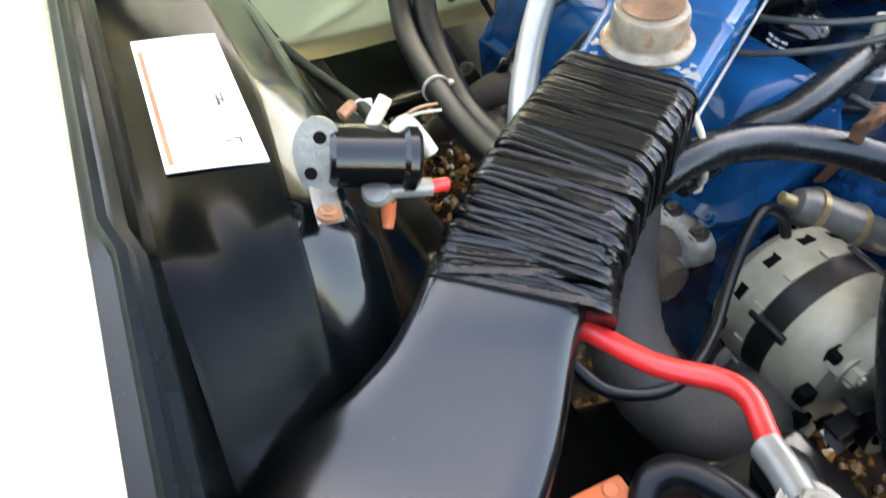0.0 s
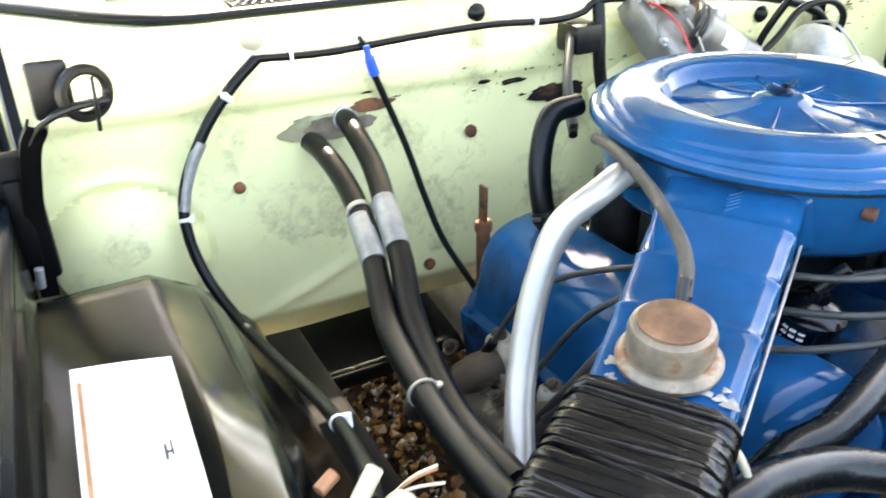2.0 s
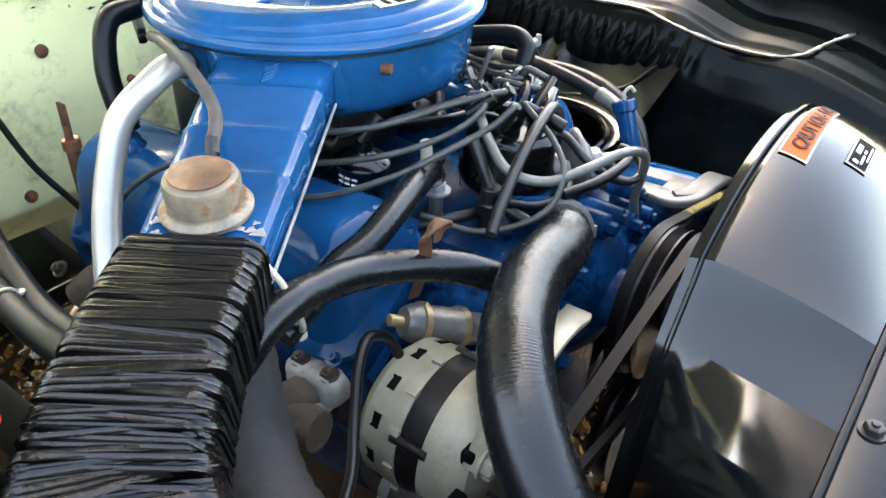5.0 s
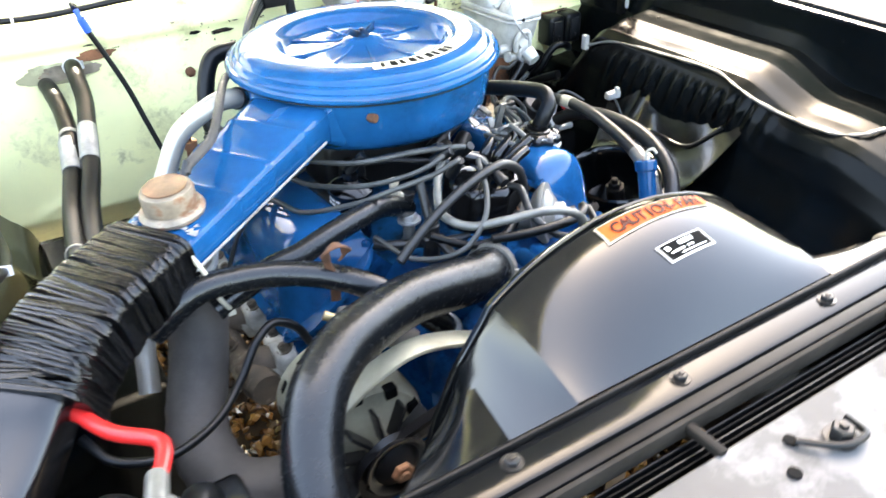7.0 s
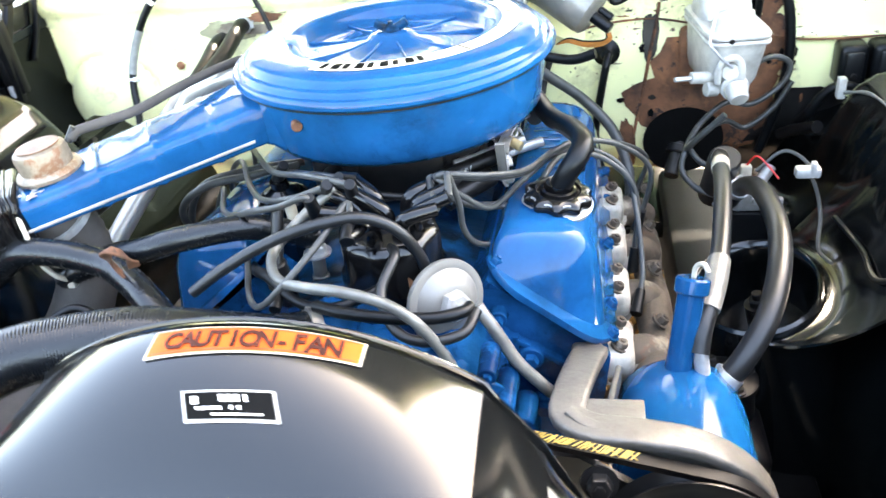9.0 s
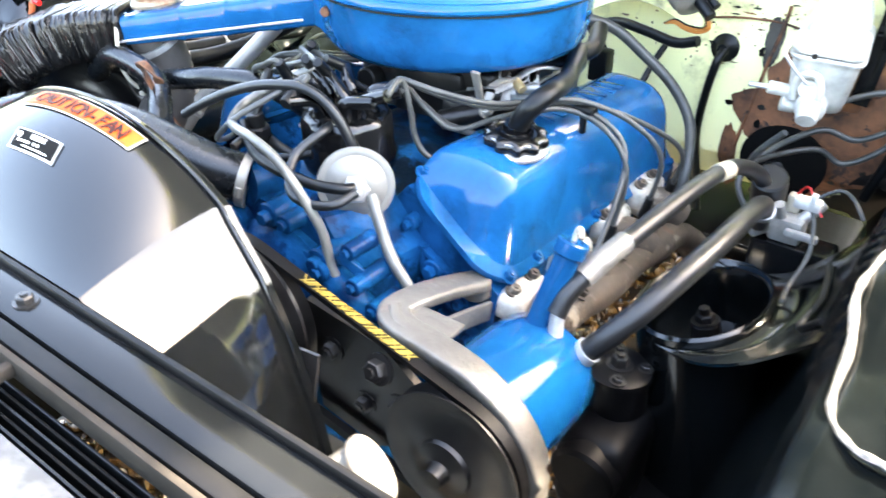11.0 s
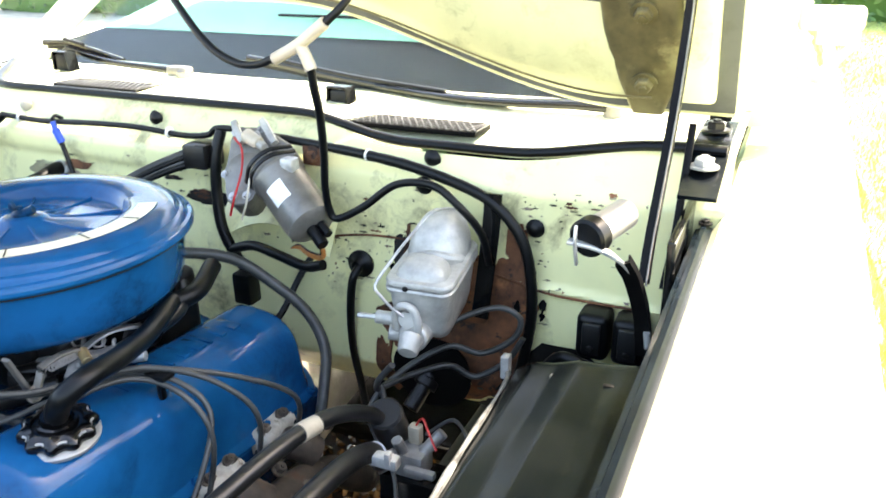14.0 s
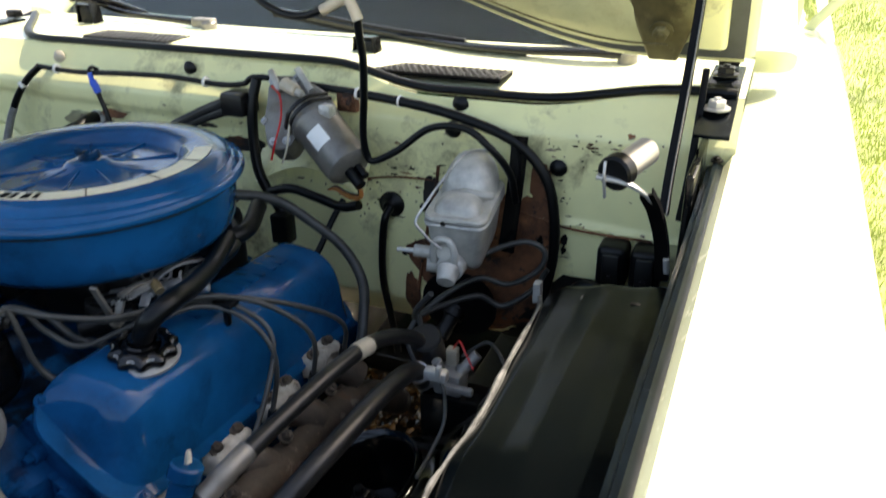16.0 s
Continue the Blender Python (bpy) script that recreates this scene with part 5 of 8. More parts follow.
def valve_cover(s, label):
    vc = thing("valve_cover", label, "valve cover", (s * 0.18, -0.02, 0.70), "valve covers")
    base_out, base_in = Vector(COVER[0]), Vector(COVER[-1])
    across, mid = base_in - base_out, (base_out + base_in) / 2
    rows = []
    for i in range(45):
        f = i / 44
        y = -0.250 + 0.456 * (0.5 - 0.5 * math.cos(math.pi * f))
        front, rear = min(1.0, (y + 0.250) / 0.052), min(1.0, (0.206 - y) / 0.022)
        high = min(1 - (1 - front) ** 2.2, math.sqrt(max(0.0, 1 - (1 - rear) ** 2)))
        narrow = 1 - 0.18 * max(0.0, 1 - (y + 0.250) / 0.04) ** 2 - 0.10 * max(0.0, 1 - (0.206 - y) / 0.02) ** 2
        row = []
        for p in COVER:
            foot = base_out + across * ((p - base_out).dot(across) / across.length_squared)
            q = foot.lerp(p, max(0.01, high))
            q = mid + (q - mid) * narrow if high < 1 or narrow < 1 else q
            row.append(Vector((s * q.x, y, q.y + drop(y))))
        rows.append(row)
    part("shell", loft(rows), M_BLUE, vc, "glossy blue pressed steel cover", 60)
    nrm = Vector((s * 0.617, 0, 0.787))
    rim = []
    for i in range(40):
        y = -0.266 + 0.484 * (0.5 - 0.5 * math.cos(math.pi * i / 39))
        e = min(1.0, (y + 0.266) / 0.048, (0.218 - y) / 0.030)
        w = 0.42 + 0.58 * math.sqrt(max(0.0, 1 - (1 - e) ** 2))
        c = Vector((s * 0.185, y, 0.7615 + drop(y)))
        d = Vector((s * 0.787, 0, -0.617)) * 0.0805 * w
        rim.append([c - d * 0.97 + nrm * 0.007, c + d * 0.97 + nrm * 0.007, c + d + nrm * 0.005, c + d, c - d, c - d + nrm * 0.005])
    fl = part("flange", loft(rim), M_BLUE, vc, "blue flange with bolts")
    for y in (-0.237, -0.18, -0.04, 0.09, 0.19):
        for e in (-1, 1):
            if e < 0 and y not in (-0.237, 0.19):
                continue
            p = Vector((s * 0.185, y, 0.7615 + drop(y))) + Vector((s * 0.787, 0, -0.617)) * 0.072 * e + nrm * 0.006
            part("bolt", hexnut(p, nrm, 0.0065, 0.008), M_BLUE, fl)
    for k in range(9 if s > 0 else 0):
        y = -0.06 + 0.022 * k
        part("embossed_bar", box((s * 0.172 - 0.018, y, 0.8355 + drop(y)), (s * 0.172 + 0.018, y + 0.006 + 0.005 * (k % 3), 0.8395 + drop(y)), 0.001), M_BLUE, vc)
    return vc


vc_r = valve_cover(1, "glossy blue valve cover with embossed letters and an oil filler")
vc_l = valve_cover(-1, "glossy blue valve cover below the intake snout")
cap_at = Vector((0.192, -0.150, 0.832))
cap_ax = Vector((0.10, -0.06, 1))
oil = thing("oil_filler_cap", "black scalloped oil filler cap with breather elbow", "oil cap", tuple(cap_at))
part("rim", turned([(0, -0.003), (0.037, -0.003), (0.038, 0.001), (0.034, 0.004), (0, 0.004)], cap_at, cap_ax, 40), M_LINE_GREY, oil, "worn pale rim")
part("knob", turned([(0.032, 0.003), (0.0345, 0.006), (0.0345, 0.012), (0.031, 0.016), (0.024, 0.018), (0.0225, 0.0155), (0.0195, 0.0155), (0.0185, 0.019), (0.016, 0.020), (0.0155, 0.017), (0.0145, 0.017), (0.0140, 0.026), (0, 0.027)], cap_at, cap_ax, 80, wave=lambda a, k: 1 + (0.075 * math.cos(10 * a) if k < 4 else 0)), M_PLASTIC, oil, "black scalloped knob")
for k in range(10):
    x, y, z = frame_of(cap_ax)
    hook = []
    for j in range(7):
        a = 2 * math.pi * (k + 0.28 + 0.075 * j) / 10
        hook.append(cap_at + z * 0.0142 + (x * math.cos(a) + y * math.sin(a)) * 0.0318 * (1 + 0.075 * math.cos(10 * a)))
    part("worn_edge", tube(hook, 0.0013, 6, 3), M_LINE_GREY, oil, "paint worn bright on a scallop")

# ---- air cleaner ----
ac = thing("air_cleaner", "round blue steel air cleaner with a long intake snout", "air cleaner", (0, 0, 0.885))
part("body", turned([(0, 0.884), (0.150, 0.884), (0.162, 0.888), (0.170, 0.898), (0.174, 0.92), (0.177, 0.945), (0.179, 0.958), (0, 0.958)], (0, 0, 0), (0, 0, 1), 96), M_BLUE, ac, "blue air cleaner body with rust spots")
part("rim_seam", turned([(0.176, 0.955), (0.1835, 0.955), (0.1845, 0.959), (0.180, 0.961), (0.176, 0.961)], (0, 0, 0), (0, 0, 1), 96, wave=lambda a, k: 1 + 0.002 * math.sin(7 * a)), M_TAN, ac, "brown dirty seam under the lid")
lid = turned([(0.176, 0.958), (0.186, 0.958), (0.1895, 0.961), (0.190, 0.966), (0.1875, 0.970), (0.1835, 0.971), (0.1815, 0.974), (0.1785, 0.977), (0.1745, 0.978), (0.1725, 0.981), (0.168, 0.9855), (0.162, 0.9875), (0.150, 0.989), (0.126, 0.989), (0.119, 0.987), (0.114, 0.981), (0.110, 0.973), (0.104, 0.970), (0.06, 0.973), (0.03, 0.978), (0.024, 0.984), (0.016, 0.985), (0, 0.985)], (0, 0, 0), (0, 0, 1), 128)
top = part("lid", lid, M_BLUE, ac, "blue lid with a sunken ribbed centre")
for k in range(9):
    a = 2 * math.pi * (k + 0.35) / 9
    c, s_ = math.cos(a), math.sin(a)
    part("rib", sweep([(0.024 * c, 0.024 * s_, 0.9785), (0.06 * c, 0.06 * s_, 0.9725), (0.107 * c, 0.107 * s_, 0.9715)], round_rect(0.0034, 0.005, 0.0012, 2), 5), M_BLUE, top)
nut = turned([(0, 0.983), (0.010, 0.983), (0.010, 0.988), (0.006, 0.991), (0, 0.992)], (0, 0, 0), (0, 0, 1), 16)
for s in (-1, 1):
    put(nut, sweep([(s * 0.006, 0, 0.988), (s * 0.013, 0.002, 0.991), (s * 0.019, 0.003, 0.994)], round_rect(0.005, 0.010, 0.002, 2), 4))
put(nut, rod((0, 0, 0.985), (0, 0, 0.996), 0.0035, 8))
part("wing_nut", nut, M_BLUE_GRIMY_DARK, top, "blue-stained wing nut")


def ring_piece(a0, a1, r0, r1, z, n=30):
    b = bmesh.new()
    rows = []
    for i in range(n + 1):
        a = radians(a0 + (a1 - a0) * i / n)
        rows.append([b.verts.new((r * math.cos(a), r * math.sin(a), z)) for r in (r0, r1)])
    for p, q in zip(rows, rows[1:]):
        b.faces.new((p[0], p[1], q[1], q[0]))
    bmesh.ops.recalc_face_normals(b, faces=b.faces)
    bmesh.ops.solidify(b, geom=b.faces[:], thickness=0.0006)
    return b


part("decal", ring_piece(-112, 35, 0.130, 0.152, 0.9903, 60), M_DECAL, top, "worn cream decal round the lid")
for k in range(9):
    a0 = -108 + 5.2 * k
    part("decal_bar", ring_piece(a0, a0 + 2.2 + 1.2 * (k % 2), 0.134, 0.148, 0.9912, 4), M_INK, top)
for k, a0 in enumerate((-45, -14, 12)):
    part("decal_rule", ring_piece(a0, a0 + 0.5, 0.130, 0.152, 0.9911, 2), M_INK, top)
# snout, a flat duct to the taped hose
S0r, S0l = Vector((-0.104, -0.125, 0)), Vector((-0.168, -0.028, 0))
S1r, S1l = Vector((-0.352, -0.280, 0)), Vector((-0.402, -0.204, 0))


def snout_row(f, grow=0.0):
    r, l = S0r.lerp(S1r, f), S0l.lerp(S1l, f)
    zt, zb = 0.956 - 0.047 * f, 0.906 - 0.036 * f
    e = (r - l).normalized()
    c, w, h = (r + l) / 2, (r - l).length / 2 + grow, (zt - zb) / 2 + grow
    m = (zt + zb) / 2
    return [c + e * a * w / 0.5 + Vector((0, 0, m + b * h / 0.5)) for a, b in round_rect(1.0, 1.0, 0.16, 4)]


steps = [-0.06 + 1.1 * i / 26 for i in range(27)]
rows = [snout_row(f, 0.0015 * (math.exp(-((f - 0.25) / 0.012) ** 2) + math.exp(-((f - 0.47) / 0.012) ** 2) + math.exp(-((f - 0.68) / 0.012) ** 2))) for f in sorted(steps + [0.24, 0.25, 0.26, 0.46, 0.47, 0.48, 0.67, 0.68, 0.69])]
snout = part("snout", loft(rows), M_BLUE, ac, "blue pressed steel intake snout")
part("snout_collar", loft([snout_row(f, g) for f, g in ((-0.02, 0.016), (0.02, 0.012), (0.05, 0.004), (0.07, 0.001))]), M_BLUE, ac)
seam = [((S0r.lerp(S1r, f)) + Vector((0.002, -0.003, 0.920 - 0.041 * f))) for f in (0.12, 0.4, 0.7, 0.98)]
part("seam", sweep(seam, round_rect(0.0024, 0.0035, 0.001, 2), 4), M_LINE_GREY, snout, "paint worn bright along the seam")
for f in (0.02,):
    p = S0r + Vector((0.028, -0.032, 0.938))
    part("snout_screw", rod(p, p + Vector((0.004, -0.010, 0)), 0.006, 12), M_RUST, ac)
for k in range(5):
    c = S0r.lerp(S0l, 0.45).lerp(S1r.lerp(S1l, 0.45), 0.10 + 0.02 * k)
    part("stamped_bar", box((c.x - 0.014, c.y - 0.0015, 0.9535 - 0.0047 * (1 + 0.2 * k)), (c.x + 0.014, c.y + 0.0015, 0.9565 - 0.0047 * (1 + 0.2 * k)), 0.0005), M_BLUE, snout)
for k in range(14):
    f, g = 0.86 + 0.10 * rng.random(), rng.random()
    c = S0r.lerp(S1r, f).lerp(S0l.lerp(S1l, f), g)
    part("paint_chip", turned([(0, 0), (rng.uniform(0.002, 0.006), 0), (0.001, 0.0006), (0, 0.0006)], (c.x, c.y, 0.9565 - 0.047 * f), (0, 0, 1), 9, wave=lambda a, k_: 1 + 0.4 * math.sin(3 * a + f * 50)), M_LINE_GREY, snout)
vm = Vector((-0.339, -0.214, 0.9215))
motor = thing("vacuum_motor", "rusty tan round vacuum motor on the intake snout", "vacuum motor", tuple(vm - Vector((0, 0, 0.002))))
part("base_flange", turned([(0, -0.004), (0.0335, -0.004), (0.0345, 0.0), (0.032, 0.004), (0.029, 0.005), (0, 0.005)], vm, (-0.08, -0.05, 1), 44), M_RUST_CAP, motor)
part("can", turned([(0.0275, 0.003), (0.028, 0.021), (0.0265, 0.0255), (0.023, 0.0275), (0.010, 0.0285), (0, 0.0285)], vm, (-0.08, -0.05, 1), 44), M_RUST_CAP, motor, "rusty round can")
part("can_top", turned([(0.0, 0.0288), (0.0225, 0.0282), (0.0225, 0.0292), (0.010, 0.0300), (0, 0.0301)], vm, (-0.08, -0.05, 1), 36), M_RUST_TOP, motor, "rusty orange top")
part("nipple", rod(vm + Vector((0.022, 0.016, 0.024)), vm + Vector((0.030, 0.023, 0.038)), 0.0042, 10), M_RUBBER_GREY, motor)

# taped bend and the black plastic duct
duct = thing("intake_duct", "black plastic intake duct bound with black tape", "duct", (-0.60, -0.45, 0.70))
tape_pts = [(-0.365, -0.233, 0.889), (-0.405, -0.260, 0.884), (-0.455, -0.292, 0.873), (-0.495, -0.322, 0.855), (-0.515, -0.343, 0.842)]
r_t = random.Random(8)
wraps = [r_t.uniform(-0.05, 0.05) for _ in range(80)]


def tape_scale(f, k):
    w = wraps[int(f * 70) % 80]
    return 1.0 + 0.06 * f + w + 0.05 * math.sin(f * 95 + k * 0.55) + 0.03 * noise.noise(Vector((f * 22, k * 0.6, 2)))


part("tape", sweep(tape_pts, round_rect(0.094, 0.056, 0.013, 5), 30, scale=tape_scale), M_TAPE, duct, "wrinkled black tape wrapping", 30)
tape_path = spline(tape_pts, 24)
for k in range(92):
    i = 2 + int(k * (len(tape_path) - 6) / 91)
    c, ax = tape_path[i], (tape_path[i + 1] - tape_path[i - 1]).normalized()
    side = ax.cross(Vector((0, 0, 1))).normalized()
    u = side.cross(ax)
    loose = 0.03 + 0.08 * (k / 91) ** 1.2 * ease(1.0, 0.80, k / 91)
    lean, nod, grow, wide = r_t.gauss(0, loose), r_t.gauss(0, 0.5 * loose), r_t.uniform(0.0, 0.0020), r_t.uniform(0.0022, 0.0050)
    ax = (ax + side * lean + u * nod).normalized()
    side = ax.cross(Vector((0, 0, 1))).normalized()
    u = side.cross(ax)
    rows = []
    for d, g in ((-1.0, -0.004), (-0.7, 0.0), (-0.2, 0.0012), (0.4, 0.0006), (0.8, 0.001), (1.0, -0.004)):
        rows.append([c + ax * (d * wide + 0.0025 * noise.noise(Vector((a * 70, b * 70, k)))) + side * (a * (1 + (g + grow + 0.0008 * noise.noise(Vector((a * 160, b * 160, k + 0.5 * d)))) / 0.04)) + u * (b * (1 + (g + grow) / 0.028)) for a, b in round_rect(0.098 + 0.014 * (i / len(tape_path)) ** 2, 0.060 + 0.008 * (i / len(tape_path)) ** 2, 0.014, 6)])
    part("tape_turn", loft(rows, caps=False), M_TAPE, duct, "", 50)
part("loose_end", sweep([(-0.548, -0.318, 0.835), (-0.566, -0.310, 0.822), (-0.577, -0.316, 0.815)], round_rect(0.02, 0.003, 0.001, 2), 6), M_TAPE, duct)
sections = []
for c, e, w, h, dz in (((-0.510, -0.326, 0.852), (0.80, -0.60, 0), 0.104, 0.058, 0), ((-0.535, -0.346, 0.838), (0.85, -0.52, 0), 0.106, 0.058, 0), ((-0.556, -0.362, 0.824), (0.87, -0.48, 0), 0.116, 0.060, 0), ((-0.592, -0.386, 0.806), (0.80, -0.60, 0), 0.140, 0.062, 0), ((-0.632, -0.412, 0.790), (0.62, -0.78, 0), 0.158, 0.064, 0), ((-0.668, -0.450, 0.780), (0.55, -0.83, 0), 0.165, 0.066, 0), ((-0.690, -0.500, 0.770), (0.7, -0.7, 0), 0.165, 0.066, 0)):
    c, e = Vector(c), Vector(e).normalized()
    u = Vector((e.y * 0.35, -e.x * 0.35, 1)).normalized()
    sections.append([c + e * a * w + u * b * h for a, b in round_rect(1, 1, 0.24, 5)])
smooth_rows = []
for i in range(len(sections[0])):
    smooth_rows.append(spline([s_[i] for s_ in sections], 6))
part("plastic_duct", loft([[smooth_rows[i][j] for i in range(len(smooth_rows))] for j in range(len(smooth_rows[0]))]), M_DUCT, duct, "black moulded duct")

# ---- distributor, coil ----
dist = thing("distributor", "black distributor with nine lead towers and a vacuum can", "distributor", (0.03, -0.238, 0.78))
dc, da = Vector((0.030, -0.240, 0.780)), Vector((0.03, -0.10, 1))
part("shaft_housing", turned([(0.028, -0.03), (0.030, 0.02), (0.046, 0.026), (0.047, 0.034), (0, 0.034)], dc, da, 28), M_STEEL_DARK, dist)
part("cap", turned([(0.050, 0.020), (0.054, 0.028), (0.054, 0.036), (0.050, 0.042), (0.0495, 0.078), (0.046, 0.085), (0.038, 0.089), (0, 0.090)], dc, da, 36, wave=lambda a, k: 1 + (0.035 * math.cos(8 * a) if k in (3, 4, 5) else 0)), M_PLASTIC, dist, "glossy black distributor cap")
towers = []
ux, uy, uz = frame_of(da)
for k, (turn, way) in enumerate(((55, 35), (20, 25), (-15, 10), (-50, 20), (205, 190), (165, 165), (-105, -110), (120, 140), (0, 160))):
    t, w = radians(turn), radians(way)
    b = dc + uz * 0.084 + Vector((math.cos(t), math.sin(t), 0)) * (0.030 if k < 8 else 0.0)
    out = Vector((math.cos(w), math.sin(w), 0))
    end = b + uz * (0.026 + 0.004 * (k % 3)) + out * 0.036
    towers.append(end)
    part("tower_boot", tube([b - uz * 0.004, b + uz * 0.012, b + uz * 0.022 + out * 0.008, end], 0.0088, 12, 5, scale=lambda f: 1.05 - 0.25 * f), M_PLASTIC, dist, "glossy black lead boot")
for a in (0.6, 3.7):
    p = dc + (ux * math.cos(a) + uy * math.sin(a)) * 0.048
    part("clip", sweep([p + uz * 0.005, p + uz * 0.03 + (p - dc) * 0.08, p + uz * 0.055], round_rect(0.009, 0.0018, 0.0006, 2), 4, up=tuple((p - dc).normalized())), M_COPPER, dist)
va, vb = Vector((0.070, -0.277, 0.806)), Vector((0.108, -0.318, 0.817))
vd = (vb - va).normalized()
part("can_arm", rod(va - vd * 0.02, va + vd * 0.02, 0.018, 16), M_ALU_DULL, dist)
part("vacuum_can", turned([(0.020, 0.0), (0.030, 0.005), (0.036, 0.011), (0.0405, 0.015), (0.0412, 0.018), (0.0405, 0.021), (0.036, 0.022), (0.033, 0.0215), (0.030, 0.025), (0.022, 0.029), (0.0195, 0.031), (0.013, 0.031), (0, 0.031)], va + vd * 0.016, vd, 44), M_CAN, dist, "cream grey vacuum advance can")
tip = va + vd * 0.046
part("can_nut", turned([(0, 0), (0.015, 0), (0.015, 0.010), (0.012, 0.013), (0.006, 0.013), (0.006, 0.024), (0, 0.025)], tip, vd, 6), M_LINE_GREY, dist, "pale hexagonal fitting")
coil = thing("ignition_coil", "black ignition coil with pale printed lines", "coil", (-0.112, -0.15, 0.77))
ca = Vector((0.02, -0.12, 1))
cb = Vector((-0.112, -0.148, 0.775))
part("can", turned([(0, 0), (0.024, 0), (0.027, 0.004), (0.027, 0.070), (0.029, 0.073), (0.029, 0.078), (0.022, 0.084), (0.010, 0.09), (0.010, 0.10), (0, 0.10)], cb, ca, 28), M_PLASTIC, coil)
cx, cy, cz = frame_of(ca)
for k in range(4):
    for j in range(3):
        a = -1.75 + 0.28 * j
        p = cb + cz * (0.050 + 0.006 * k) + (cx * math.cos(a) + cy * math.sin(a)) * 0.0272
        q = cb + cz * (0.050 + 0.006 * k) + (cx * math.cos(a + 0.2) + cy * math.sin(a + 0.2)) * 0.0272
        part("print_bar", rod(p, q, 0.0011, 5), M_WHITE, coil)

# ---- front drive: pulleys, alternator, steering pump ----
def pulley(parent, c, r, depth, grooves=1, hub=0.02):
    prof = [(hub, 0.004), (hub, -0.006), (r * 0.45, -0.004), (r * 0.72, 0.004), (r * 0.9, 0.0)]
    step = depth / grooves
    for g in range(grooves):
        z = g * step
        prof += [(r, z), (r, z + 0.002), (r * 0.88, z + step * 0.5), (r, z + step - 0.002)]
    prof += [(r * 0.9, depth), (hub, depth)]
    return part("pulley", turned(prof, c, (0, 1, 0), 48), M_STEEL_DARK, parent, "black steel belt pulley")


drive = thing("fan_drive", "black fan hub and water pump pulley", "pulley", (0.07, -0.45, 0.60))
pulley(drive, (0.050, -0.444, 0.705), 0.085, 0.032, 2)
part("hub", turned([(0.03, 0), (0.034, 0.03), (0.045, 0.036), (0.045, 0.05), (0.02, 0.054), (0, 0.054)], (0.050, -0.445, 0.705), (0, -1, 0), 30), M_STEEL_DARK, drive)
part("shaft", rod((0.045, -0.46, 0.704), (0.036, -0.36, 0.70), 0.026, 18), M_STEEL_DARK, drive)
for k in range(7):
    a = 2 * math.pi * k / 7 + 0.2
    d, n_ = Vector((math.cos(a), 0, math.sin(a))), Vector((-math.sin(a), 0, math.cos(a)))
    c = Vector((0.050, -0.515, 0.705))
    part("fan_blade", loft([[c + d * r + n_ * w + Vector((0, w * 0.45 + t, 0)) for w, t in ((-w0, 0), (w0, 0.0), (w0, 0.003), (-w0, 0.003))] for r, w0 in ((0.04, 0.018), (0.09, 0.030), (0.15, 0.038), (0.19, 0.036))]), M_STEEL_DARK, drive, "black fan blade")
pulley(drive, (0.040, -0.44, 0.53), 0.075, 0.03, 2)

pump_s = thing("steering_pump", "blue power steering pump with a cast grey bracket", "steering pump", (0.31, -0.32, 0.58))
pc = Vector((0.311, -0.252, 0.656))
drum = turned([(0, 0), (0.038, 0.001), (0.054, 0.008), (0.062, 0.020), (0.065, 0.05), (0.065, 0.115), (0.061, 0.135), (0.048, 0.142), (0, 0.144)], pc, (-0.02, -1, 0.06), 44)
part("reservoir", drum, M_BLUE, pump_s, "glossy blue reservoir drum")
neck = rod((0.307, -0.285, 0.708), (0.321, -0.250, 0.790), 0.013, 20)
put(neck, rod((0.320, -0.2525, 0.786), (0.3225, -0.246, 0.801), 0.0165, 20))
part("filler_neck", neck, M_BLUE, pump_s, "blue filler neck with a dipstick cap")
part("dipstick_wire", tube([(0.322, -0.247, 0.800), (0.324, -0.245, 0.812), (0.330, -0.25, 0.818), (0.334, -0.255, 0.812)], 0.0025, 8), M_CREAM, pump_s)
brk = sweep([(0.226, -0.262, 0.724), (0.216, -0.305, 0.735), (0.207, -0.350, 0.742), (0.206, -0.376, 0.743), (0.226, -0.392, 0.744), (0.268, -0.396, 0.743), (0.315, -0.396, 0.733), (0.355, -0.395, 0.706), (0.380, -0.394, 0.664), (0.382, -0.393, 0.615)], round_rect(0.034, 0.013, 0.0045, 3), 6, scale=lambda f, k: 1.0 - 0.12 * f)
put(brk, sweep([(0.252, -0.282, 0.709), (0.246, -0.320, 0.716), (0.240, -0.362, 0.722)], round_rect(0.006, 0.022, 0.002, 2), 6))
put(brk, box((0.212, -0.396, 0.7365), (0.272, -0.352, 0.7425), 0.002))
put(brk, sweep([(0.206, -0.376, 0.738), (0.226, -0.392, 0.736), (0.268, -0.396, 0.733), (0.315, -0.396, 0.722), (0.352, -0.395, 0.696)], round_rect(0.012, 0.030, 0.003, 2), 6))
put(brk, rod((0.222, -0.262, 0.705), (0.222, -0.262, 0.728), 0.016, 16))
part("bracket", brk, M_BRACKET, pump_s, "cast aluminium pump bracket")
pulley(pump_s, (0.310, -0.430, 0.650), 0.074, 0.020, 1)
part("pulley_nose", turned([(0.030, 0), (0.028, 0.006), (0.012, 0.010), (0.010, 0.022), (0, 0.022)], (0.310, -0.433, 0.650), (0, -1, 0), 28), M_STEEL_DARK, pump_s)
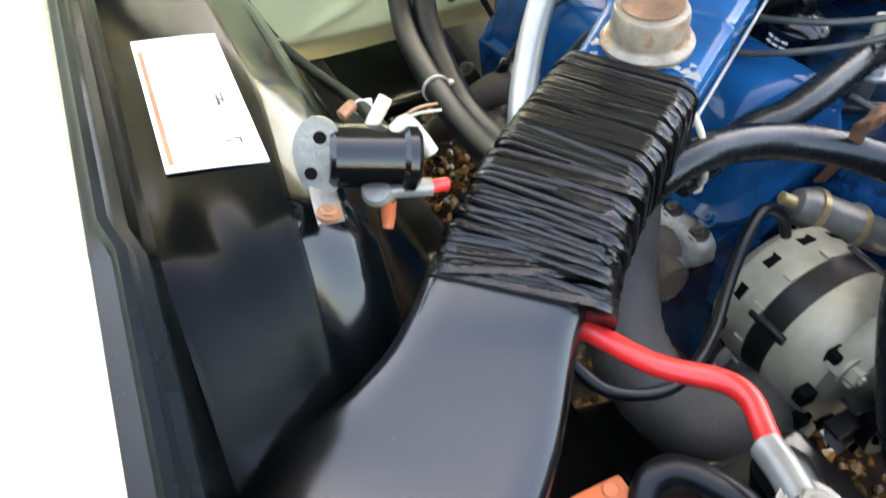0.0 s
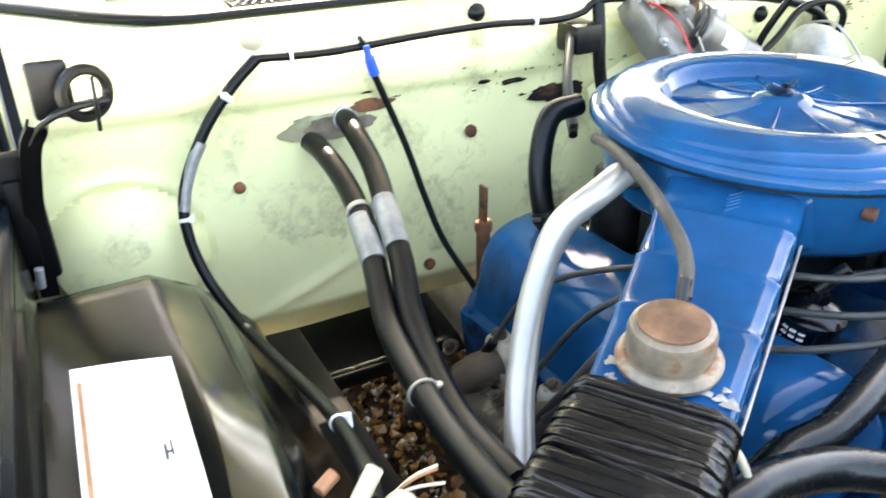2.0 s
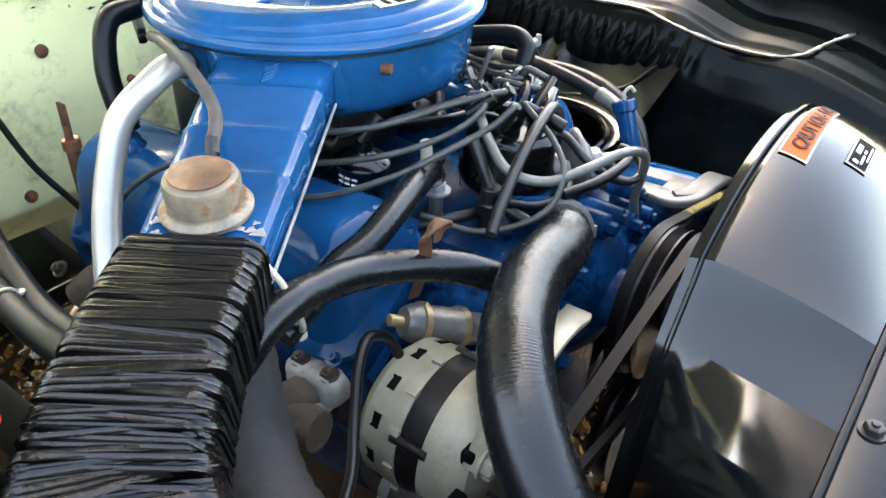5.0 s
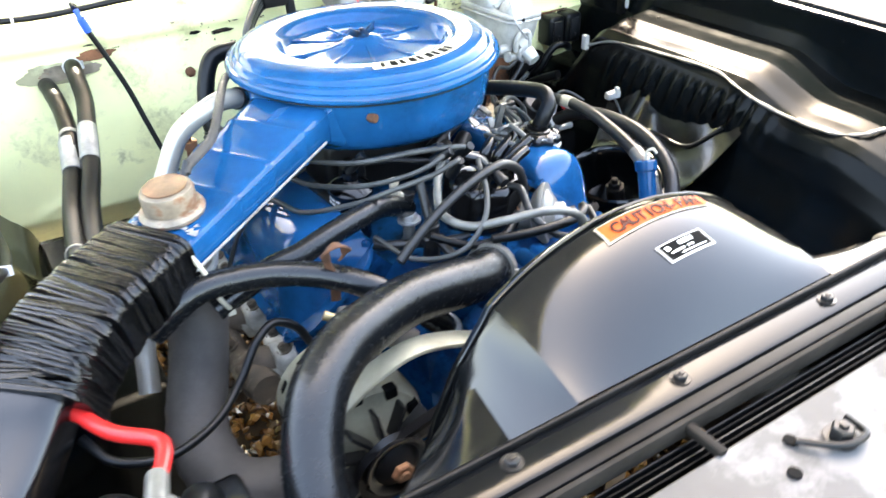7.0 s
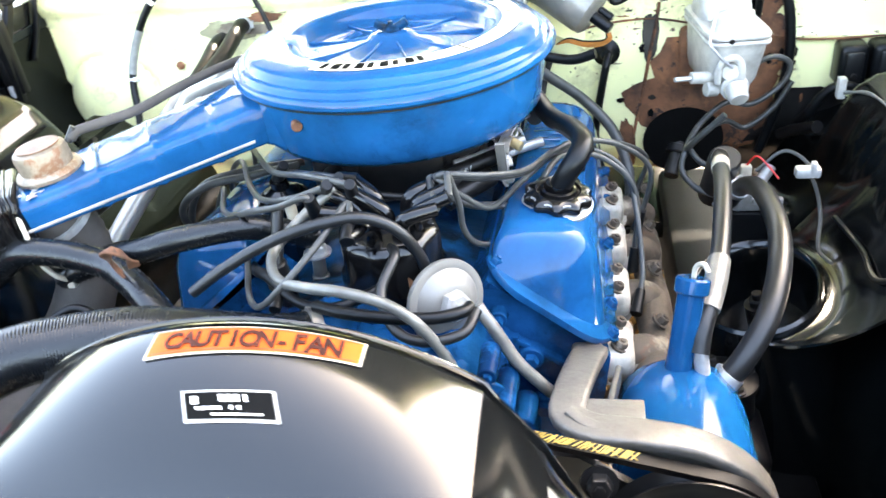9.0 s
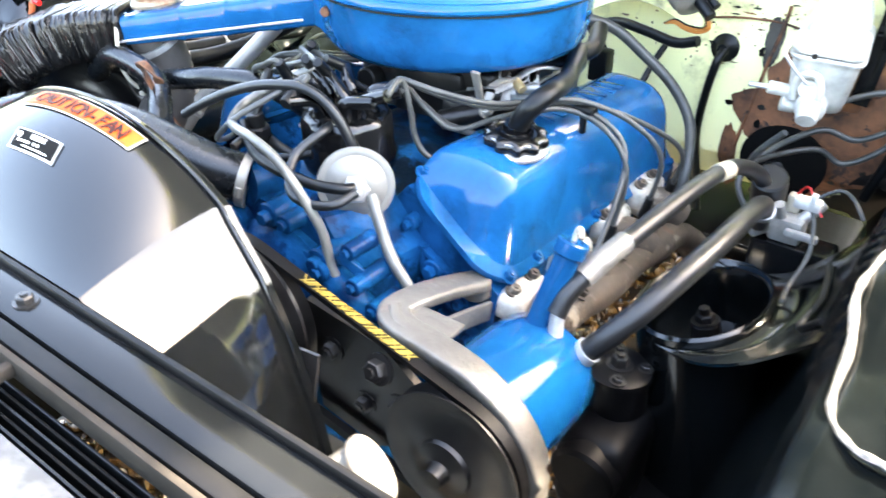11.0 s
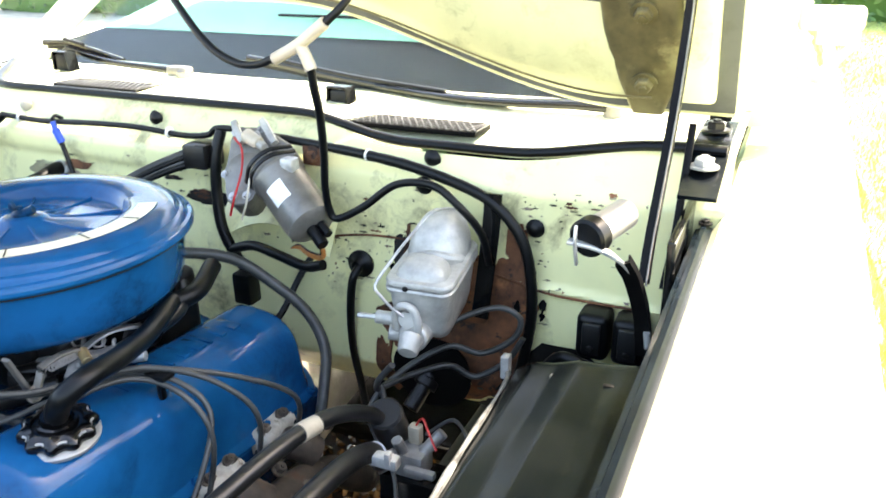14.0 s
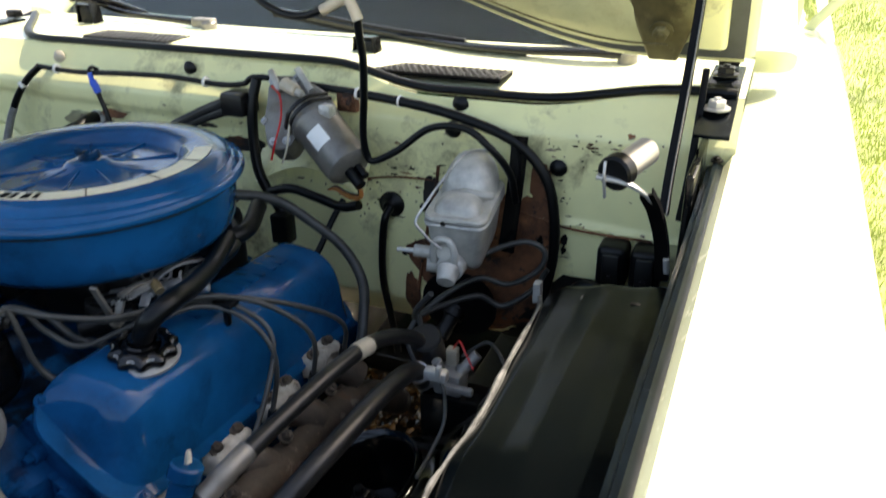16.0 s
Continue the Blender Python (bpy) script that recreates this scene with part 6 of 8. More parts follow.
part("mount_plate", loft([[Vector((x, y, z)) for x, z in ((0.115, 0.735), (0.215, 0.722), (0.262, 0.690), (0.270, 0.625), (0.20, 0.585), (0.125, 0.60))] for y in (-0.398, -0.406)]), M_STEEL_DARK, pump_s, "dark steel mounting plate")
for x, z in ((0.15, 0.69), (0.19, 0.64), (0.235, 0.66)):
    part("plate_bolt", hexnut((x, -0.406, z), (0, -1, 0), 0.009, 0.010), M_STEEL_DARK, pump_s)
part("pump_bolt", hexnut((0.232, -0.43, 0.720), (0, -1, 0.3), 0.011, 0.012), M_STEEL_DARK, pump_s)


def belt_path(ca_, ra, cb_, rb, y, n=18):
    (ax_, az), (bx_, bz) = ca_, cb_
    d = math.hypot(bx_ - ax_, bz - az)
    base = math.atan2(bz - az, bx_ - ax_)
    off = math.acos((ra - rb) / d)
    pts = []
    for k in range(n + 1):
        a = base + off + (2 * math.pi - 2 * off) * k / n
        pts.append(Vector((ax_ + ra * math.cos(a), y, az + ra * math.sin(a))))
    for k in range(n + 1):
        a = base - off + 2 * off * k / n
        pts.append(Vector((bx_ + rb * math.cos(a), y, bz + rb * math.sin(a))))
    return pts


def belt(name, ca_, ra, cb_, rb, y, label):
    p = belt_path(ca_, ra, cb_, rb, y)
    mid = sum(p, Vector()) / len(p)
    rows = []
    for i, q in enumerate(p + [p[0]]):
        j = i % len(p)
        t = (p[(j + 1) % len(p)] - p[j - 1]).normalized()
        o = Vector((t.z, 0, -t.x))
        if o.dot(q - mid) < 0:
            o = -o
        rows.append([q + o * 0.004 + Vector((0, e, 0)) for e in (-0.006, 0.006)] + [q - o * 0.004 + Vector((0, e, 0)) for e in (0.004, -0.004)])
    low = min(p, key=lambda q: q.z)
    ob = thing(name, label, "belt", tuple(low), "drive belts")
    part("loop", loft(rows, caps=False), M_ARM, ob)
    return ob, p


vb1, bp = belt("drive_belt", (0.050, 0.705), 0.083, (0.310, 0.650), 0.072, -0.420, "black drive belt with yellow and black print")
a0, a1 = bp[-1], bp[0]
if a0.x < a1.x:
    a0, a1 = a1, a0
up = Vector((-(a0 - a1).z, 0, (a0 - a1).x)).normalized()
if up.z < 0:
    up = -up
worn = random.Random(5)
for k in range(58):
    if worn.random() < 0.18:
        continue
    f = 0.24 + 0.50 * k / 58
    p = a1.lerp(a0, f) + up * 0.0048
    q = a1.lerp(a0, f + worn.uniform(0.0035, 0.0075)) + up * 0.0048
    slant = (a0 - a1).normalized() * 0.004 * (1 if k % 7 else -1)
    w = worn.uniform(0.0036, 0.0055)
    sq = loft([[r_ + Vector((0, e, 0)) + slant * (e / w) + up * h for e, h in ((-w, 0), (w, 0), (w, 0.0006), (-w, 0.0006))] for r_ in (p, q)])
    part("print_bar", sq, M_YELLOW, vb1)
belt("drive_belt", (0.050, 0.705), 0.083, (-0.235, 0.690), 0.032, -0.458, "black alternator drive belt")

gear_s = thing("steering_gear", "black cast steering gear on the chassis rail", "steering gear", (0.375, -0.20, 0.46))
part("housing", put(put(box((0.335, -0.275, 0.47), (0.415, -0.130, 0.590), 0.022, 3), rod((0.372, -0.20, 0.585), (0.368, -0.20, 0.632), 0.032, 22)), rod((0.375, -0.285, 0.545), (0.375, -0.10, 0.565), 0.038, 22)), M_ARM, gear_s, "black cast housing")
part("cover", turned([(0, 0), (0.036, 0), (0.036, 0.008), (0.030, 0.011), (0, 0.012)], (0.368, -0.20, 0.630), (0, 0, 1), 24), M_ARM, gear_s, "round top cover")
for a in (0.4, 2.0, 3.5, 5.1):
    part("bolt", hexnut((0.368 + 0.027 * math.cos(a), -0.20 + 0.027 * math.sin(a), 0.640), (0, 0, 1), 0.006, 0.006), M_STEEL_DARK, gear_s)
part("adjuster", hexnut((0.368, -0.20, 0.641), (0, 0, 1), 0.010, 0.012), M_STEEL_DARK, gear_s)

alt = thing("alternator", "grey cast alternator with a dark laminated band", "alternator", (-0.245, -0.36, 0.62))
ac_ = Vector((-0.242, -0.300, 0.700))
rear = turned([(0, 0), (0.040, 0.0), (0.056, 0.004), (0.066, 0.014), (0.068, 0.05), (0.068, 0.052), (0, 0.052)], ac_, (0, -1, 0), 40)
rear_part = part("rear_housing", rear, M_ALU, alt, "pale cast end housing")
for k in range(12):
    a = 2 * math.pi * k / 12
    c, d, n_ = Vector((ac_.x, -0.3265, ac_.z)), Vector((math.cos(a), 0, math.sin(a))), Vector((-math.sin(a), 0, math.cos(a)))
    part("vent_slot", loft([[c + d * (r - 0.004 * (e > 0)) + n_ * w + Vector((0, e, 0)) for w, e in ((-0.0065, -0.004), (0.0065, -0.004), (0.0065, 0.012), (-0.0065, 0.012))] for r in (0.060, 0.0683)]), M_INK, rear_part)
    part("fin", loft([[c + d * r + n_ * w + Vector((0, e, 0)) for w, e in ((-0.003, -0.026), (0.003, -0.026), (0.003, -0.016), (-0.003, -0.016))] for r in (0.064, 0.0705)]), M_ALU, rear_part)
for a in (1.1, 2.7, 4.3, 5.9):
    c = Vector((ac_.x + 0.0675 * math.cos(a), 0, ac_.z + 0.0675 * math.sin(a)))
    part("through_bolt", rod((c.x, -0.345, c.z), (c.x, -0.382, c.z), 0.0042, 10), M_STEEL_DARK, alt)
part("stator_band", turned([(0.0665, 0.052), (0.0665, 0.076), (0, 0.076)], ac_, (0, -1, 0), 40), M_STEEL_DARK, alt, "dark laminated band")
front = turned([(0.068, 0.076), (0.068, 0.105), (0.060, 0.118), (0.030, 0.124), (0.020, 0.13), (0, 0.13)], ac_, (0, -1, 0), 40)
front_part = part("front_housing", front, M_ALU, alt, "pale cast front housing")
for a in (4.1, 5.6):
    part("lug", rod((-0.250 + 0.068 * math.cos(a), -0.425, 0.705 + 0.068 * math.sin(a)), (-0.250 + 0.068 * math.cos(a), -0.378, 0.705 + 0.068 * math.sin(a)), 0.010, 12), M_ALU, front_part)
for k in range(9):
    a = 2 * math.pi * (k + 0.4) / 9
    part("cooling_slot", box((-0.250 + 0.060 * math.cos(a) - 0.007, -0.424, 0.705 + 0.060 * math.sin(a) - 0.007), (-0.250 + 0.060 * math.cos(a) + 0.007, -0.412, 0.705 + 0.060 * math.sin(a) + 0.007), 0.002), M_INK, front_part)
for k in range(12):
    a = 2 * math.pi * k / 12
    d, n_ = Vector((math.cos(a), 0, math.sin(a))), Vector((-math.sin(a), 0, math.cos(a)))
    c = Vector((-0.240, -0.445, 0.700))
    part("fan_blade", loft([[c + d * r + n_ * (w + r * 0.15) + Vector((0, t, 0)) for w, t in ((-0.002, -0.008), (0.002, -0.008), (0.002, 0.008), (-0.002, 0.008))] for r in (0.022, 0.062)]), M_STEEL_DARK, alt)
pulley(alt, (-0.237, -0.468, 0.698), 0.036, 0.016, 1, 0.008)
part("pulley_nut", hexnut((-0.237, -0.468, 0.698), (0, -1, 0), 0.012, 0.012), M_COPPER, alt, "copper coloured pulley nut")
arm = sweep([(-0.300, -0.428, 0.740), (-0.275, -0.430, 0.775), (-0.235, -0.430, 0.800), (-0.190, -0.428, 0.808), (-0.140, -0.42, 0.790), (-0.09, -0.40, 0.755)], round_rect(0.006, 0.026, 0.002, 2), 8, up=(0, 1, 0))
put(arm, hexnut((-0.295, -0.432, 0.748), (0, -1, 0), 0.009, 0.010))
part("adjuster_arm", arm, M_ALU, alt, "pale adjuster arm")
alt.location.x += 0.011
fp = thing("fuel_filter", "tan metal fuel filter canister beside the block", "fuel filter", (-0.15, -0.31, 0.74))
part("canister", turned([(0, 0), (0.014, 0.002), (0.018, 0.01), (0.018, 0.055), (0.020, 0.058), (0.020, 0.064), (0.016, 0.07), (0.016, 0.10), (0.008, 0.105), (0, 0.105)], (-0.205, -0.285, 0.765), (0.75, -0.45, -0.35), 22), M_ALU_DULL, fp)

for f in (0.2, 0.62):
    part("band", turned([(0.0175, -0.003), (0.0205, -0.003), (0.0205, 0.003), (0.0175, 0.003)], Vector((-0.205, -0.285, 0.765)) + Vector((0.75, -0.45, -0.35)).normalized() * 0.1 * f, (0.75, -0.45, -0.35), 20), M_BRASS, fp, "brass coloured band")
part("pipe_end", rod((-0.215, -0.279, 0.770), (-0.203, -0.286, 0.764), 0.006, 10), M_BRASS, fp)

sw = thing("vacuum_switch", "grey stepped metal vacuum switch on the engine", "vacuum switch", (-0.064, -0.215, 0.73))
q0, q1, q2 = Vector((-0.064, -0.215, 0.76)), Vector((-0.06, -0.215, 0.814)), Vector((-0.06, -0.215, 0.851))
part("stem", put(rod(q0 - Vector((0, 0, 0.03)), q0.lerp(q1, 0.5), 0.0095, 18, bevel=0.001), rod(q0.lerp(q1, 0.5), q1, 0.0075, 18)), M_LINE_DULL, sw, "grey stem")
part("hex", hexnut(q1, (0, 0, 1), 0.0105, 0.010), M_STEEL, sw)
part("top", put(rod(q1, q2, 0.0065, 16), rod(q2 - Vector((0, 0, 0.004)), q2 + Vector((0, 0, 0.003)), 0.0085, 16)), M_STEEL_DARK, sw)
part("connector", put(box(Vector((-0.077, -0.215, 0.848)) - Vector((0.010, 0.005, 0.004)), Vector((-0.077, -0.215, 0.848)) + Vector((0.010, 0.005, 0.009)), 0.002), rod((-0.077, -0.215, 0.848), (-0.079, -0.215, 0.878), 0.006, 12)), M_CREAM, sw, "cream plastic connector")

# ---- fan shroud and radiator ----
shroud = thing("fan_shroud", "satin black pressed steel fan shroud with labels", "fan shroud", (0.03, -0.57, 0.55))
SX = 0.006
RIM = ((0.0, 0.155, 0.901), (0.2, 0.190, 0.852), (0.45, 0.214, 0.80), (0.7, 0.235, 0.73), (1.0, 0.27, 0.55))
FRONT = ((0.0, 0.157, 0.886), (0.2, 0.207, 0.848), (0.45, 0.32, 0.884), (0.55, 0.335, 0.86), (1.0, 0.34, 0.55))


def crown(x):
    return 0.690 + math.sqrt(max(0.0, 0.264 ** 2 - (x - SX) ** 2))


def step_along(table, k):
    for (k0, x0, z0), (k1, x1, z1) in zip(table, table[1:]):
        if k <= k1:
            t = (k - k0) / (k1 - k0)
            return x0 + (x1 - x0) * t, z0 + (z1 - z0) * t
    return table[-1][1:]


def shroud_edges(f):
    """The arched rear rim and the front frame, from one foot to the other: a domed top between two creases, then splayed sides."""
    g = abs(2 * f - 1)
    s = 1 if f > 0.5 else -1
    if g > 0.5:
        (rx, rz), (fx, fz) = step_along(RIM, (g - 0.5) / 0.5), step_along(FRONT, (g - 0.5) / 0.5)
        return SX + s * rx, rz, SX + s * fx, fz, 1.0
    x = 0.155 * g / 0.5
    return SX + s * x, crown(SX + s * x), SX + s * x * 1.013, 0.886, 1.8


def shroud_place(u, v):
    rx, rz, fx, fz, p = shroud_edges(u)
    if v < 0.12:
        return Vector((rx, -0.510 - 0.015 * v / 0.12, rz - 0.004 * (1 - v / 0.12)))
    k = (v - 0.12) / 0.88
    return Vector((rx + (fx - rx) * k, -0.525 - 0.115 * k, rz + (fz - rz) * k ** p))


part("shell", sheet(100, 24, shroud_place, 0.003), M_SHROUD, shroud, "satin black creased shroud pressing", 14)
rim = [Vector((shroud_edges(i / 80)[0], -0.519, shroud_edges(i / 80)[1] + 0.001)) for i in range(81)]
part("rear_rim", sweep(rim, circle(0.0019, 8), 0), M_SHROUD, shroud, "rolled rear rim")


def on_shroud(x, y, lift=0.0012):
    k = max(0.0, min(1.0, (-0.525 - y) / 0.115))
    return Vector((x, y, crown(x) + (0.886 - crown(x)) * k ** 1.8 + lift))


def caution_at(u, v, lift):
    return on_shroud(-0.044 + 0.137 * u, -0.5285 + 0.003 * u - 0.0225 * (1 - v) + 0.004 * u * (1 - v), lift)


part("caution_label", sheet(24, 6, lambda u, v: caution_at(u, v, 0.0014)), M_CREAM, shroud, "orange caution label with dark lettering")
part("label_field", sheet(24, 6, lambda u, v: caution_at(0.012 + 0.976 * u, 0.06 + 0.88 * v, 0.0019)), M_ORANGE_LABEL, shroud, "orange field with a pale edge")
for v0, v1 in ((0.10, 0.13), (0.87, 0.90)):
    part("label_rule", sheet(24, 1, lambda u, v: caution_at(0.03 + 0.94 * u, v0 + (v1 - v0) * v, 0.0024)), M_RUST, shroud)


def label_at(u, v, lift):
    return on_shroud(-0.010 + 0.058 * u + 0.007 * (1 - v), -0.5720 + 0.003 * u - 0.0165 * (1 - v), lift)


lab = part("maker_label", sheet(16, 8, lambda u, v: label_at(u, v, 0.0014)), M_SILVER, shroud, "silver and black maker's label")
part("label_field", sheet(16, 8, lambda u, v: label_at(0.035 + 0.93 * u, 0.09 + 0.82 * v, 0.0020)), M_INK, lab)
for x0, x1, v0, v1 in ((0.40, 0.46, 0.58, 0.80), (0.48, 0.54, 0.58, 0.80), (0.56, 0.62, 0.58, 0.80), (0.66, 0.70, 0.58, 0.80), (0.10, 0.18, 0.52, 0.76), (0.14, 0.42, 0.34, 0.44), (0.50, 0.54, 0.34, 0.46), (0.58, 0.62, 0.34, 0.46), (0.30, 0.84, 0.17, 0.23)):
    part("print_bar", sheet(6, 2, lambda u, v: label_at(x0 + (x1 - x0) * u, v0 + (v1 - v0) * v, 0.0026)), M_WHITE, lab)
for k, ch in enumerate("CAUTION-FAN"):
    cu = bpy.data.curves.new("letter", "FONT")
    cu.body, cu.size, cu.align_x, cu.extrude, cu.offset = ch, 0.0170, "CENTER", 0.0003, 0.00045
    u = 0.13 + 0.074 * k
    x = -0.044 + 0.137 * u
    slope = math.asin(-(x - SX) / 0.264)
    tmp = bpy.data.objects.new("letter", cu)
    me = bpy.data.meshes.new_from_object(tmp)
    bpy.data.objects.remove(tmp)
    place = on_shroud(x, -0.5460 + 0.004 * u, 0.0030)
    me.transform(Matrix.Translation(place - ORIGIN[shroud.name]) @ Matrix.Rotation(-slope, 4, "Y") @ Matrix.Rotation(radians(12), 4, "X") @ Matrix.Rotation(radians(3), 4, "Z"))
    me.materials.append(M_LETTER)
    ob = new("letter", me)
    ob.parent = shroud
rad = thing("radiator", "black radiator with fine fins behind the slot", "radiator", (0.03, -0.71, 0.40))
part("core", box((-0.31, -0.765, 0.42), (0.37, -0.715, 0.835), 0.004), M_FIN, rad)
part("top_tank", box((-0.50, -0.77, 0.832), (0.50, -0.692, 0.844), 0.004), M_FIN, rad)
for k in range(6):
    y = -0.699 - 0.0055 * k
    part("fin", box((-0.70, y - 0.0012, 0.846), (0.70, y + 0.0008, 0.858), 0.0005), M_FIN if k % 2 else M_RUBBER, rad)
part("side_tank", sweep([(-0.34, -0.64, 0.78), (-0.36, -0.62, 0.70), (-0.36, -0.62, 0.45)], round_rect(0.05, 0.05, 0.01, 3), 5), M_BLACK, rad)
neck = thing("radiator_neck", "bright metal radiator neck beside the shroud", "radiator neck", (0.37, -0.60, 0.80))
part("neck", rod((0.350, -0.615, 0.800), (0.372, -0.592, 0.822), 0.020, 20), M_ALU_DULL, neck)
part("bead", turned([(0.017, -0.003), (0.022, -0.003), (0.023, 0.0), (0.022, 0.003), (0.017, 0.003)], (0.372, -0.592, 0.822), (0.6, 0.6, 0.6), 24), M_ALU_DULL, neck)

# ---- battery and starter solenoid ----
bat = thing("battery", "black battery with cable clamps", "battery", (-0.47, -0.60, 0.58))
part("case", box((-0.545, -0.70, 0.60), (-0.38, -0.462, 0.79), 0.008), M_PLASTIC, bat)
part("tray", box((-0.555, -0.71, 0.585), (-0.37, -0.452, 0.60), 0.004), M_BLACK, bat)
part("terminal", rod((-0.455, -0.525, 0.79), (-0.455, -0.525, 0.845), 0.010, 14), M_LINE_GREY, bat)
lugp = sweep([(-0.446, -0.486, 0.842), (-0.450, -0.503, 0.845), (-0.455, -0.520, 0.846)], circle(0.0095, 12), 5)
put(lugp, turned([(0, 0), (0.018, 0), (0.018, 0.006), (0, 0.006)], (-0.456, -0.527, 0.843), (0, 0, 1), 20))
put(lugp, hexnut((-0.456, -0.527, 0.849), (0, 0, 1), 0.010, 0.008))
part("cable_lug", lugp, M_LINE_DULL, bat, "bright metal cable lug")
part("strap", put(box((-0.543, -0.486, 0.790), (-0.506, -0.447, 0.802), 0.004), rod((-0.518, -0.455, 0.798), (-0.518, -0.455, 0.8035), 0.005, 14)), M_ORANGE, bat, "orange battery strap")
part("cable", tube([(-0.512, -0.475, 0.795), (-0.496, -0.462, 0.808), (-0.478, -0.468, 0.812), (-0.46, -0.50, 0.81), (-0.45, -0.54, 0.795)], 0.009, 10), M_RUBBER, bat)
part("cable", tube([(-0.40, -0.46, 0.72), (-0.42, -0.49, 0.80), (-0.44, -0.53, 0.80)], 0.016, 12), M_RUBBER, bat)
sol = thing("starter_solenoid", "black starter solenoid on a zinc bracket with cable ends", "solenoid", (-0.59, -0.24, 0.86))
face = Vector((-0.55, -0.75, 0.35)).normalized()
across = face.cross(Vector((0, 0, 1))).normalized()
over = across.cross(face)
plate = [Vector((-0.600, -0.230, 0.910)) + across * a + over * b for a, b in [(p.x, p.y) for p in rounded([(-0.017, 0.0), (-0.015, 0.018), (-0.006, 0.027), (0.008, 0.026), (0.017, 0.010), (0.014, -0.012), (0.006, -0.024), (-0.010, -0.024), (-0.017, -0.010)], 1)]]
part("bracket", loft([[p - face * 0.002 for p in plate], [p + face * 0.002 for p in plate]]), M_ALU_DULL, sol, "zinc bracket plate")
for a, b in ((-0.002, 0.014), (0.004, -0.010)):
    c = Vector((-0.600, -0.230, 0.910)) + across * a + over * b + face * 0.002
    part("bracket_hole", turned([(0, 0), (0.0042, 0), (0.0042, 0.0012), (0, 0.0012)], c, face, 14), M_INK, sol)
part("body", rod((-0.593, -0.229, 0.909), (-0.541, -0.243, 0.900), 0.0205, 28, bevel=0.003), M_PLASTIC, sol, "black cylindrical body")
part("end_cap", rod((-0.549, -0.241, 0.9015), (-0.538, -0.244, 0.8995), 0.0235, 24, bevel=0.003), M_PLASTIC, sol)
for p, q, m, r in (((-0.562, -0.227, 0.920), (-0.549, -0.223, 0.936), M_CREAM, 0.0048), ((-0.577, -0.213, 0.924), (-0.566, -0.208, 0.927), M_COPPER, 0.004), ((-0.563, -0.240, 0.882), (-0.568, -0.250, 0.878), M_ALU, 0.009)):
    part("terminal", rod(p, q, r, 10), m, sol)
part("cable_shoe", tube([(-0.553, -0.239, 0.918), (-0.542, -0.237, 0.923), (-0.536, -0.245, 0.915), (-0.531, -0.252, 0.905)], 0.0052, 10), M_CREAM, sol, "cream cable shoe")
part("clamp", put(sweep([(-0.570, -0.246, 0.880), (-0.557, -0.251, 0.884), (-0.534, -0.257, 0.882)], round_rect(0.012, 0.009, 0.003, 3), 4), turned([(0.008, 0), (0.011, 0.003), (0.009, 0.007), (0, 0.007)], (-0.568, -0.247, 0.882), (-0.3, -0.4, 0.9), 16)), M_ALU_DULL, sol, "grey metal cable clamp")
for k, (dx, dy, dz) in enumerate(((0.030, 0.002, 0.004), (0.034, 0.006, -0.002), (0.026, -0.006, 0.010))):
    part("loose_strand", tube([(-0.546, -0.232, 0.922), (-0.546 + dx * 0.5, -0.232 + dy, 0.924 + dz * 0.4), (-0.546 + dx, -0.232 + 2 * dy, 0.920 + dz)], 0.0009, 6), M_CREAM if k else M_COPPER, sol, "thin loose wire strand")
part("red_lead", tube([(-0.536, -0.257, 0.882), (-0.529, -0.257, 0.8815), (-0.523, -0.2565, 0.880)], 0.0046, 10), M_RED, sol)
part("orange_boot", tube([(-0.562, -0.248, 0.874), (-0.564, -0.251, 0.862), (-0.566, -0.254, 0.856)], 0.0055, 10, scale=lambda f: 1 - 0.3 * f), M_ORANGE, sol, "orange rubber boot")

stand = Vector((-0.68, -0.56, 1.21))
sol.location = stand + (Vector(sol.location) - stand) * 0.937
sol.scale = (0.937, 0.937, 0.937)
foot_s = thing("solenoid_foot", "zinc foot of the solenoid bracket with a rusty bolt", "bracket", (-0.609, -0.266, 0.905))
part("foot", sweep([(-0.604, -0.246, 0.918), (-0.607, -0.257, 0.911), (-0.609, -0.268, 0.9085), (-0.611, -0.283, 0.906)], round_rect(0.016, 0.003, 0.0012, 2), 6), M_ALU_DULL, foot_s)
part("bolt", hexnut((-0.6105, -0.278, 0.9085), (0.1, 0, 1), 0.0052, 0.004), M_COPPER, foot_s, "rusty bolt head")

# ---- brake cylinder, wiper motor, brake valve ----
mc = thing("master_cylinder", "grey cast brake master cylinder with a domed wire-clipped lid", "master cylinder", (0.41, 0.25, 0.78))
mx = Matrix.Translation((0.412, 0.245, 0.866)) @ Euler((radians(2), radians(2), radians(8))).to_matrix().to_4x4()


def mcb(b):
    bmesh.ops.transform(b, matrix=mx, verts=b.verts)
    return b


def slab(rows):
    """Stacked rounded rectangles: width, length, height, shift along the length."""
    return mcb(loft([[Vector((a * w * 1.12, sh + b * l, h)) for a, b in round_rect(1, 1, 0.16, 5)] for w, l, h, sh in rows]))


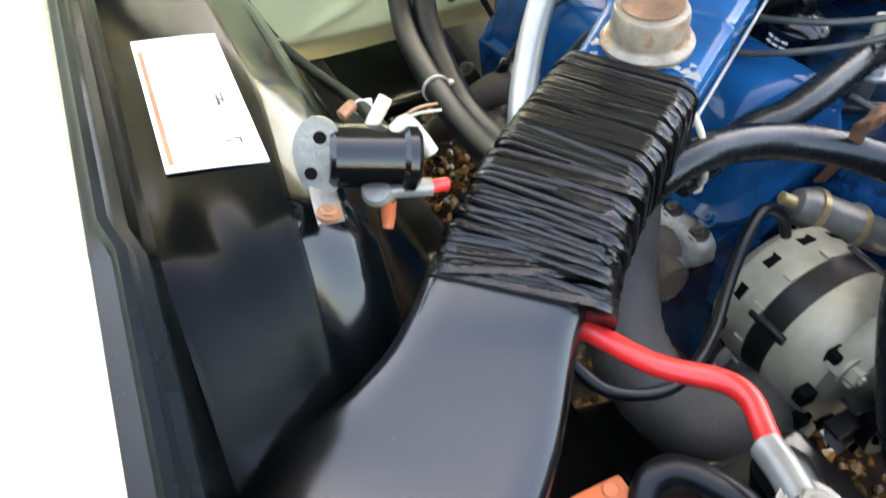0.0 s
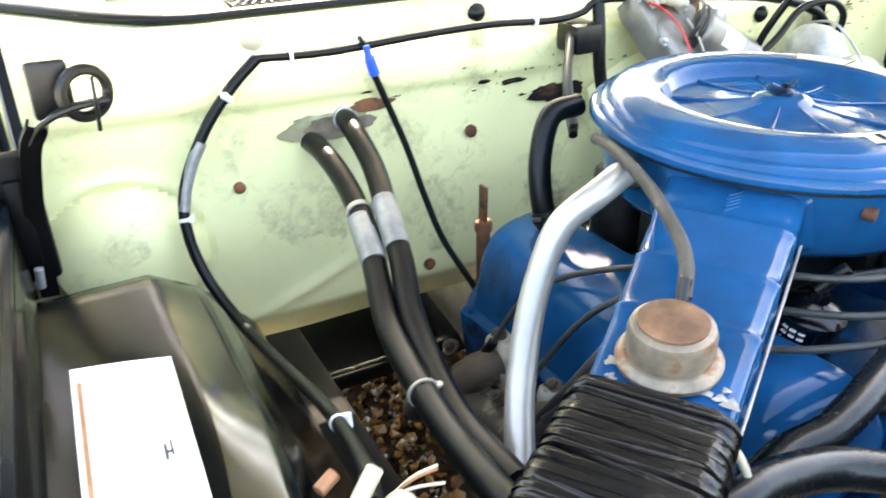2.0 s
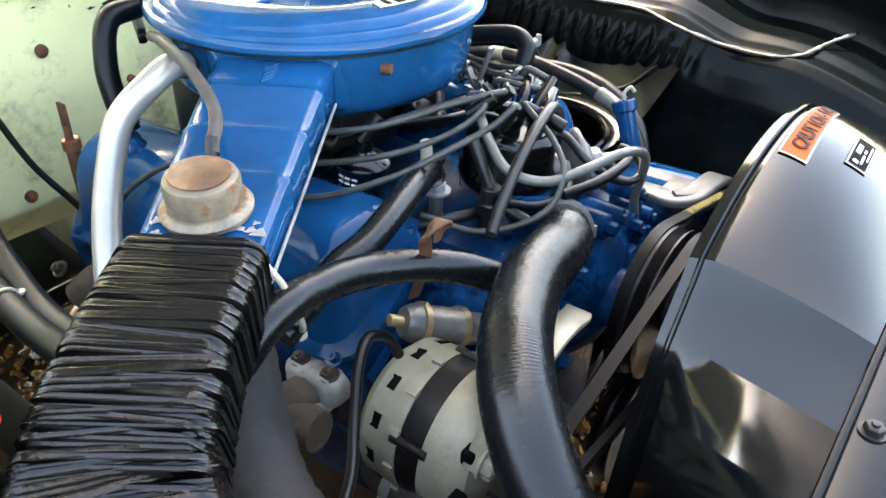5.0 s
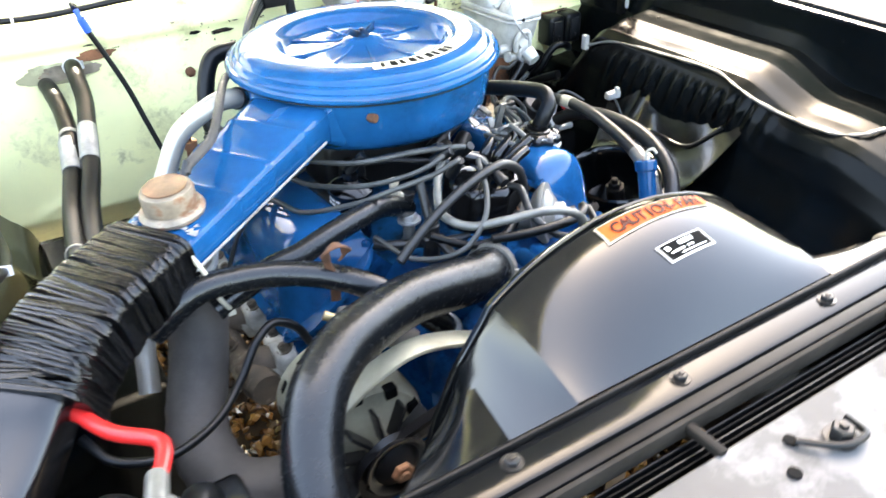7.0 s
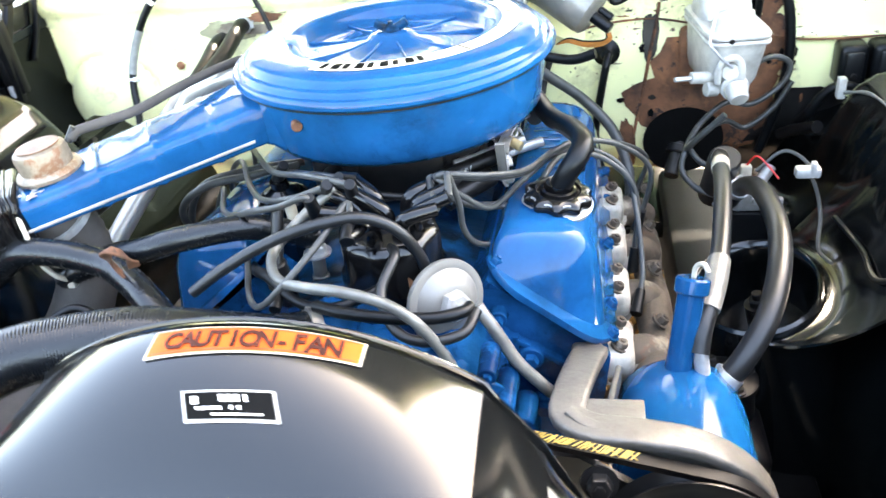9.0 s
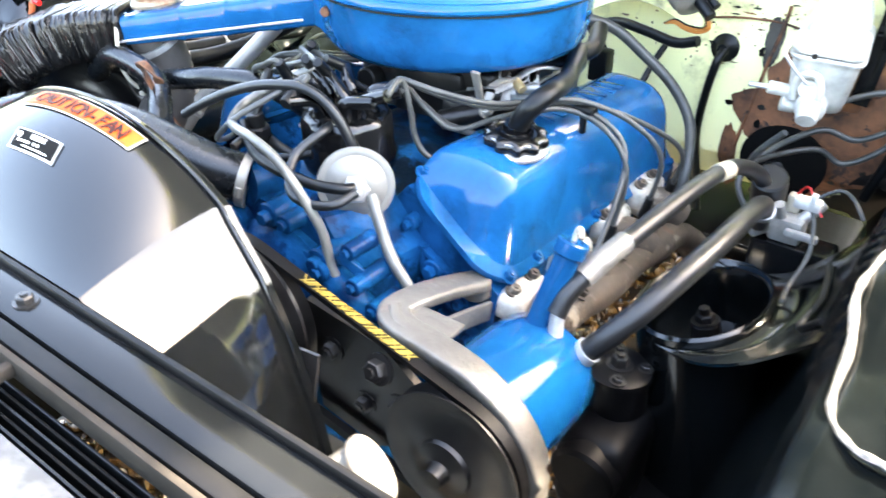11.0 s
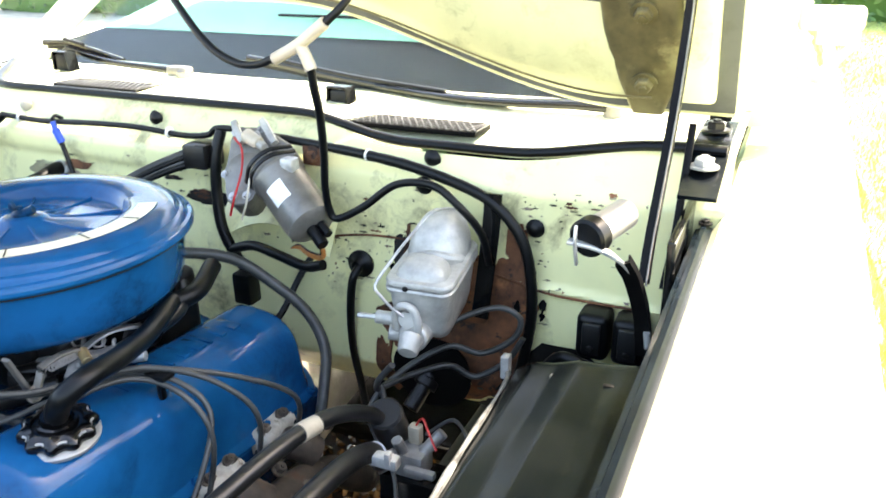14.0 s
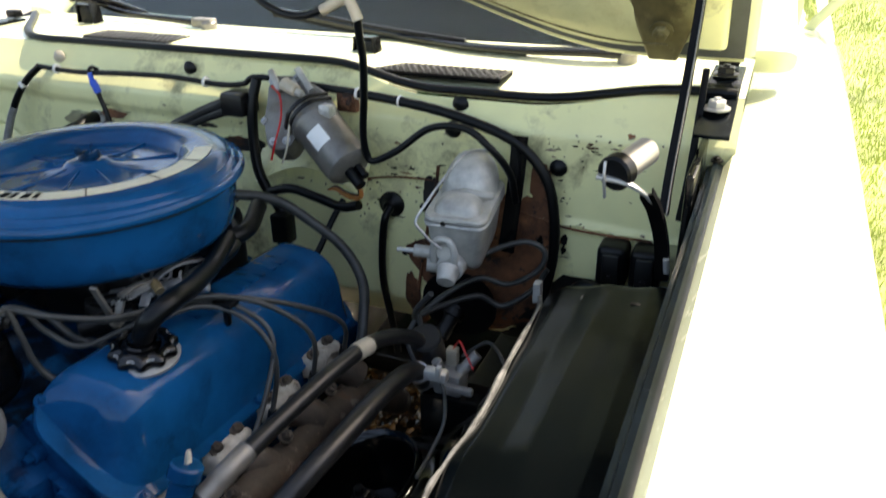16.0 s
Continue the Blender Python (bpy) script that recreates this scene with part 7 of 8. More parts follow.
part("reservoir", slab([(0.046, 0.100, -0.052, 0.012), (0.056, 0.116, -0.046, 0.008), (0.062, 0.130, -0.030, 0.004), (0.069, 0.142, 0.012, 0.0), (0.070, 0.144, 0.022, 0.0)]), M_PALE_CAST, mc, "grey cast reservoir")
part("lid_rim", slab([(0.068, 0.143, 0.021, 0), (0.077, 0.152, 0.022, 0), (0.078, 0.153, 0.025, 0), (0.075, 0.150, 0.0275, 0), (0.071, 0.146, 0.028, 0)]), M_PALE_CAST, mc)
lid_m = part("lid", slab([(0.070, 0.145, 0.0285, 0), (0.076, 0.151, 0.030, 0), (0.077, 0.152, 0.0335, 0), (0.074, 0.149, 0.0365, 0), (0.066, 0.141, 0.0375, 0)]), M_PALE_CAST, mc, "pressed metal lid")


def dome(cy_, w, l, h, lean):
    rows = []
    for k in range(9):
        a = math.pi / 2 * k / 8
        f, up_ = math.cos(a) ** 0.75, math.sin(a)
        rows.append([Vector((p * w * max(f, 0.04), cy_ + lean * up_ + q * l * max(f, 0.04), 0.036 + h * up_)) for p, q in round_rect(1, 1, 0.34, 6)])
    return mcb(loft(rows))


part("lid_dome", dome(0.026, 0.074, 0.088, 0.052, 0.010), M_PALE_CAST, lid_m, "tall rounded rear chamber", 80)
part("lid_dome", dome(-0.043, 0.064, 0.050, 0.021, 0.004), M_PALE_CAST, lid_m, "low front chamber", 80)
part("lid_crease", mcb(sweep([(-0.028, -0.012, 0.040), (0.0, -0.016, 0.050), (0.024, -0.010, 0.046), (0.034, 0.004, 0.040)], circle(0.006, 8), 5)), M_PALE_CAST, lid_m)
part("bail_wire", tube([(0.412, 0.158, 0.861), (0.400, 0.153, 0.872), (0.388, 0.150, 0.886), (0.380, 0.150, 0.899), (0.386, 0.170, 0.917), (0.397, 0.205, 0.941), (0.409, 0.250, 0.962), (0.419, 0.290, 0.956), (0.424, 0.306, 0.950)], 0.0019, 8), M_STEEL, mc, "bright bail wire")
arch = sweep([(0.396, 0.170, 0.836), (0.396, 0.168, 0.856), (0.402, 0.166, 0.868), (0.412, 0.165, 0.872), (0.421, 0.166, 0.868), (0.426, 0.168, 0.854), (0.426, 0.170, 0.836)], circle(0.005, 10), 6)
put(arch, rod((0.411, 0.185, 0.850), (0.412, 0.166, 0.852), 0.012, 20))
part("port_boss", arch, M_PALE_CAST, mc, "rounded cast boss")
nose = rod((0.404, 0.325, 0.824), (0.419, 0.166, 0.829), 0.0185, 24)
put(nose, rod((0.419, 0.165, 0.832), (0.422, 0.146, 0.820), 0.0150, 20, 0.0125))
put(nose, rod((0.398, 0.190, 0.838), (0.362, 0.180, 0.842), 0.0085, 12))
put(nose, rod((0.398, 0.182, 0.824), (0.382, 0.176, 0.826), 0.0100, 12))
part("bore", nose, M_PALE_CAST, mc, "cast cylinder bore")
part("outlet", rod((0.370, 0.182, 0.841), (0.340, 0.173, 0.843), 0.0036, 8), M_STEEL, mc)
part("screw", rod((0.4095, 0.174, 0.893), (0.4105, 0.166, 0.893), 0.0036, 10), M_STEEL_DARK, mc)
part("flange", box((0.36, 0.315, 0.78), (0.455, 0.338, 0.87), 0.008), M_RUST, mc)

wm = thing("wiper_motor", "grey cylindrical wiper motor with a cast gearbox", "wiper motor", (0.16, 0.29, 0.88))
wa, wb = Vector((0.157, 0.284, 0.970)), Vector((0.243, 0.244, 0.913))
part("motor_can", turned([(0, -0.002), (0.037, -0.002), (0.0385, 0.001), (0.0385, 0.006), (0.0370, 0.008), (0.0370, 0.012), (0.0360, 0.014), (0.0360, 0.084), (0.0345, 0.090), (0.0345, 0.094), (0.030, 0.098), (0.012, 0.100), (0, 0.100)], wa, wb - wa, 44), M_ALU_DULL, wm, "brushed grey motor can")
wz = (wb - wa).normalized()
wn_ = Vector((0.50, -0.80, 0.33))
wn_ = (wn_ - wz * wn_.dot(wz)).normalized()
wl = wz.cross(wn_)
if wl.x > 0:
    wl = -wl


def motor_at(along_, left_, out):
    return wa + wz * along_ + wl * left_ + wn_ * out


def bend_(u, r):
    return wn_ * math.cos(u) * r + wl * math.sin(u) * r


part("label", sheet(6, 3, lambda u, v: wa + wz * (0.028 + 0.032 * v) + bend_(-0.05 + 0.75 * u, 0.0366), 0.0004), M_WHITE, wm, "small white paper label")
outline = rounded([(-0.107, 0.005), (-0.100, 0.022), (-0.080, 0.036), (-0.062, 0.052), (-0.047, 0.062), (-0.025, 0.073), (-0.010, 0.077), (0.005, 0.069), (0.014, 0.055), (0.004, 0.036), (-0.004, -0.038), (-0.024, -0.042), (-0.040, -0.038), (-0.077, -0.026), (-0.092, -0.012)], 1)
part("gearbox", loft([[motor_at(p.x * k, p.y * k, o) for p in outline] for k, o in ((0.95, -0.030), (1.0, -0.028), (1.0, 0.005), (0.985, 0.0075), (0.94, 0.009))]), M_ALU_DULL, wm, "flat grey cast gearbox", 30)
part("gear_cover", loft([[motor_at(-0.035 + 0.030 * k * math.cos(a), 0.034 + 0.030 * k * math.sin(a), o) for a in [2 * math.pi * i / 28 for i in range(28)]] for k, o in ((1.0, 0.008), (1.0, 0.0095), (0.93, 0.0105), (0.3, 0.011))]), M_ALU_DULL, wm, "round pressed cover")
for a0, a1, l0, l1, w_ in ((-0.110, -0.074, 0.006, 0.012, 0.010), (-0.084, -0.040, -0.028, -0.024, 0.010), (-0.072, -0.030, -0.012, -0.010, 0.006)):
    part("yoke_bar", sweep([motor_at(a0, l0, 0.014), motor_at((a0 + a1) / 2, (l0 + l1) / 2, 0.018), motor_at(a1, l1, 0.014)], round_rect(w_, 0.012, 0.002, 2), 4, up=tuple(wn_)), M_PALE_CAST, wm, "cast yoke bar")
for a0 in (-0.016, -0.006):
    part("yoke_band", sweep([motor_at(a0, 0.040, 0.012), motor_at(a0 - 0.002, 0.02, 0.036), motor_at(a0 - 0.002, -0.01, 0.040), motor_at(a0, -0.040, 0.020)], round_rect(0.0035, 0.006, 0.001, 2), 5, up=tuple(wz)), M_STEEL_DARK, wm, "dark joint line of the yoke")
for a0, l0 in ((-0.100, 0.012), (-0.050, 0.058), (-0.012, 0.066), (-0.078, -0.020), (0.000, 0.050)):
    part("screw", hexnut(motor_at(a0, l0, 0.0085), wn_, 0.0045, 0.005), M_STEEL, wm)
part("clip", box((0.176, 0.262, 0.985), (0.196, 0.282, 1.004), 0.003), M_STEEL, wm, "bright clip on the yoke")
part("connector", rod(motor_at(-0.072, 0.002, 0.026), motor_at(-0.046, -0.006, 0.026), 0.0105, 14, 0.009), M_CREAM, wm, "cream plug")
part("plug_tip", rod(motor_at(-0.047, -0.005, 0.026), motor_at(-0.036, -0.009, 0.026), 0.006, 12), M_PALE_CAST, wm)
part("lead_wire", tube([motor_at(-0.088, 0.018, 0.016), motor_at(-0.062, 0.018, 0.020), motor_at(-0.030, 0.036, 0.020), motor_at(-0.004, 0.066, 0.014), motor_at(0.006, 0.085, 0.0)], 0.0017, 6), M_RED, wm, "thin red wire")
part("lead_wire", tube([motor_at(-0.030, 0.012, 0.024), motor_at(-0.006, 0.034, 0.024), motor_at(0.016, 0.056, 0.016), motor_at(0.022, 0.075, 0.0)], 0.0017, 6), M_CREAM, wm, "thin cream wire")
part("end_plug", put(rod(wb - wz * 0.012 + wl * 0.004, wb + wz * 0.020 + wl * 0.004, 0.0085, 12), rod(wb - wl * 0.010 - wz * 0.010, wb - wl * 0.010 + wz * 0.012, 0.006, 10)), M_RUBBER, wm)
part("mount_plate", sheet(10, 8, lambda u, v: Vector((0.02 + 0.20 * u, 0.332 - 0.03 * v, 0.900 - 0.05 * v + 0.04 * math.sin(u * 3.1))), 0.003), M_GREEN, wm, "pale green mounting plate")
part("mount_ear", put(box((0.170, 0.325, 0.978), (0.205, 0.338, 1.008), 0.004), hexnut((0.190, 0.325, 0.994), (0, -1, 0), 0.010, 0.008)), M_RUST, wm)
bv = thing("brake_valve", "pale metal brake valve with switch wires", "brake valve", (0.44, 0.12, 0.66))
vv = box((0.418, 0.105, 0.672), (0.458, 0.140, 0.705), 0.005)
put(vv, rod((0.418, 0.12, 0.69), (0.398, 0.10, 0.682), 0.011, 14))
put(vv, rod((0.45, 0.125, 0.70), (0.47, 0.14, 0.725), 0.008, 10))
put(vv, rod((0.43, 0.115, 0.70), (0.425, 0.105, 0.725), 0.007, 10))
put(vv, box((0.44, 0.09, 0.69), (0.48, 0.10, 0.70), 0.003))
part("body", vv, M_LINE_GREY, bv)
part("switch", box((0.428, 0.128, 0.705), (0.444, 0.142, 0.730), 0.003), M_CREAM, bv)
part("mount", box((0.40, 0.10, 0.55), (0.50, 0.15, 0.672), 0.006), M_BLACK, bv)
part("steering_joint", rod((0.405, 0.115, 0.752), (0.40, 0.16, 0.67), 0.022, 18), M_RUBBER_GREY, bv)

# ---- hoses, leads, cables ----
RAD = [(-0.022, -0.345, 0.800), (-0.060, -0.367, 0.812), (-0.110, -0.382, 0.828), (-0.165, -0.394, 0.840), (-0.215, -0.413, 0.846), (-0.262, -0.437, 0.848), (-0.302, -0.470, 0.835), (-0.330, -0.515, 0.800), (-0.340, -0.57, 0.76), (-0.335, -0.63, 0.735)]
hose("radiator_hose", RAD, 0.0275, M_RUBBER_SHINY, "thick black upper radiator hose with a metal clamp", seg=24, clamps=((0.015, M_ALU_DULL, 0.010), (0.95, M_STEEL, 0.014)), rows=80, scale=lambda f: 1.0 + 0.006 * math.sin(f * 1100) * ease(0.06, 0.10, f) * ease(0.66, 0.60, f) + 0.03 * ease(0.03, 0.0, f))
hose("heater_hose", [(-0.40, -0.285, 0.83), (-0.351, -0.288, 0.862), (-0.304, -0.287, 0.861), (-0.255, -0.293, 0.852), (-0.217, -0.314, 0.846), (-0.181, -0.341, 0.834), (-0.143, -0.367, 0.806), (-0.11, -0.375, 0.77), (-0.08, -0.36, 0.73)], 0.0145, M_RUBBER_SHINY, "black heater hose arching to the water pump", clamps=((0.90, M_STEEL, 0.009),))
hose("bypass_hose", [(-0.33, -0.268, 0.82), (-0.264, -0.262, 0.842), (-0.227, -0.266, 0.851), (-0.179, -0.258, 0.860), (-0.112, -0.238, 0.860), (-0.06, -0.21, 0.83)], 0.0135, M_RUBBER_SHINY, "black hose crossing to the intake")
hose("breather_tube", [(-0.165, 0.02, 0.925), (-0.205, -0.005, 0.942), (-0.240, -0.018, 0.938), (-0.275, -0.012, 0.912), (-0.300, -0.020, 0.875), (-0.330, -0.045, 0.835), (-0.362, -0.085, 0.79), (-0.392, -0.14, 0.74), (-0.41, -0.19, 0.68)], 0.0130, M_SILVER, "silver painted breather tube", "tube", clamps=((0.06, M_RUBBER, 0.02), (0.9, M_STEEL, 0.010)))
for pts, lab, g in (([(-0.381, 0.345, 0.893), (-0.380, 0.309, 0.893), (-0.378, 0.245, 0.876), (-0.386, 0.172, 0.853), (-0.402, 0.112, 0.831), (-0.418, 0.051, 0.813), (-0.429, -0.024, 0.808), (-0.438, -0.11, 0.812), (-0.446, -0.20, 0.830), (-0.44, -0.27, 0.84)], "black heater hose with cream ties from the bulkhead", 0), ([(-0.338, 0.345, 0.915), (-0.339, 0.320, 0.914), (-0.344, 0.247, 0.891), (-0.360, 0.175, 0.867), (-0.374, 0.114, 0.842), (-0.392, 0.059, 0.820), (-0.404, -0.001, 0.806), (-0.416, -0.080, 0.800), (-0.42, -0.17, 0.81)], "black heater hose beside its twin at the bulkhead", 1)):
    hose("heater_hose", pts, 0.0125, M_RUBBER, lab, group="heater hoses", clamps=((0.30 if g == 0 else 0.33, M_CREAM, 0.006), (0.70, M_CREAM, 0.003)) if g == 0 else ((0.04, M_STEEL, 0.008),))
for a, b in (((-0.387, 0.186, 0.858), (-0.397, 0.128, 0.838)), ((-0.357, 0.190, 0.872), (-0.371, 0.128, 0.848))):
    solo("hose_sleeve", tube([a, tuple((Vector(a) + Vector(b)) / 2 + Vector((0, 0, 0.001))), b], 0.0134, 14), M_LINE_GREY, "pale scuffed sleeve on a heater hose", "hose sleeve", "hose sleeves")
hose("vacuum_hose", [(-0.172, 0.075, 0.945), (-0.190, 0.035, 0.955), (-0.211, -0.016, 0.960), (-0.237, -0.080, 0.960), (-0.264, -0.137, 0.955), (-0.290, -0.172, 0.955), (-0.308, -0.190, 0.954), (-0.314, -0.196, 0.948)], 0.0055, M_DUCT_GREY, "thin grey vacuum hose to the snout's vacuum motor", group="vacuum hoses")
w = hose("dangling_wire", [(-0.306, 0.322, 0.974), (-0.288, 0.318, 0.927), (-0.270, 0.308, 0.873), (-0.257, 0.292, 0.817), (-0.243, 0.269, 0.761), (-0.221, 0.239, 0.711), (-0.20, 0.21, 0.66)], 0.0042, M_RUBBER, "black wire hanging from a blue connector", "wire")
part("connector", put(rod((-0.310, 0.320, 0.990), (-0.303, 0.322, 0.968), 0.0062, 12), rod((-0.313, 0.320, 1.003), (-0.310, 0.320, 0.988), 0.0042, 10)), M_BLUE_TIP, w, "blue wire connector")
solo("wire_tail", tube([(-0.315, 0.322, 1.006), (-0.316, 0.330, 1.01), (-0.31, 0.338, 1.004)], 0.003, 8), M_RUBBER, "short black wire end", "wire")

hose("steering_hose", [(0.327, -0.279, 0.735), (0.332, -0.262, 0.757), (0.346, -0.225, 0.778), (0.356, -0.180, 0.789), (0.365, -0.125, 0.797), (0.374, -0.058, 0.802), (0.380, 0.010, 0.796), (0.388, 0.060, 0.780), (0.398, 0.100, 0.755), (0.402, 0.125, 0.72)], 0.0098, M_RUBBER_GREY, "black steering hose with a metal sleeve and cream clip", group="steering hoses")
solo("hose_ferrule", tube([(0.337, -0.250, 0.766), (0.346, -0.225, 0.779), (0.353, -0.195, 0.787)], 0.0114, 16), M_ALU_DULL, "dull crimped ferrule on a steering hose", "ferrule")
solo("hose_band", tube([(0.3775, -0.018, 0.8), (0.379, -0.005, 0.798), (0.381, 0.008, 0.796)], 0.0108, 16), M_CREAM, "cream band on a steering hose", "band")
solo("steering_pipe", tube([(0.331, -0.285, 0.715), (0.329, -0.278, 0.735), (0.331, -0.262, 0.755), (0.338, -0.246, 0.768)], 0.0075, 12), M_STEEL, "bright bent steering pipe at the pump", "pipe")
# Greyer rubber puts this hose's bright lit side into the colour.
hose("steering_hose", [(0.340, -0.275, 0.675), (0.369, -0.265, 0.712), (0.396, -0.235, 0.745), (0.414, -0.185, 0.768), (0.424, -0.125, 0.778), (0.426, -0.055, 0.776), (0.424, 0.01, 0.762), (0.418, 0.06, 0.735), (0.41, 0.09, 0.70)], 0.0120, M_RUBBER_GREY, "black lower steering hose, greyer rubber for its lit side", group="steering hoses", clamps=((0.08, M_STEEL, 0.010), (0.92, M_STEEL, 0.010)))
hose("breather_hose", [(0.194, -0.152, 0.850), (0.204, -0.154, 0.870), (0.214, -0.149, 0.884), (0.219, -0.125, 0.892), (0.206, -0.072, 0.884), (0.180, -0.01, 0.874), (0.155, 0.055, 0.88)], 0.0115, M_RUBBER, "black breather hose from the oil filler cap")
hose("breather_hose", [(-0.195, 0.115, 0.835), (-0.198, 0.125, 0.865), (-0.192, 0.140, 0.905), (-0.170, 0.155, 0.945), (-0.13, 0.16, 0.95)], 0.0125, M_RUBBER, "black breather hose from the valve cover grommet", clamps=((0.10, M_RUBBER_GREY, 0.014),))
solo("cover_grommet", turned([(0.018, -0.012), (0.018, 0.004), (0.013, 0.010), (0.011, 0.018), (0, 0.018)], (-0.196, 0.115, 0.812), (-0.1, 0, 1), 22), M_BLUE, "blue breather socket on the valve cover", "socket")


def lead(pts, label, group="ignition leads", r=0.0033, m=None, boots=(True, True)):
    p = spline(pts, 8)
    ob = thing("ignition_lead", label, "ignition lead", tuple(min(p, key=lambda q: q.z)), group)
    part("cable", tube(pts, r, 10), m or M_WIRE_GREY, ob)
    for on, a, b in ((boots[0], p[0], p[3]), (boots[1], p[-1], p[-4])):
        if on:
            d = (b - a).normalized()
            part("boot", rod(a - d * 0.004, a + d * 0.028, 0.0072, 12, 0.0058), M_RUBBER, ob)
    return ob


T = towers
lead([T[0], (0.085, -0.215, 0.902), (0.125, -0.195, 0.890), (0.160, -0.150, 0.872), (0.185, -0.085, 0.862), (0.215, -0.045, 0.856), (0.262, -0.010, 0.832), (0.300, 0.012, 0.785), (0.285, 0.022, 0.70)], "grey ignition lead over the valve cover", boots=(False, True))
lead([T[1], (0.078, -0.205, 0.896), (0.118, -0.182, 0.880), (0.158, -0.135, 0.862), (0.188, -0.070, 0.856), (0.222, -0.034, 0.850), (0.268, 0.030, 0.815), (0.300, 0.085, 0.765), (0.280, 0.108, 0.69)], "grey ignition lead in the clip over the valve cover", boots=(False, True))
lead([T[2], (0.092, -0.222, 0.905), (0.099, -0.217, 0.872), (0.100, -0.211, 0.838), (0.112, -0.204, 0.816), (0.135, -0.193, 0.812), (0.160, -0.186, 0.826), (0.178, -0.120, 0.850), (0.200, -0.062, 0.848), (0.245, -0.040, 0.828), (0.280, -0.040, 0.780), (0.276, -0.062, 0.69)], "grey ignition lead looped low beside the oil filler", boots=(False, True))
lead([T[3], (0.070, -0.200, 0.892), (0.100, -0.188, 0.862), (0.125, -0.170, 0.840), (0.155, -0.120, 0.846), (0.190, -0.055, 0.846), (0.235, -0.032, 0.836), (0.272, -0.030, 0.795), (0.285, -0.10, 0.72), (0.276, -0.150, 0.69)], "grey ignition lead down to a front plug", boots=(False, True))
lead([T[4], (-0.030, -0.285, 0.917), (-0.060, -0.279, 0.905), (-0.100, -0.258, 0.889), (-0.140, -0.222, 0.865), (-0.182, -0.165, 0.842), (-0.205, -0.11, 0.84), (-0.24, -0.08, 0.79), (-0.276, -0.062, 0.69)], "grey ignition lead across to the other cylinder bank")
lead([T[5], (-0.025, -0.248, 0.908), (-0.055, -0.248, 0.898), (-0.090, -0.231, 0.886), (-0.123, -0.191, 0.870), (-0.157, -0.137, 0.860), (-0.190, -0.077, 0.860), (-0.24, -0.02, 0.81), (-0.28, 0.03, 0.70)], "grey ignition lead under the intake snout")
lead([T[6], (0.006, -0.275, 0.905), (-0.014, -0.320, 0.887), (-0.038, -0.348, 0.867), (-0.070, -0.346, 0.838), (-0.104, -0.300, 0.818), (-0.125, -0.245, 0.826)], "grey ignition lead looping in front of the distributor", boots=(True, False))
lead([T[7], (-0.02, -0.22, 0.905), (-0.06, -0.19, 0.895), (-0.10, -0.165, 0.885), (-0.11, -0.158, 0.876)], "black coil lead to the distributor", m=M_RUBBER_GREY)
lead([T[8], (0.000, -0.255, 0.915), (-0.05, -0.225, 0.91), (-0.11, -0.17, 0.89), (-0.18, -0.06, 0.868), (-0.24, 0.06, 0.80), (-0.278, 0.11, 0.69)], "grey ignition lead at the back of the bank")
hose("vacuum_hose", [(0.072, -0.280, 0.836), (0.069, -0.283, 0.852), (0.058, -0.288, 0.877), (0.040, -0.292, 0.894), (0.015, -0.298, 0.902), (-0.03, -0.308, 0.897), (-0.075, -0.318, 0.882), (-0.115, -0.328, 0.862), (-0.140, -0.335, 0.846)], 0.0056, M_RUBBER_GREY, "dark vacuum hose arching from the advance can", group="vacuum hoses")
solo("lead_clip", put(box((0.205, -0.050, 0.842), (0.232, -0.030, 0.850), 0.003), box((0.214, -0.044, 0.815), (0.221, -0.036, 0.846), 0.002)), M_RUBBER, "black clip that holds the leads above the cover", "clip")
hose("vacuum_line", [(-0.020, -0.235, 0.900), (-0.048, -0.268, 0.884), (-0.066, -0.305, 0.868), (-0.050, -0.338, 0.862), (-0.015, -0.362, 0.870), (0.020, -0.374, 0.874), (0.055, -0.378, 0.866), (0.080, -0.380, 0.850), (0.096, -0.374, 0.820), (0.106, -0.366, 0.787), (0.116, -0.367, 0.751), (0.134, -0.362, 0.720), (0.165, -0.356, 0.692)], 0.0050, M_LINE_DULL, "dull grey metal line over the water pump", "line", group="vacuum hoses")
hose("vacuum_hose", [(0.124, -0.312, 0.814), (0.14, -0.32, 0.792), (0.158, -0.324, 0.76), (0.181, -0.324, 0.731), (0.193, -0.318, 0.712)], 0.0062, M_LINE_DULL, "grey hose from the vacuum can down to the pump", group="vacuum hoses")
hose("vacuum_hose", [(0.128, -0.338, 0.829), (0.118, -0.362, 0.822), (0.085, -0.372, 0.820), (0.058, -0.362, 0.826), (0.042, -0.335, 0.845), (0.050, -0.30, 0.862), (0.04, -0.28, 0.86)], 0.0048, M_RUBBER_GREY, "small grey hose curling from the vacuum can", group="vacuum hoses")
hose("vacuum_hose", [(-0.02, -0.34, 0.835), (0.01, -0.352, 0.836), (0.05, -0.358, 0.835), (0.090, -0.357, 0.834), (0.115, -0.347, 0.833), (0.122, -0.335, 0.831)], 0.0058, M_RUBBER, "black printed hose behind the shroud", group="vacuum hoses")
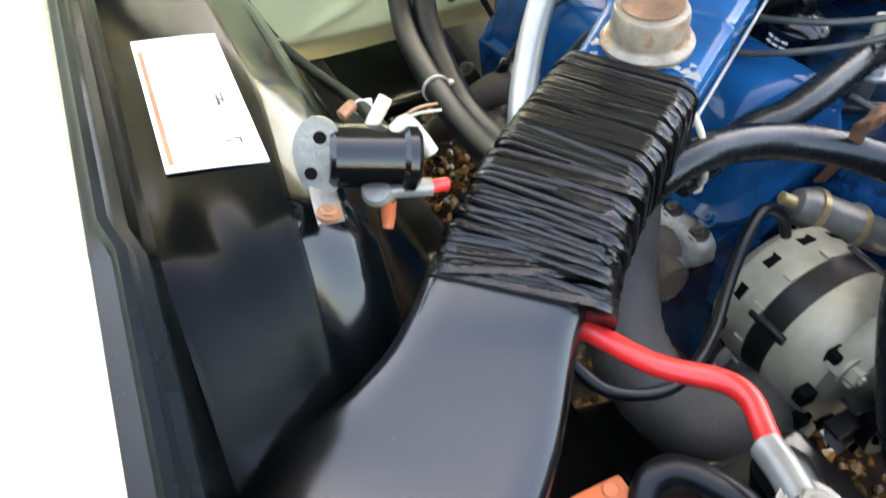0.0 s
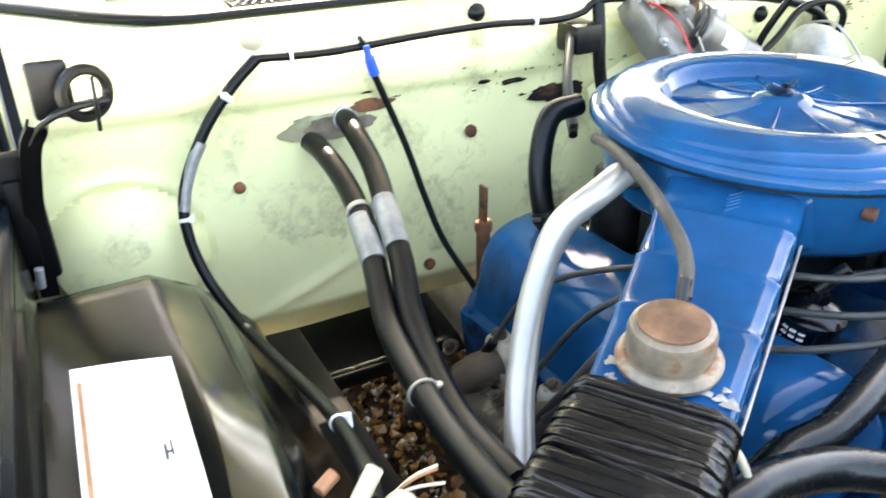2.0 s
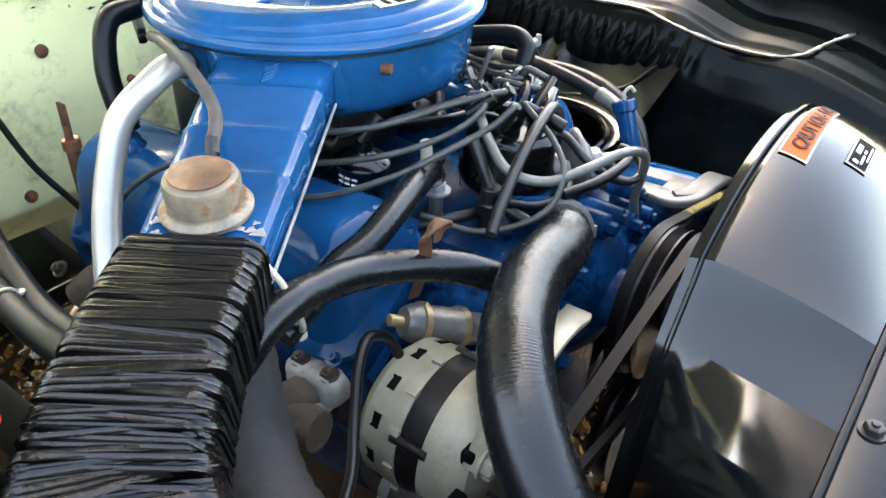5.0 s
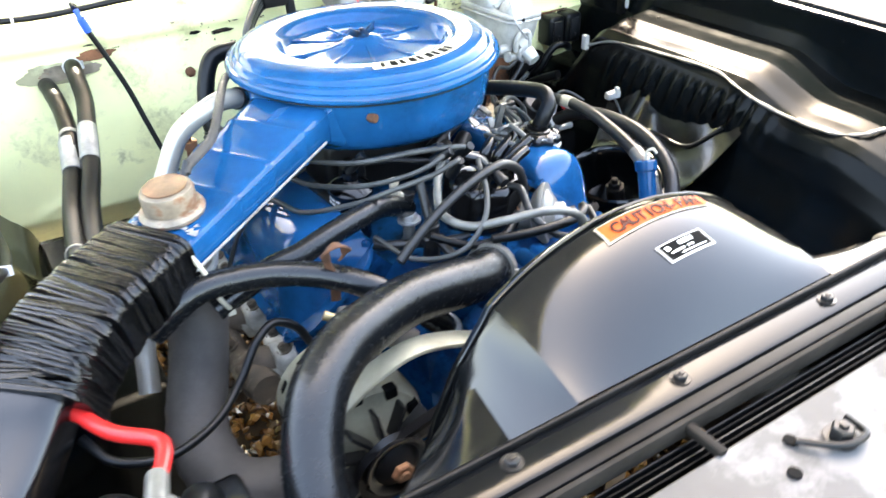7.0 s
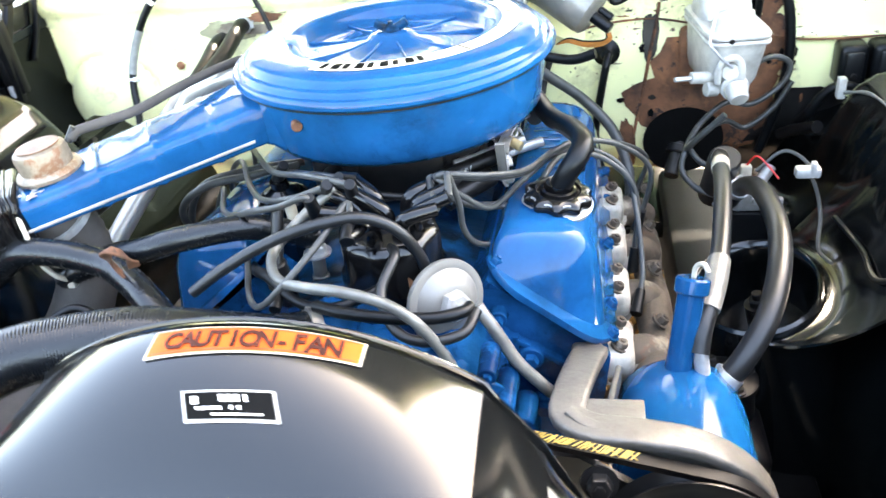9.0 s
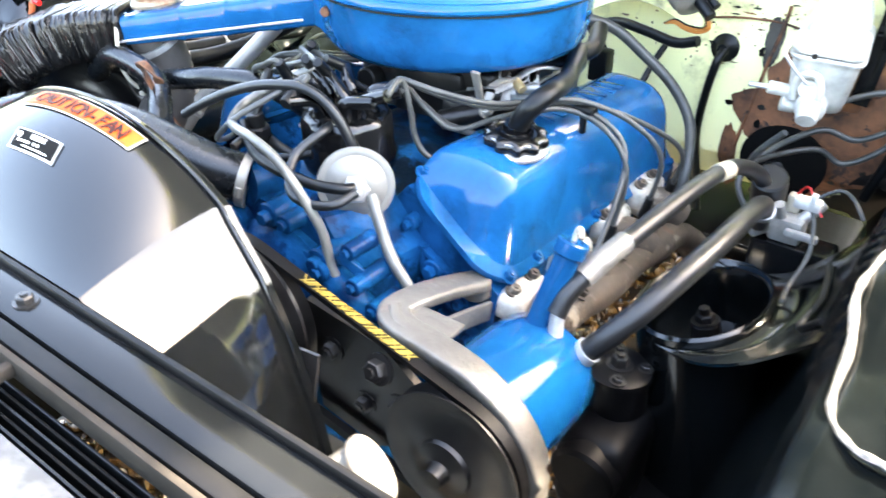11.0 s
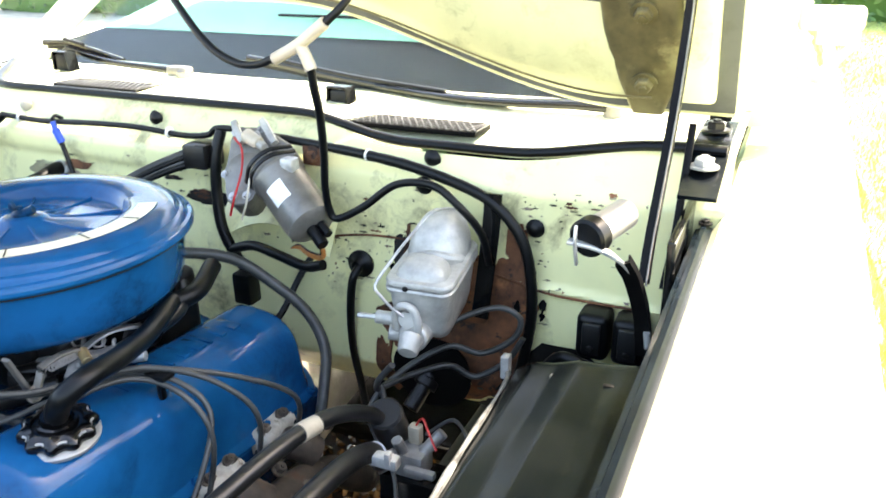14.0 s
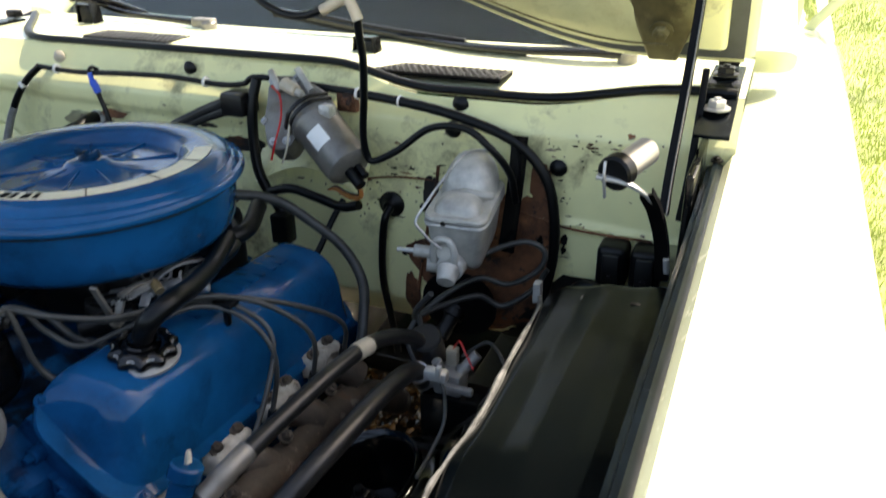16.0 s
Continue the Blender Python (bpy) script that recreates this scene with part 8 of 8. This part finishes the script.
for pts, r, m, lab in (([(-0.13, -0.05, 0.84), (-0.18, -0.08, 0.842), (-0.235, -0.10, 0.838), (-0.28, -0.09, 0.80), (-0.30, -0.04, 0.72)], 0.0048, M_WIRE_GREY, "grey lead under the snout"), ([(-0.13, -0.03, 0.835), (-0.19, -0.055, 0.838), (-0.25, -0.075, 0.828), (-0.29, -0.06, 0.77), (-0.30, -0.02, 0.70)], 0.0048, M_WIRE_GREY, "second grey lead under the snout"), ([(-0.10, -0.12, 0.862), (-0.06, -0.16, 0.875), (-0.01, -0.19, 0.872), (0.05, -0.185, 0.860)], 0.004, M_RUBBER, "black wire under the air cleaner"), ([(-0.08, -0.30, 0.84), (-0.04, -0.325, 0.826), (0.0, -0.335, 0.830), (0.04, -0.31, 0.836)], 0.005, M_RUBBER, "black hose by the thermostat"), ([(-0.15, -0.20, 0.80), (-0.11, -0.255, 0.815), (-0.05, -0.28, 0.812), (0.0, -0.275, 0.80)], 0.006, M_RUBBER_GREY, "dark hose in the valley"), ([(0.06, -0.15, 0.85), (0.10, -0.155, 0.835), (0.14, -0.150, 0.826), (0.12, -0.19, 0.80)], 0.0045, M_WIRE_GREY, "grey wire beside the carburettor"), ([(0.09, 0.0, 0.862), (0.13, 0.05, 0.868), (0.15, 0.10, 0.870), (0.13, 0.16, 0.88)], 0.012, M_RUBBER, "black vacuum hose under the air cleaner"), ([(0.07, 0.13, 0.87), (0.11, 0.12, 0.865), (0.15, 0.07, 0.862), (0.16, 0.02, 0.86)], 0.010, M_RUBBER_GREY, "dark hose behind the carburettor")):
    hose("engine_wire", pts, r, m, lab, "wire", group="engine wires")
solo("dipstick_handle", sweep([(-0.205, -0.300, 0.80), (-0.212, -0.318, 0.845), (-0.222, -0.326, 0.880), (-0.214, -0.332, 0.892), (-0.203, -0.331, 0.888), (-0.198, -0.326, 0.876), (-0.202, -0.320, 0.866)], round_rect(0.011, 0.0028, 0.001, 2), 8), M_RUST, "brown rusty curled dipstick handle", "dipstick")
dip = hose("transmission_dipstick", [(-0.212, 0.205, 0.60), (-0.214, 0.215, 0.70), (-0.212, 0.222, 0.790)], 0.0085, M_RUST, "rusty transmission dipstick tube", "dipstick")
part("handle", put(box((-0.2145, 0.2145, 0.785), (-0.2105, 0.230, 0.845), 0.001), rod((-0.212, 0.222, 0.785), (-0.212, 0.222, 0.80), 0.011, 12)), M_RUST, dip, "flat rusty handle")
hose("hot_air_duct", [(-0.345, -0.232, 0.885), (-0.340, -0.215, 0.84), (-0.340, -0.220, 0.79), (-0.358, -0.250, 0.74), (-0.385, -0.31, 0.70), (-0.375, -0.37, 0.675), (-0.33, -0.39, 0.66), (-0.28, -0.38, 0.65), (-0.25, -0.31, 0.64)], 0.033, M_DUCT_GREY, "ribbed grey fabric hot air duct", "duct", seg=20, clamps=((0.05, M_STEEL, 0.008), (0.95, M_STEEL, 0.010)), scale=lambda f: 1 + 0.025 * math.sin(f * 210))
hose("alternator_wire", [(-0.49, -0.36, 0.80), (-0.470, -0.39, 0.785), (-0.425, -0.40, 0.775), (-0.375, -0.378, 0.772), (-0.338, -0.350, 0.785), (-0.310, -0.330, 0.808), (-0.285, -0.318, 0.815), (-0.262, -0.318, 0.80), (-0.25, -0.32, 0.775)], 0.0046, M_RUBBER, "black wire looping to the alternator", "wire")
red = hose("battery_cable", [(-0.505, -0.345, 0.84), (-0.484, -0.376, 0.839), (-0.465, -0.414, 0.840), (-0.438, -0.440, 0.840), (-0.433, -0.458, 0.842), (-0.440, -0.478, 0.842), (-0.447, -0.492, 0.844)], 0.0070, M_RED, "thick red battery cable", "cable")
tie = hose("cable_tie", [(-0.344, -0.277, 0.900), (-0.336, -0.285, 0.88), (-0.330, -0.290, 0.855), (-0.322, -0.286, 0.834), (-0.316, -0.275, 0.820)], 0.0026, M_CREAM, "cream cable tie hanging from the duct", "cable tie")
part("head", box((-0.320, -0.279, 0.812), (-0.311, -0.270, 0.823), 0.002), M_CREAM, tie)

# bulkhead harness, hung along the cowl
H1 = [(-0.441, 0.328, 1.003), (-0.353, 0.330, 0.999), (-0.242, 0.330, 1.004), (-0.140, 0.330, 1.006), (-0.05, 0.330, 1.001), (0.000, 0.330, 1.006), (0.028, 0.330, 1.019), (0.125, 0.332, 1.013), (0.264, 0.330, 1.003), (0.350, 0.326, 0.993), (0.432, 0.324, 0.972), (0.474, 0.322, 0.950), (0.505, 0.322, 0.910), (0.517, 0.322, 0.86), (0.519, 0.322, 0.80), (0.508, 0.322, 0.73), (0.49, 0.325, 0.66)]
hz = hose("wiring_harness", H1, 0.0074, M_RUBBER, "taped black wiring harness along the bulkhead", "harness", seg=12, scale=lambda f: 0.62 + 0.40 * ease(0.35, 0.55, f) + 0.03 * math.sin(f * 300))
for x, z in ((0.205, 1.008), (0.275, 1.002), (-0.075, 1.003), (-0.40, 1.001)):
    part("tie", turned([(0.0050, -0.0018), (0.0088, -0.0018), (0.0088, 0.0018), (0.0050, 0.0018)], (x, 0.331, z), (1, 0, -0.05), 14), M_WHITE, hz, "white tape band")
hose("wiring_harness", [(-0.438, 0.328, 1.003), (-0.470, 0.322, 0.978), (-0.505, 0.318, 0.938), (-0.535, 0.312, 0.885), (-0.545, 0.300, 0.840), (-0.538, 0.275, 0.79), (-0.520, 0.22, 0.755), (-0.510, 0.12, 0.765), (-0.508, 0.0, 0.80), (-0.515, -0.08, 0.83), (-0.530, -0.16, 0.865), (-0.548, -0.215, 0.895)], 0.0062, M_RUBBER, "black harness dropping past the inner apron", "harness", clamps=((0.12, M_WHITE, 0.004), (0.36, M_WHITE, 0.004), (0.80, M_WHITE, 0.004)))
solo("harness_sleeve", tube([(-0.512, 0.316, 0.925), (-0.524, 0.314, 0.906), (-0.536, 0.311, 0.88), (-0.5435, 0.305, 0.855)], 0.0068, 12), M_LINE_GREY, "bright grey sleeve on the harness", "sleeve")
hose("harness_branch", [(0.026, 0.330, 1.015), (0.022, 0.318, 0.98), (0.022, 0.310, 0.93), (0.032, 0.300, 0.875), (0.055, 0.295, 0.835), (0.075, 0.300, 0.80)], 0.0085, M_RUBBER, "black taped harness branch", "harness")
hose("harness_branch", [(0.05, 0.295, 0.842), (0.10, 0.285, 0.858), (0.15, 0.275, 0.855), (0.20, 0.268, 0.848), (0.235, 0.262, 0.858)], 0.0075, M_RUBBER, "black harness branch to the wiper motor", "harness")
solo("harness_plug", box((0.062, 0.272, 0.762), (0.094, 0.300, 0.812), 0.004), M_RUBBER, "black plug at the harness end", "plug")
for k in range(4):
    hose("motor_wire", [(0.256 - 0.002 * k, 0.236, 0.895), (0.256 - 0.002 * k, 0.236, 0.884 + 0.001 * k), (0.240, 0.244, 0.874 + 0.0025 * k), (0.218, 0.254, 0.872 + 0.0025 * k), (0.196, 0.264, 0.876 + 0.002 * k), (0.178, 0.270, 0.872)], 0.0014, M_WIRE_ORANGE if k < 3 else M_RUBBER, "dull orange wiper motor wire" if k < 3 else "thin black wiper motor wire", "wire", group="motor wires", seg=6)
for k in range(4):
    hose("bulkhead_wire", [(0.0 - 0.004 * k, 0.335, 0.960 + 0.008 * k), (-0.04, 0.30, 0.958 + 0.006 * k), (-0.085, 0.24, 0.935 + 0.005 * k), (-0.11, 0.19, 0.90 + 0.004 * k)], 0.0055, M_WIRE_GREY if k % 2 else M_RUBBER, "wire from the bulkhead down behind the air cleaner", "wire", group="bulkhead wires")
solo("wire_connector", box((-0.028, 0.300, 0.958), (0.014, 0.348, 0.996), 0.005), M_STEEL_DARK, "black wire connector on the bulkhead", "connector")
hose("fuel_pipe", [(0.060, 0.140, 0.885), (0.085, 0.165, 0.889), (0.129, 0.204, 0.872), (0.172, 0.227, 0.835), (0.218, 0.237, 0.795), (0.258, 0.217, 0.755), (0.279, 0.175, 0.714), (0.283, 0.15, 0.67)], 0.0078, M_WIRE_GREY, "grey bent pipe from behind the air cleaner", "pipe")
hose("speedometer_cable", [(0.255, 0.325, 0.834), (0.250, 0.312, 0.815), (0.240, 0.318, 0.755), (0.234, 0.330, 0.69), (0.245, 0.33, 0.63), (0.26, 0.32, 0.57)], 0.0062, M_RUBBER, "black cable hanging from the bulkhead grommet", "cable")
hose("throttle_cable", [(0.165, 0.335, 0.83), (0.155, 0.31, 0.80), (0.148, 0.27, 0.76), (0.14, 0.22, 0.74)], 0.005, M_RUBBER, "thin black cable to the carburettor", "cable")
ws = thing("washer_hose", "black washer hose with a cream tee joint", "hose", (0.26, 0.25, 0.92))
part("tube", tube([(0.312, 0.150, 1.152), (0.308, 0.160, 1.125), (0.300, 0.180, 1.091), (0.276, 0.220, 1.03), (0.260, 0.242, 0.980), (0.256, 0.255, 0.945), (0.266, 0.258, 0.932), (0.304, 0.262, 0.952), (0.350, 0.268, 0.986), (0.404, 0.262, 0.993), (0.440, 0.262, 0.970), (0.462, 0.282, 0.93), (0.465, 0.305, 0.88)], 0.0052, 12), M_RUBBER, ws)
part("tube", tube([(0.268, 0.152, 1.158), (0.240, 0.153, 1.148), (0.211, 0.155, 1.147), (0.175, 0.162, 1.158), (0.141, 0.17, 1.181), (0.095, 0.185, 1.222), (0.050, 0.205, 1.262), (-0.01, 0.25, 1.277), (-0.08, 0.30, 1.278), (-0.266, 0.36, 1.273), (-0.402, 0.38, 1.272), (-0.50, 0.40, 1.29)], 0.0046, 10), M_RUBBER, ws)
part("tube", tube([(0.330, 0.150, 1.193), (0.355, 0.160, 1.218), (0.367, 0.18, 1.25), (0.366, 0.24, 1.278), (0.371, 0.32, 1.29), (0.38, 0.37, 1.29)], 0.0046, 10), M_RUBBER, ws)
tee = tube([(0.264, 0.152, 1.155), (0.298, 0.150, 1.172), (0.334, 0.150, 1.197)], 0.0068, 12)
put(tee, tube([(0.300, 0.150, 1.172), (0.307, 0.150, 1.160), (0.313, 0.150, 1.146)], 0.0068, 12))
part("tee_joint", tee, M_CREAM, ws, "cream plastic tee joint")
for k, pts in enumerate(([(0.404, 0.140, 0.803), (0.375, 0.155, 0.765), (0.362, 0.185, 0.735), (0.385, 0.230, 0.752), (0.425, 0.265, 0.770), (0.465, 0.280, 0.760), (0.505, 0.288, 0.785), (0.515, 0.290, 0.815), (0.490, 0.285, 0.830), (0.455, 0.270, 0.822), (0.425, 0.24, 0.81)], [(0.366, 0.185, 0.738), (0.385, 0.225, 0.738), (0.425, 0.262, 0.742), (0.458, 0.275, 0.725), (0.498, 0.285, 0.752), (0.520, 0.288, 0.79)], [(0.364, 0.184, 0.738), (0.380, 0.165, 0.722), (0.405, 0.150, 0.716), (0.424, 0.138, 0.71)], [(0.362, 0.186, 0.736), (0.355, 0.165, 0.71), (0.375, 0.145, 0.69), (0.40, 0.128, 0.686)])):
    hose("brake_pipe", pts, 0.0042, M_WIRE_GREY, "dark grey steel brake pipe", "pipe", group="brake pipes", seg=10)
hose("valve_wire", [(0.436, 0.135, 0.728), (0.448, 0.13, 0.745), (0.462, 0.118, 0.735), (0.475, 0.11, 0.72)], 0.0014, M_RED, "thin red brake switch wire", "wire", seg=6)
hose("valve_wire", [(0.45, 0.135, 0.72), (0.48, 0.14, 0.745), (0.50, 0.13, 0.745), (0.52, 0.11, 0.73)], 0.0025, M_WIRE_GREY, "thin grey brake switch wire", "wire", seg=6)
hose("apron_wire", [(0.476, -0.008, 0.792), (0.487, -0.015, 0.77), (0.492, -0.03, 0.74), (0.486, -0.06, 0.715), (0.49, -0.10, 0.72)], 0.0022, M_WIRE_GREY, "grey wire beside the spring tower", "wire", seg=8)
solo("apron_connector", put(box((0.462, -0.018, 0.784), (0.490, -0.004, 0.797), 0.003), box((0.478, -0.02, 0.79), (0.484, -0.012, 0.805), 0.001)), M_STEEL, "bright wire connector at the apron", "connector")
hose("corner_hose", [(0.625, 0.285, 0.768), (0.608, 0.27, 0.779), (0.592, 0.266, 0.786), (0.575, 0.27, 0.784), (0.560, 0.275, 0.768), (0.549, 0.28, 0.745), (0.54, 0.30, 0.72)], 0.0075, M_RUBBER, "black hose curling behind the apron", seg=12)
hose("firewall_hose", [(0.515, 0.30, 0.70), (0.530, 0.27, 0.72), (0.545, 0.22, 0.745)], 0.009, M_RUBBER, "black hose behind the brake valve", seg=12)
